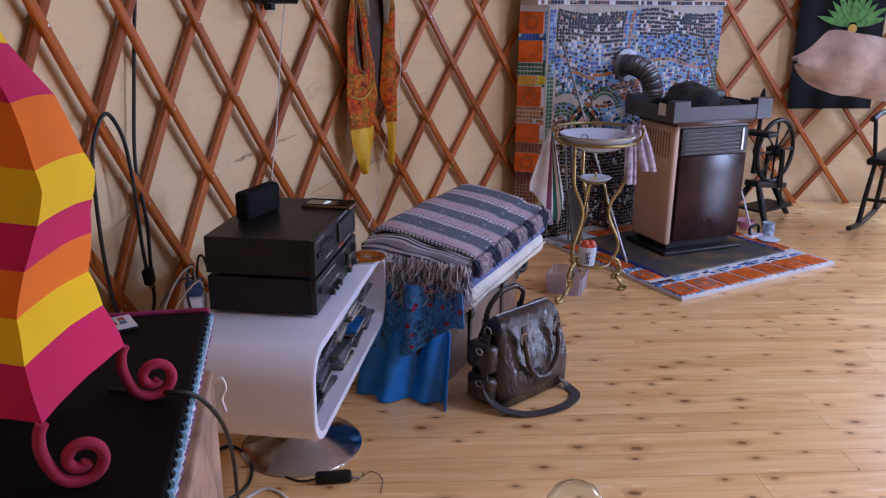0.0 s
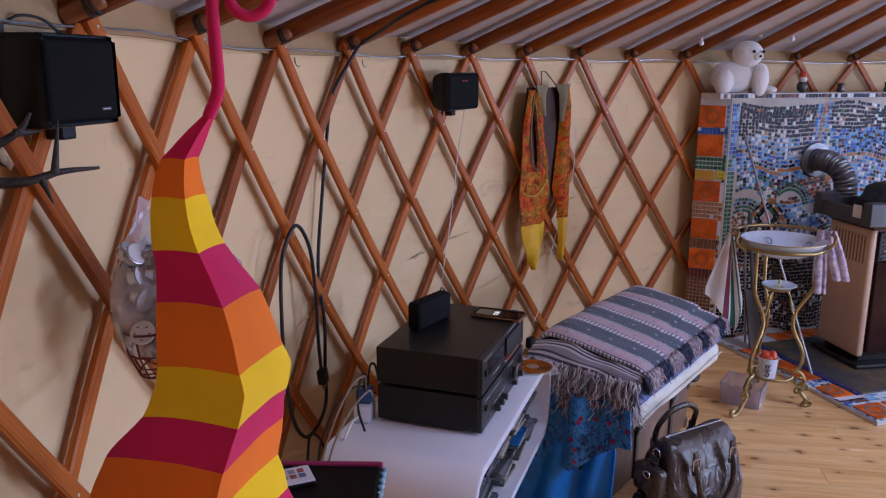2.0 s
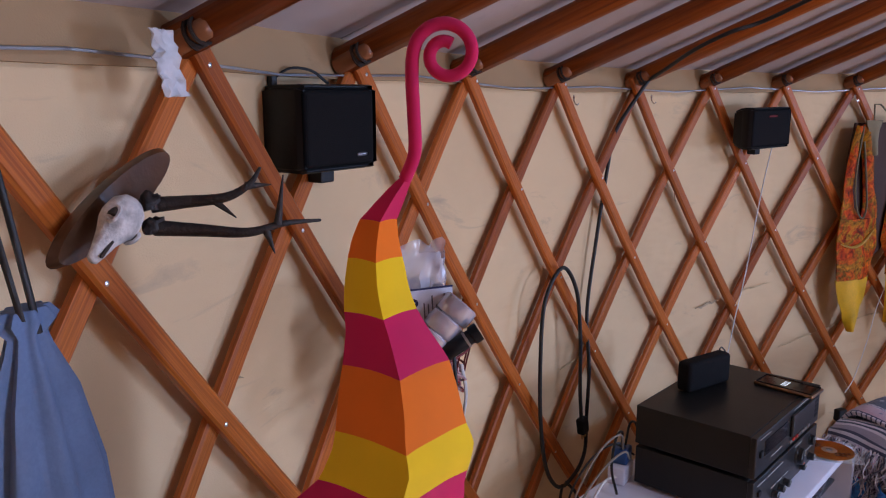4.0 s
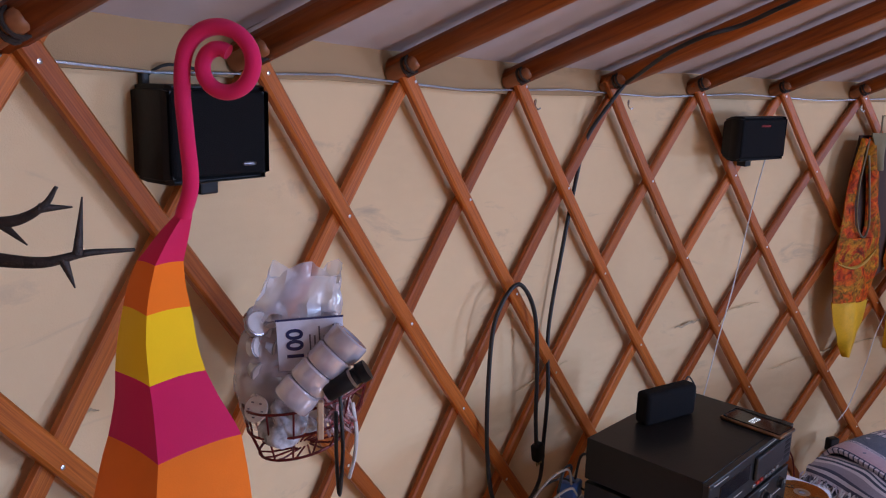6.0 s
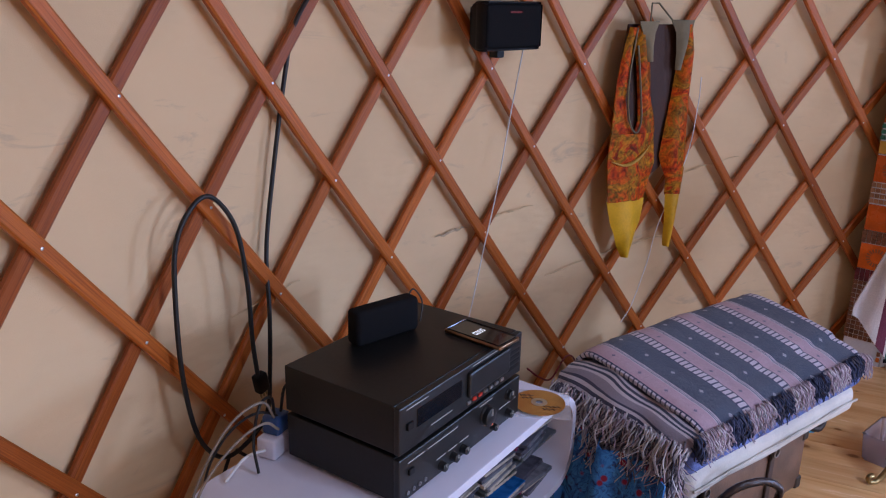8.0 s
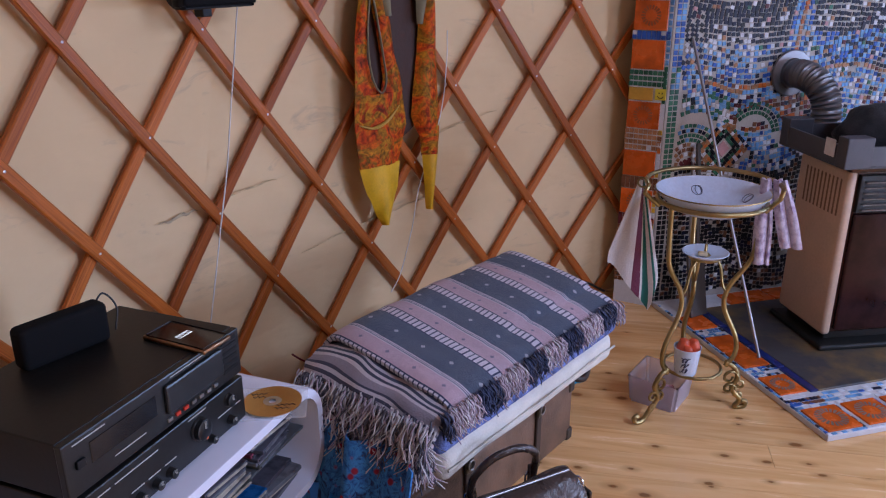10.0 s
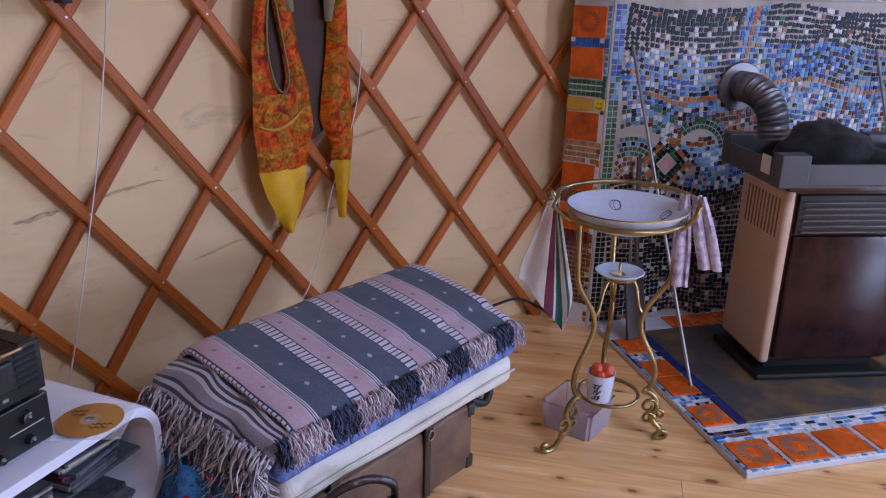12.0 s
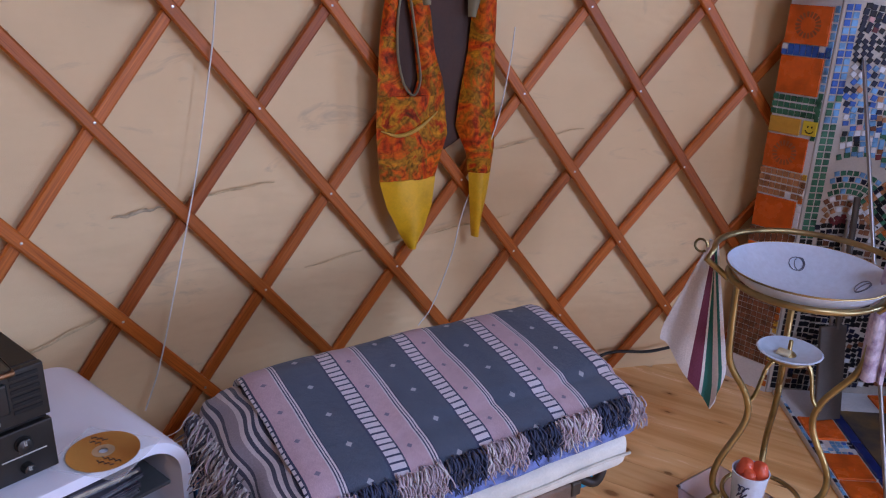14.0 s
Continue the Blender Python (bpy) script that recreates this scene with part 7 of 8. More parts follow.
part("pocket_welt", tubed(smooth_path([wall(5.81, 0.900, 0.040), wall(5.93, 0.888, 0.056), wall(6.08, 0.905, 0.058), wall(6.24, 0.945, 0.048)], 5), 0.0042, 6, lambda t: 0.35 + 1.1 * math.sin(math.pi * t)), plain("gold_cord", (0.62, 0.36, 0.06), 0.6), vest, "gold welt of the pocket", smooth=60)
hung("right_panel", right, PAISLEY, "orange paisley front panel", 0.028, 3.0, bulge=0.026)
hung("hem_point", [(0.764, 5.81, 6.24), (0.68, 5.88, 6.22), (0.62, 5.96, 6.17), (0.585, 6.02, 6.12), (0.560, 6.06, 6.08)], YELLOW_CL, "yellow pointed hem", 0.032, 4.0)
hung("hem_point", [(0.764, 6.54, 6.70), (0.68, 6.56, 6.67), (0.62, 6.58, 6.645), (0.570, 6.60, 6.62)], YELLOW_CL, "yellow pointed hem", 0.030, 5.0)
hung("collar", [(1.345, 5.97, 6.20), (1.31, 6.03, 6.16), (1.27, 6.08, 6.15), (1.22, 6.12, 6.15)], OLIVE, "olive collar edge", 0.045, 6.0, bulge=0.008)
hung("collar", [(1.350, 6.36, 6.62), (1.31, 6.43, 6.60), (1.25, 6.46, 6.54), (1.19, 6.47, 6.50)], OLIVE, "olive collar edge", 0.045, 7.0, bulge=0.008)
part("hanging_loop", tubed([wall(6.15, 1.34, 0.03), wall(6.2, 1.40, 0.012), wall(6.28, 1.40, 0.012), wall(6.42, 1.345, 0.03)], 0.003, 6), OLIVE, vest)

# wire basket with packets
CF = pose(-3.456, -0.660, 1.075, 0, 0, 52.5)       # y back towards the wall
BK = CF @ pose(0.018, -0.040, -0.045, 0, -12, 0)
basket = thing("wire_basket", BK, "small red wire basket hung on the lattice full of oddments", "basket")
RED_WIRE = plain("red_wire", (0.16, 0.018, 0.018), 0.4, 0.3, var=0.2)
HOOPS = ((0.092, 0.0, 0.0), (0.084, -0.038, -0.010), (0.062, -0.078, -0.024))


def oval(k, n, hoop, drop=0.0):
    a, (r, z, sx) = 2 * math.pi * k / n, hoop
    return Vector((sx + r * math.cos(a), r * 0.86 * math.sin(a), z - drop))


for hoop in HOOPS:
    part("hoop", tubed([oval(k, 32, hoop) for k in range(33)], 0.0019, 6), RED_WIRE, basket, smooth=60)
for k in range(14):
    part("upright", tubed([oval(k, 14, h) for h in HOOPS] + [oval(k, 14, (0.045, -0.084, -0.024)), oval(k + 1, 14, (0.012, -0.084, -0.024))], 0.0016, 5), RED_WIRE, basket)
for x, zz in ((-0.06, 0.0), (0.045, 0.0)):
    part("hook_arm", tubed([(x, 0.055, zz), (x, 0.085, 0.03), (x + 0.01, 0.13 + 0.9 * (x + 0.06), 0.045), (x + 0.01, 0.135 + 0.9 * (x + 0.06), 0.02)], 0.002, 6), RED_WIRE, basket)
FILM = bpy.data.materials.new("clear_film")
FILM.use_nodes = True
fb = FILM.node_tree.nodes["Principled BSDF"]
fb.inputs["Base Color"].default_value, fb.inputs["Roughness"].default_value = (0.80, 0.80, 0.88, 1), 0.16
fb.inputs["Alpha"].default_value, fb.inputs["Specular IOR Level"].default_value = 0.42, 0.9
PK = CF @ pose(0, -0.030, 0)
packet = thing("candle_packet", PK, "clear plastic packet of small tin-cased candles with a printed label", "packet")
# crumpled pillow bag, flat along its top seam
bm = bmesh.new()
rings = []
for j in range(23):
    t = j / 22
    z = -0.105 + 0.236 * t
    lo = -0.066 - 0.018 * math.sin(math.pi * min(1, t * 1.5)) + 0.034 * max(0, t - 0.6) / 0.4
    hi = 0.020 + 0.048 * min(1, t * 3)
    dp = 0.052 * math.sin(math.pi * min(0.97, 0.10 + 0.90 * t)) ** 0.75
    ring = []
    for k in range(36):
        a = 2 * math.pi * k / 36
        p = Vector(((lo + hi) / 2 + (hi - lo) / 2 * math.cos(a), dp * math.sin(a), z + (0.012 * math.sin(3 * a) if j == 22 else 0)))
        p.y += noise.noise(Vector((k * 0.55, j * 0.6, 1))) * 0.012 + noise.noise(Vector((k * 1.3, j * 1.5, 5))) * 0.005
        p.x += noise.noise(Vector((k * 0.5, j * 0.7, 8))) * 0.006
        ring.append(bm.verts.new(p))
    rings.append(ring)
for a, b in zip(rings, rings[1:]):
    for k in range(36):
        bm.faces.new((a[k], a[(k + 1) % 36], b[(k + 1) % 36], b[k]))
part("film_bag", bm, FILM, packet, "crinkled clear film", smooth=50).visible_shadow = False
TIN = plain("aluminium_tin", (0.60, 0.60, 0.66), 0.28, 1.0, var=0.12)
WAX = plain("white_wax", (0.78, 0.76, 0.78), 0.5, var=0.06)
rng = random.Random(17)
for r in range(5):
    for k in range(4):
        for d in range(2):
            mm = pose(-0.052 + k * 0.032 + rng.uniform(-0.006, 0.006), -0.026 + 0.032 * d + rng.uniform(-0.006, 0.006), -0.075 + r * 0.034 + rng.uniform(-0.006, 0.006), 90 + rng.uniform(-70, 40), rng.uniform(-45, 45), rng.uniform(0, 90))
            if k == 3 and r == 0:
                continue
            tl = part("candle_tin", lathed([(0.0150, -0.007), (0.0165, -0.006), (0.0170, 0.006), (0.0178, 0.0075), (0.0165, 0.0078)], 16, mm), TIN, packet, "small aluminium candle tin", smooth=40)
            part("wax", lathed([(0.016, 0.0082), (0.016, 0.0092)], 16, mm), WAX, tl)
LID = pose(-0.052, -0.046, -0.058, 62, 0, -34)
lid = part("paper_lid", lathed([(0.0, -0.002), (0.018, -0.002), (0.019, 0.0), (0.018, 0.002), (0.0, 0.002)], 24, LID, False), plain("white_card", (0.82, 0.80, 0.80), 0.6, var=0.04), packet, "round white lid with small printed marks")
bm = bmesh.new()
for x, y, w in ((-0.007, 0.008, 0.004), (0.006, 0.008, 0.004), (-0.011, -0.002, 0.003), (0.011, -0.002, 0.003), (0.0, -0.012, 0.004)):
    add_box(bm, (x - w / 2, y - 0.001, 0.0018), (x + w / 2, y + 0.001, 0.0028), LID)
INK = plain("grey_ink", (0.15, 0.15, 0.2), 0.5, var=0, bumps=0)
part("printed_marks", bm, INK, lid)
LBL = pose(0.023, -0.056, 0.038, 0, -3, 0)
lab = part("paper_label", boxed((-0.045, -0.001, -0.036), (0.045, 0.001, 0.036), LBL, 0.0), plain("label_paper", (0.74, 0.76, 0.86), 0.6, var=0.05), packet, "white label printed with the number 100")
part("label_edge", boxed((-0.046, -0.0012, 0.035), (0.046, 0.0012, 0.0375), LBL, 0.0), plain("navy_ink", (0.02, 0.025, 0.10), 0.5, var=0, bumps=0), lab)
txt = bpy.data.curves.new("label_number", "FONT")
txt.body, txt.size, txt.align_x, txt.extrude, txt.offset = "100", 0.031, "CENTER", 0.0004, 0.0008
tob = new("number", txt)
deps = bpy.context.evaluated_depsgraph_get()
me = bpy.data.meshes.new_from_object(tob.evaluated_get(deps))
bpy.data.objects.remove(tob)
me.materials.clear()
num = new("printed_number", me)
me.materials.append(plain("navy_ink", (0.02, 0.025, 0.10), 0.5, var=0, bumps=0))
num.parent = lab
num.matrix_basis = LBL @ pose(-0.011, -0.0015, 0.0, 90, 0, 0) @ pose(0, 0, 0, 0, 0, 90)
bm = bmesh.new()
for k in range(6):
    add_box(bm, (-0.002 + k * 0.0065, -0.0017, -0.030), (0.0002 + k * 0.0065, -0.0009, -0.030 + rng.uniform(0.03, 0.058)), LBL)
part("small_print", bm, INK, lab)
tape = thing("tape_rolls", CF @ pose(0.036, -0.110, 0.010, 0, 44, 6), "rolls of shiny clear packing tape in the basket", "tape")
TAPE = plain("clear_tape", (0.74, 0.72, 0.80), 0.13, 0.45, var=0.18, fine=60)
for k in range(4):
    z = -0.062 + k * 0.031
    part("roll", lathed([(0.018, z), (0.026, z), (0.0285, z + 0.003), (0.029, z + 0.015), (0.0285, z + 0.027), (0.026, z + 0.0295), (0.018, z + 0.0295), (0.018, z)], 28, None, False), TAPE, tape, smooth=40)
torch = thing("pocket_torch", CF @ pose(0.068, -0.135, 0.000, 0, 58, -6) @ Matrix.Scale(0.76, 4), "short black pocket torch lying in the basket", "torch")
part("torch_body", lathed([(0.0, -0.042), (0.014, -0.042), (0.017, -0.038), (0.017, 0.006), (0.015, 0.010), (0.015, 0.022), (0.019, 0.026), (0.019, 0.042), (0.0, 0.042)], 20), BLACK, torch, smooth=40)
part("torch_band", lathed([(0.0175, 0.009), (0.0175, 0.014), (0.015, 0.014), (0.015, 0.009)], 20, None, False), STEEL, torch)
for nm, pts, mt, lb in (("black_strap", [(0.060, -0.118, -0.02), (0.062, -0.124, -0.06), (0.064, -0.122, -0.11), (0.060, -0.118, -0.175), (0.056, -0.115, -0.12), (0.055, -0.118, -0.05)], CABLE, "black wrist strap hanging from the basket"), ("white_ribbon", [(0.080, -0.090, -0.05), (0.085, -0.100, -0.09), (0.083, -0.095, -0.13), (0.076, -0.09, -0.165)], WHITE_CORD, "white ribbon hanging from the basket")):
    o = tagged(part(nm, tubed(smooth_path(pts, 6), 0.0028, 6), mt, None, smooth=60), lb, "strap")
    o.matrix_world = CF
pgm = tagged(part("clothes_peg", boxed((0.029, -0.130, -0.085), (0.038, -0.120, -0.030), None, 0.002), plain("peg_wood", (0.62, 0.42, 0.26), 0.6), None), "small wooden clothes peg clipped on the basket", "peg")
pgm.matrix_world = CF
bm = bmesh.new()
add_tube(bm, smooth_path([(0.060 + rng.uniform(-0.022, 0.026), -0.070 + rng.uniform(-0.035, 0.03), -0.068 + rng.uniform(-0.028, 0.035)) for k in range(70)], 4), 0.0022, 5)
twine = tagged(part("tangled_twine", bm, plain("red_white_twine", (0.62, 0.46, 0.46), 0.8, var=0.5, scale=90, fine=200, col2=(0.35, 0.02, 0.02)), None, smooth=60), "tangle of red and white twine in the basket", "twine")
twine.matrix_world = CF
sack = tagged(part("film_scrap", lump((0.034, 0.036, 0.034), 40, 0.5), plain("milky_film", (0.66, 0.66, 0.70), 0.25, var=0.3, scale=60), None, smooth=60), "crumpled milky plastic film in the basket", "plastic film")
sack.matrix_world = CF @ pose(-0.010, -0.070, -0.085)

# roe skull with antlers on a board
SK = wall_frame(-1.42, 1.315, 0.02)
skull = thing("roe_skull", SK, "small roe skull with dark antlers on an oval wooden board", "skull trophy")
bm = bmesh.new()
add_lathe(bm, [(0.0, -0.008), (0.050, -0.008), (0.056, -0.002), (0.052, 0.008), (0.0, 0.010)], 32, None, False)
for v in bm.verts:
    v.co = pose(0, 0, 0, 90) @ Vector((v.co.x * 0.46, v.co.y * 1.85, v.co.z))
BOARD_M = pose(-0.028, 0.004, 0.014, 0, 62, 0)
for v in bm.verts:
    v.co = BOARD_M @ v.co
part("oval_board", bm, plain("varnished_board", (0.12, 0.050, 0.02), 0.35, var=0.3, scale=16), skull, smooth=50)
BONE = plain("old_bone", (0.74, 0.69, 0.64), 0.6, var=0.22, scale=60, bumps=0.6, fine=120)
SKM = pose(-0.058, -0.032, 0.004, 0, 52, 0) @ Matrix.Scale(0.84, 4)       # the muzzle points down along the board
bm = bmesh.new()
rings = []
for d, w, h in ((-0.030, 0.004, 0.004), (-0.027, 0.016, 0.013), (-0.016, 0.024, 0.021), (0.0, 0.027, 0.023), (0.013, 0.025, 0.020), (0.022, 0.019, 0.016), (0.034, 0.014, 0.012), (0.050, 0.011, 0.009), (0.064, 0.008, 0.006), (0.067, 0.003, 0.003)):
    rings.append([bm.verts.new(SKM @ Vector((w * math.cos(2 * math.pi * k / 18), h * math.sin(2 * math.pi * k / 18) + wobble((d * 60, k, 2), 0.7, 0.002), -d))) for k in range(18)])
for a, b in zip(rings, rings[1:]):
    for k in range(18):
        bm.faces.new((a[k], a[(k + 1) % 18], b[(k + 1) % 18], b[k]))
bm.faces.new(rings[0]), bm.faces.new(rings[-1])
cap = part("skull_cap", bm, BONE, skull, "weathered white bone", smooth=60)
# Solid dark pieces paint the shade inside the eye sockets and the nose.
for sx in (-1, 1):
    part("eye_socket", tubed([SKM @ Vector((sx * (0.0215 + 0.0045 * math.cos(q * 0.5236) * 0.4), -0.010 + 0.008 * math.sin(q * 0.5236), -0.010 + 0.010 * math.cos(q * 0.5236))) for q in range(13)], 0.0022, 6), BONE, cap, smooth=60)
    part("orbit", lump((0.004, 0.0075, 0.009), 5 + sx, 0.2, 8), plain("orbit_shadow", (0.06, 0.045, 0.035), 0.9), cap, "dark lump painting the shade of the eye socket", smooth=60).matrix_basis = SKM @ Matrix.Translation((sx * 0.0225, -0.010, -0.010))
part("muzzle_slit", boxed((-0.002, -0.0125, -0.060), (0.002, -0.008, -0.034), SKM, 0.001, 1), plain("orbit_shadow", (0.06, 0.045, 0.035), 0.9), cap, "dark strip painting the shade of the nasal opening")


def closer(p):
    return (-0.008 + (p[0] - 0.03) * 0.42, p[1] * 0.77 + 0.01, p[2])


ANT = plain("dark_antler", (0.035, 0.026, 0.022), 0.6, var=0.3, scale=60, fine=150, bumps=0.7)
for dz, main, tines in [(dz, [closer(p) for p in mn], [[closer(p) for p in t] for t in tn]) for dz, mn, tn in ((0.012, [(0.03, -0.05, 0.012), (0.075, -0.085, 0.014), (0.125, -0.135, 0.018), (0.155, -0.165, 0.032), (0.172, -0.178, 0.050)], [[(0.110, -0.12, 0.016), (0.130, -0.15, -0.004)], [(0.150, -0.16, 0.030), (0.200, -0.185, 0.030)]]), (-0.008, [(0.025, -0.055, -0.012), (0.08, -0.11, -0.016), (0.14, -0.165, -0.020), (0.195, -0.205, -0.012), (0.275, -0.240, -0.012)], [[(0.165, -0.185, -0.018), (0.175, -0.195, -0.045)], [(0.180, -0.20, -0.012), (0.185, -0.21, 0.042)]]))]:
    an = part("antler", tubed(smooth_path(main, 6), 0.0085, 9, lambda t: 1.05 - 0.85 * t), ANT, skull, "dark knobbly antler", smooth=60)
    for tn in tines:
        part("tine", tubed([Vector(tn[0]), Vector(tn[0]).lerp(Vector(tn[1]), 0.5), Vector(tn[1])], 0.0048, 8, lambda t: 1.0 - 0.85 * t), ANT, an, smooth=60)
    part("burr", lump((0.013, 0.012, 0.013), dz * 100 + 3, 0.5, 8), ANT, an, smooth=60).matrix_basis = Matrix.Translation(main[0])

# blue drawstring bag
DB = wall_frame(-1.93, 0.0, 0.055)
bag = thing("drawstring_bag", DB, "blue cotton drawstring bag hung by a black cord", "bag")
bm = bmesh.new()
rings = []
for z, r in ((1.262, 0.022), (1.252, 0.030), (1.238, 0.018), (1.225, 0.022), (1.18, 0.042), (1.10, 0.062), (1.0, 0.075), (0.90, 0.085), (0.82, 0.085), (0.80, 0.06)):
    ring = []
    for k in range(48):
        a = 2 * math.pi * k / 48
        pleat = 1 + 0.16 * math.sin(9 * a + 4 * z) * min(1, (z - 0.78) * 3)
        ring.append(bm.verts.new((r * pleat * math.cos(a), r * 0.62 * pleat * math.sin(a), z)))
    rings.append(ring)
for a, b in zip(rings, rings[1:]):
    for k in range(48):
        bm.faces.new((a[k], b[k], b[(k + 1) % 48], a[(k + 1) % 48]))
bm.faces.new(rings[0]), bm.faces.new(rings[-1])
part("bag_body", bm, plain("dusty_blue_cotton", (0.16, 0.24, 0.40), 0.85, var=0.15, fine=240), bag, smooth=60)
part("drawcord", tubed(smooth_path([(-0.012, -0.01, 1.25), (-0.035, -0.01, 1.36), (-0.055, -0.01, 1.47), (-0.03, -0.005, 1.44), (-0.012, -0.01, 1.33), (0.002, -0.012, 1.24)], 6), 0.0032, 6), CABLE, bag, "black drawcord", smooth=60)
scrap = tagged(cloth("plastic_scrap", [[wall(-1.36 + 0.011 * k + 0.004 * j, 1.512 - 0.0060 * j, 0.035 + noise.noise(Vector((k * 0.7, j * 0.7, 3))) * 0.012) for k in range(10)] for j in range(13)], plain("white_plastic_scrap", (0.66, 0.65, 0.66), 0.4, var=0.15, scale=30), 0.002), "crumpled white plastic scrap tucked at a pole end", "plastic scrap")

# cup hooks and light string
for k, s in enumerate((2.05, 3.05, 5.9, 7.1, 10.0, 11.0)):
    o = tagged(part("cup_hook", tubed([wall(s + 0.02 * math.cos(q), 1.425 + 0.011 * math.sin(q), 0.012 + 0.003 * q) for q in [0.5 * n for n in range(12)]], 0.0016, 6), CHROME, None, smooth=60), "small metal ring hook below the roof poles", "hook", "ring hooks")
lights = thing("light_string", Matrix(), "string of small white bulbs hung along the roof poles", "light string")
bulbs = ((8.76, 1.535), (9.34, 1.612), (9.86, 1.580), (10.45, 1.565), (11.02, 1.596), (11.7, 1.60), (12.4, 1.585), (13.1, 1.60))
part("lead", tubed(smooth_path([wall(s, z + 0.022, 0.15) for s, z in bulbs], 6), 0.0014, 5), WHITE_CORD, lights)
for s, z in bulbs:
    bl = part("bulb", lathed([(0.0, -0.014), (0.009, -0.010), (0.012, 0.0), (0.009, 0.009), (0.005, 0.013)], 14, Matrix.Translation(wall(s, z, 0.15))), plain("opal_bulb", (0.8, 0.8, 0.8), 0.25, var=0, bumps=0), lights, smooth=60)
    part("bulb_cap", lathed([(0.005, 0.012), (0.0055, 0.024), (0.002, 0.026)], 10, Matrix.Translation(wall(s, z, 0.15))), WHITE_GLOSS, bl)

# ---- far side: spinning wheel, rocking chair, hanging, small pots ----
BLK_WOOD = plain("black_stained_wood", (0.012, 0.011, 0.010), 0.42, var=0.2, spec=0.3)
SW = pose(-0.95, 3.15, 0, 0, 0, 40)
wheel = thing("spinning_wheel", SW, "black-stained wooden spinning wheel standing on three legs", "spinning wheel")
RIM = Matrix.Translation((0.05, 0, 0.42)) @ pose(0, 0, 0, 90)
part("rim", tubed(ring_pts(0.19, 0.0, 40, RIM), 0.014, 8), BLK_WOOD, wheel, smooth=60)
part("hub", lathed([(0.03, -0.04), (0.04, -0.01), (0.04, 0.01), (0.03, 0.04)], 16, RIM), BLK_WOOD, wheel, smooth=40)
for k in range(8):
    a = math.pi * k / 4
    part("spoke", tubed([RIM @ Vector((0.03 * math.cos(a), 0.03 * math.sin(a), 0)), RIM @ Vector((0.11 * math.cos(a), 0.11 * math.sin(a), 0)), RIM @ Vector((0.185 * math.cos(a), 0.185 * math.sin(a), 0))], 0.009, 8, lambda t: 1 + 0.5 * math.sin(t * 9)), BLK_WOOD, wheel, smooth=60)
part("bench", boxed((-0.20, -0.05, 0.20), (0.12, 0.05, 0.235), pose(0, 0, 0, 0, 8, 0), 0.008), BLK_WOOD, wheel)
for a, b in (((-0.13, -0.03, 0.22), (-0.20, -0.15, 0.0)), ((-0.13, 0.03, 0.22), (-0.20, 0.15, 0.0)), ((0.08, 0.0, 0.20), (0.24, -0.02, 0.0))):
    part("leg", tubed([Vector(a), Vector(a).lerp(Vector(b), 0.5), Vector(b)], 0.018, 10, lambda t: 1 + 0.35 * math.sin(t * 15) - 0.3 * t), BLK_WOOD, wheel, smooth=60)
for sy in (-0.05, 0.05):
    part("upright", tubed([(0.05, sy, 0.20), (0.05, sy, 0.33), (0.05, sy, 0.44)], 0.013, 8), BLK_WOOD, wheel, smooth=60)
part("maiden_post", lathed([(0.02, 0.38), (0.014, 0.48), (0.024, 0.52), (0.014, 0.56), (0.012, 0.74), (0.026, 0.78), (0.012, 0.82), (0.018, 0.86), (0.004, 0.90)], 14, pose(-0.044, 0.07, -0.10)), BLK_WOOD, wheel, smooth=50)
part("flyer", boxed((-0.19, -0.09, 0.53), (-0.09, 0.09, 0.56), None, 0.010, 3), BLK_WOOD, wheel)
part("treadle", boxed((-0.16, -0.09, 0.07), (0.18, 0.09, 0.085), None, 0.004), BLK_WOOD, wheel)
part("footman", tubed([(0.05, -0.06, 0.42), (0.06, -0.07, 0.09)], 0.006, 6), BLK_WOOD, wheel)

RC = pose(-0.125, 3.000, 0, 0, 0, -125)
chair = thing("rocking_chair", RC, "black-stained wooden rocking chair with a spindle back", "rocking chair")
for sy in (-0.24, 0.24):
    part("rocker", tubed([Vector((x, sy, 0.016 + 0.16 * (x + 0.02) ** 2)) for x in [-0.48 + 0.96 * k / 20 for k in range(21)]], 0.016, 8), BLK_WOOD, chair, smooth=60)
    for x in (-0.2, 0.2):
        part("leg", tubed([(x * 1.15, sy, 0.03), (x * 1.05, sy * 0.95, 0.2), (x * 0.9, sy * 0.88, 0.40)], 0.016, 10, lambda t: 1 + 0.3 * math.sin(t * 12)), BLK_WOOD, chair, smooth=60)
    part("back_post", tubed(smooth_path([(-0.20, sy * 0.85, 0.40), (-0.27, sy * 0.9, 0.70), (-0.36, sy * 0.92, 1.05)], 5), 0.016, 8), BLK_WOOD, chair, smooth=60)
    part("armrest", tubed(smooth_path([(-0.27, sy * 0.92, 0.66), (0.0, sy * 1.05, 0.67), (0.24, sy * 1.05, 0.655)], 5), 0.017, 8), BLK_WOOD, chair, smooth=60)
    part("arm_post", tubed([(0.18, sy * 0.9, 0.40), (0.2, sy * 1.02, 0.66)], 0.012, 8), BLK_WOOD, chair, smooth=60)
part("seat", boxed((-0.25, -0.25, 0.39), (0.25, 0.25, 0.43), None, 0.014, 3), BLK_WOOD, chair, smooth=40)
for k in range(5):
    y = -0.14 + 0.07 * k
    part("spindle", tubed([(-0.21, y, 0.42), (-0.28, y, 0.72), (-0.36, y, 1.0)], 0.008, 8), BLK_WOOD, chair, smooth=60)
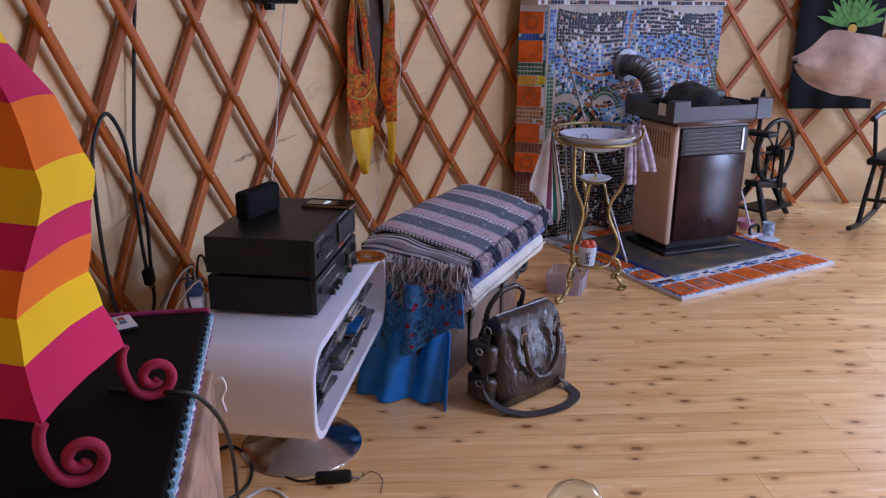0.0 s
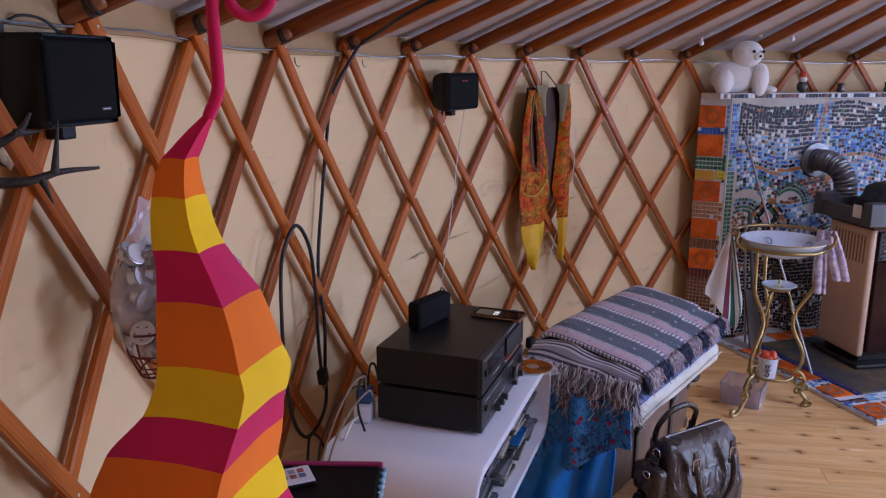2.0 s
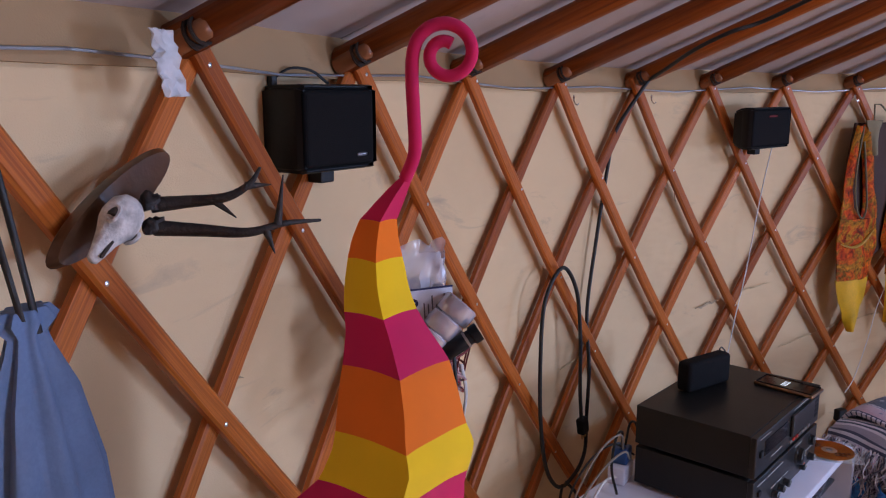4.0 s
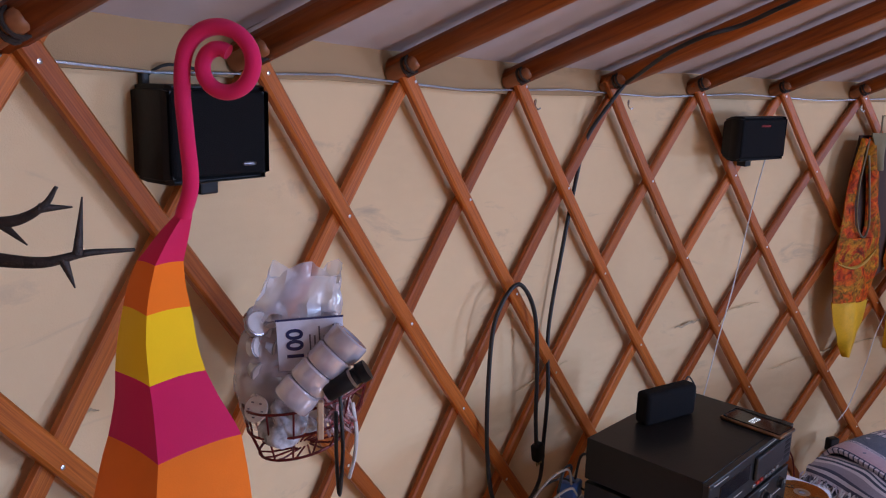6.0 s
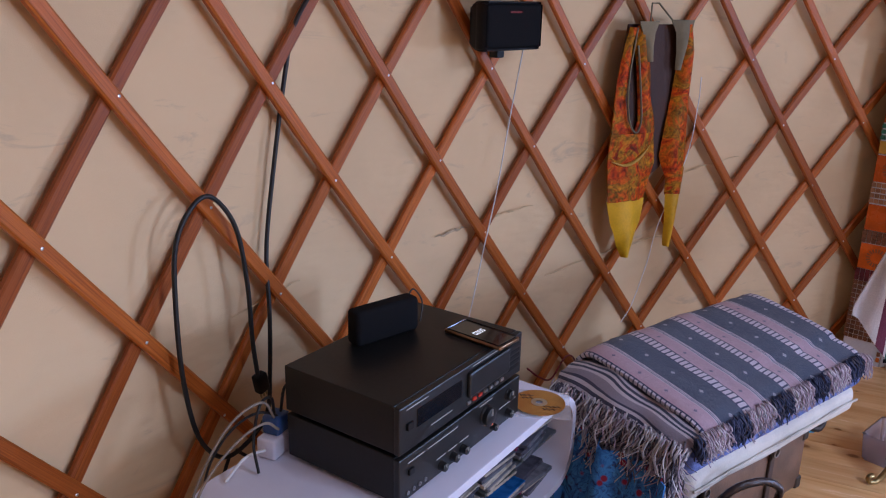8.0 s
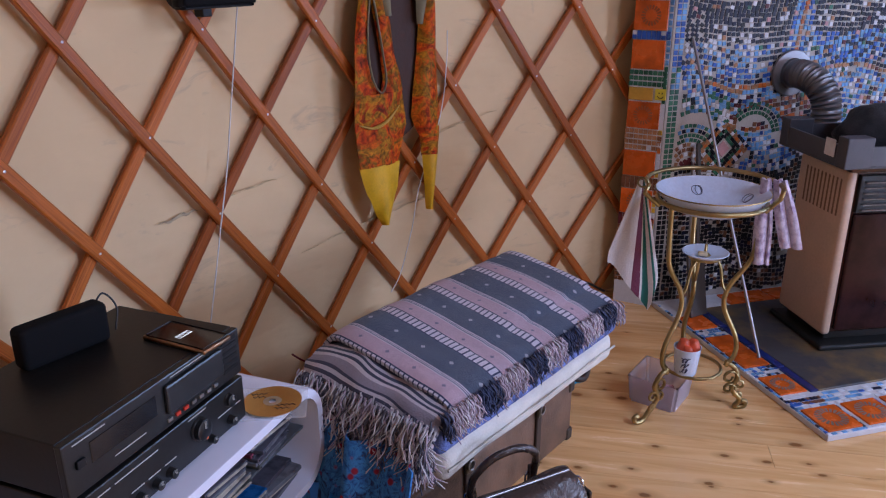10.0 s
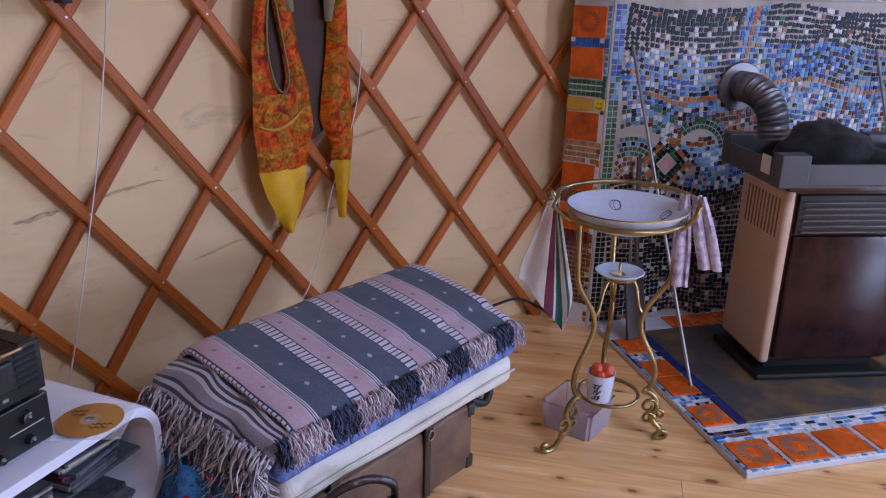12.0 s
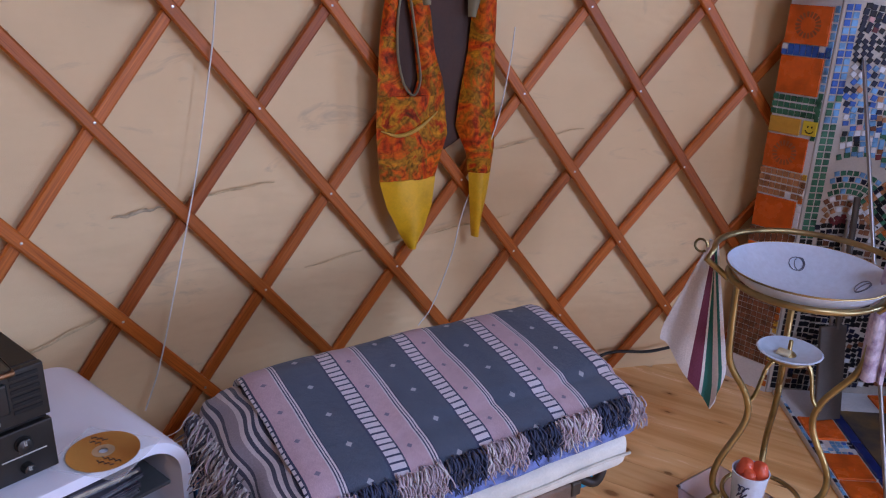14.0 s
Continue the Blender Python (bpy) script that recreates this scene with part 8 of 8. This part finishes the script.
part("top_rail", boxed((-0.375, -0.24, 0.98), (-0.345, 0.24, 1.08), None, 0.010, 3), BLK_WOOD, chair, smooth=40)
part("stretcher", tubed([(0.21, -0.22, 0.18), (0.21, 0.22, 0.18)], 0.010, 8), BLK_WOOD, chair)
FUR = plain("beige_fleece_throw", (0.60, 0.44, 0.36), 0.95, var=0.15, scale=12, fine=130, bumps=0.6, sheen=0.4)
grid = []
for j in range(19):
    t = j / 18
    line = []
    for k in range(25):
        f = k / 24
        top = 0.985 + 0.155 * math.sin(math.pi / 2 * min(1.0, f / 0.37)) - 0.16 * max(0.0, f - 0.37)
        low = 0.965 - 0.19 * (1 - math.exp(-f * 5)) - 0.012 * math.sin(f * 9)
        z = top + (low - top) * t
        y = 2.90 - 0.10 * math.sin(math.pi * t) * math.sin(math.pi * (0.15 + 0.7 * f)) - 0.02 * math.sin(f * 17 + t * 3)
        line.append(Vector((-0.985 + 0.74 * f + 0.05 * t * (0.5 - f), y + wobble((f * 6, t * 5, 4), 1, 0.02), z + wobble((f * 6, t * 5, 9), 1, 0.015))))
    grid.append(line)
fur = tagged(cloth("fleece_throw", grid, FUR, 0.018), "soft beige fleece thrown over the rocking chair back", "throw")

hang = thing("wall_hanging", Matrix(), "black cloth hanging printed with a green fan of leaves", "wall hanging")
grid = [[wall(14.60 + 1.50 * k / 16, 1.42 - 0.78 * j / 14, 0.03 + 0.006 * math.sin(k * 1.1)) for k in range(17)] for j in range(15)]
cloth("cloth", grid, plain("black_hanging_cloth", (0.010, 0.010, 0.011), 0.9, var=0.2, spec=0.15), 0.004, hang)
LEAF = plain("printed_leaf_green", (0.09, 0.26, 0.05), 0.8, var=0.3, scale=40)
for k in range(11):
    a = radians(15 + 15 * k)
    bm = bmesh.new()
    n = Vector((math.cos(a), math.sin(a)))
    sd = Vector((-n.y, n.x))
    ctr_s, ctr_z, ln = 15.55, 1.15, 0.20 + 0.03 * math.sin(k * 2.0)
    left_v, right_v = [], []
    for q in range(9):
        t = q / 8
        w = 0.020 * math.sin(math.pi * min(1, t * 1.02 + 0.05)) ** 0.7
        for lst, sg in ((left_v, 1), (right_v, -1)):
            p = n * (0.03 + ln * t) + sd * sg * w
            lst.append(bm.verts.new(wall(ctr_s + p.x / (DT * R), ctr_z + p.y, 0.040 + 0.002 * (k % 2))))
    for q in range(8):
        bm.faces.new((left_v[q], left_v[q + 1], right_v[q + 1], right_v[q]))
    part("leaf_print", bm, LEAF, hang, "green printed leaf")
bm = lathed([(0.0, 0.0), (0.03, 0.0), (0.03, 0.004), (0.0, 0.005)], 14, wall_frame(15.55, 1.14, 0.040) @ pose(0, 0, 0, 90))
part("flower_print", bm, plain("printed_flower", (0.60, 0.35, 0.05), 0.8), hang)
part("hanging_rail", tubed([wall(14.6, 1.43, 0.03), wall(15.5, 1.43, 0.035), wall(16.4, 1.43, 0.03)], 0.008, 8), BLK_WOOD, hang)

for nm, xy, prof2, mt, lab, cat in (
    ("pink_bowl", (-1.165, 2.80), [(0.0, 0), (0.025, 0), (0.05, 0.035), (0.055, 0.055), (0.05, 0.055), (0.03, 0.01), (0.0, 0.008)], plain("pink_glaze", (0.62, 0.25, 0.36), 0.3), "pink glazed bowl on the hearth edge", "bowl"),
    ("blue_white_pot", (-1.075, 2.66), [(0.0, 0), (0.03, 0), (0.036, 0.03), (0.032, 0.07), (0.036, 0.08), (0.030, 0.08), (0.0, 0.05)], plain("blue_white_glaze", (0.45, 0.56, 0.72), 0.3, var=0.4, scale=50), "blue and white pot on the hearth corner", "pot"),
    ("small_white_dish", (-1.10, 2.56), [(0.0, 0), (0.04, 0), (0.06, 0.014), (0.056, 0.016), (0.0, 0.006)], ENAMEL, "small white dish beside the heater", "dish")):
    o = tagged(part(nm, lathed(prof2, 24, None, False), mt, None, smooth=60), lab, cat)
    o.matrix_world = pose(xy[0], xy[1], 0.021)
iron = thing("flat_iron", pose(-1.16, 2.64, 0.021, 0, 0, 40), "old white flat iron standing on the hearth tiles", "iron")
part("sole", boxed((-0.06, -0.03, 0), (0.06, 0.03, 0.018), None, 0.008, 3), WHITE_GLOSS, iron, smooth=40)
part("handle", tubed(smooth_path([(-0.04, 0, 0.018), (-0.04, 0, 0.06), (0.03, 0, 0.065), (0.045, 0, 0.02)], 5), 0.008, 8), BLACK, iron, smooth=60)

# ---- bits on the floor near the chest ----
bulb = thing("lamp_lead", pose(-3.06, 0.115, 0.0, 0, 0, 12), "black in-line lamp switch with a clear bulb on floorboards", "lamp lead")
part("switch_body", boxed((-0.055, -0.017, 0.0), (0.045, 0.017, 0.030), None, 0.009, 3), BLACK, bulb, smooth=40)
part("clear_bulb", lathed([(0.006, 0.0), (0.010, 0.012), (0.012, 0.022), (0.006, 0.032), (0.0, 0.034)], 14, pose(0.045, 0, 0.015, 0, 90, 0)), GLASS, bulb, smooth=60)
part("lead", tubed(smooth_path([(-0.055, 0, 0.012), (-0.10, 0.01, 0.004), (-0.16, 0.06, 0.004), (-0.22, 0.16, 0.004)], 6), 0.003, 6), CABLE, bulb)
part("lead", tubed(smooth_path([(0.06, -0.01, 0.004), (0.10, 0.03, 0.004), (0.13, -0.01, 0.004), (0.12, -0.08, 0.004)], 6), 0.0015, 5), plain("brown_wire", (0.20, 0.10, 0.05), 0.5), bulb)
domeg = tagged(part("glass_dome", lathed([(0.0, 0.088), (0.03, 0.084), (0.06, 0.066), (0.078, 0.035), (0.082, 0.0), (0.080, 0.0), (0.075, 0.034), (0.058, 0.063), (0.03, 0.081), (0.0, 0.085)], 36, None, False), GLASS, None, smooth=60), "clear glass dome standing on the floorboards", "glass dome")
domeg.matrix_world = pose(-2.405, 0.02, 0.0)
domeg.visible_shadow = False
for nm, pts, mt, r, lb in (
    ("white_cable", [(-3.25, -0.28, 0.004), (-3.16, -0.12, 0.004), (-3.16, 0.0, 0.004), (-3.24, 0.06, 0.004), (-3.30, -0.02, 0.004)], WHITE_CORD, 0.0045, "white cable curling over the floorboards"),
    ("black_cable", [(-3.06, -1.01, 0.866), (-3.02, -1.013, 0.866), (-2.982, -1.02, 0.872), (-2.963, -1.0, 0.855), (-2.960, -0.945, 0.79), (-2.975, -0.88, 0.70), (-2.988, -0.84, 0.60), (-2.99, -0.82, 0.35), (-2.98, -0.80, 0.006)], CABLE, 0.0028, "black cable running off the chest top to the floor"),
    ("floor_cable", [(-3.42, -0.10, 0.005), (-3.30, 0.05, 0.005), (-3.33, 0.20, 0.005), (-3.42, 0.26, 0.005), (-3.46, 0.12, 0.005), (-3.38, -0.02, 0.02)], CABLE, 0.005, "black cable coiled under the white cabinet")):
    tagged(part(nm, tubed(smooth_path(pts, 7), r, 7), mt, None, smooth=60), lb, "cable")

# ---- floorboards, each a piece of the floor ----
PLANK_W, PLANK_TURN = 0.118, 7.0
rng = random.Random(5)
plank_cache = {}
turn = Matrix.Rotation(radians(PLANK_TURN), 4, "Z")
for row in range(-31, 31):
    y = (row + 0.5) * PLANK_W
    half = math.sqrt(max(0.0, (R + 0.03) ** 2 - max(0.0, abs(y) - PLANK_W / 2) ** 2))
    half = max(half, 0.35)
    x = -half
    while x < half - 0.05:
        size = min(rng.choice((1.5, 1.8, 2.1, 2.4)), half - x)
        if half - x - size < 0.5:
            size = half - x
        key = round(size, 2)
        if key not in plank_cache:
            bm = boxed((-size / 2 + 0.0006, -PLANK_W / 2 + 0.0007, -0.02), (size / 2 - 0.0006, PLANK_W / 2 - 0.0007, 0.0), None, 0.0)
            me = bpy.data.meshes.new("plank")
            bm.to_mesh(me)
            bm.free()
            me.materials.append(PLANK)
            plank_cache[key] = me
        ob = new("plank", plank_cache[key])
        ob.parent = floor
        ob.matrix_basis = turn @ Matrix.Translation((x + size / 2, y, 0))
        x += size
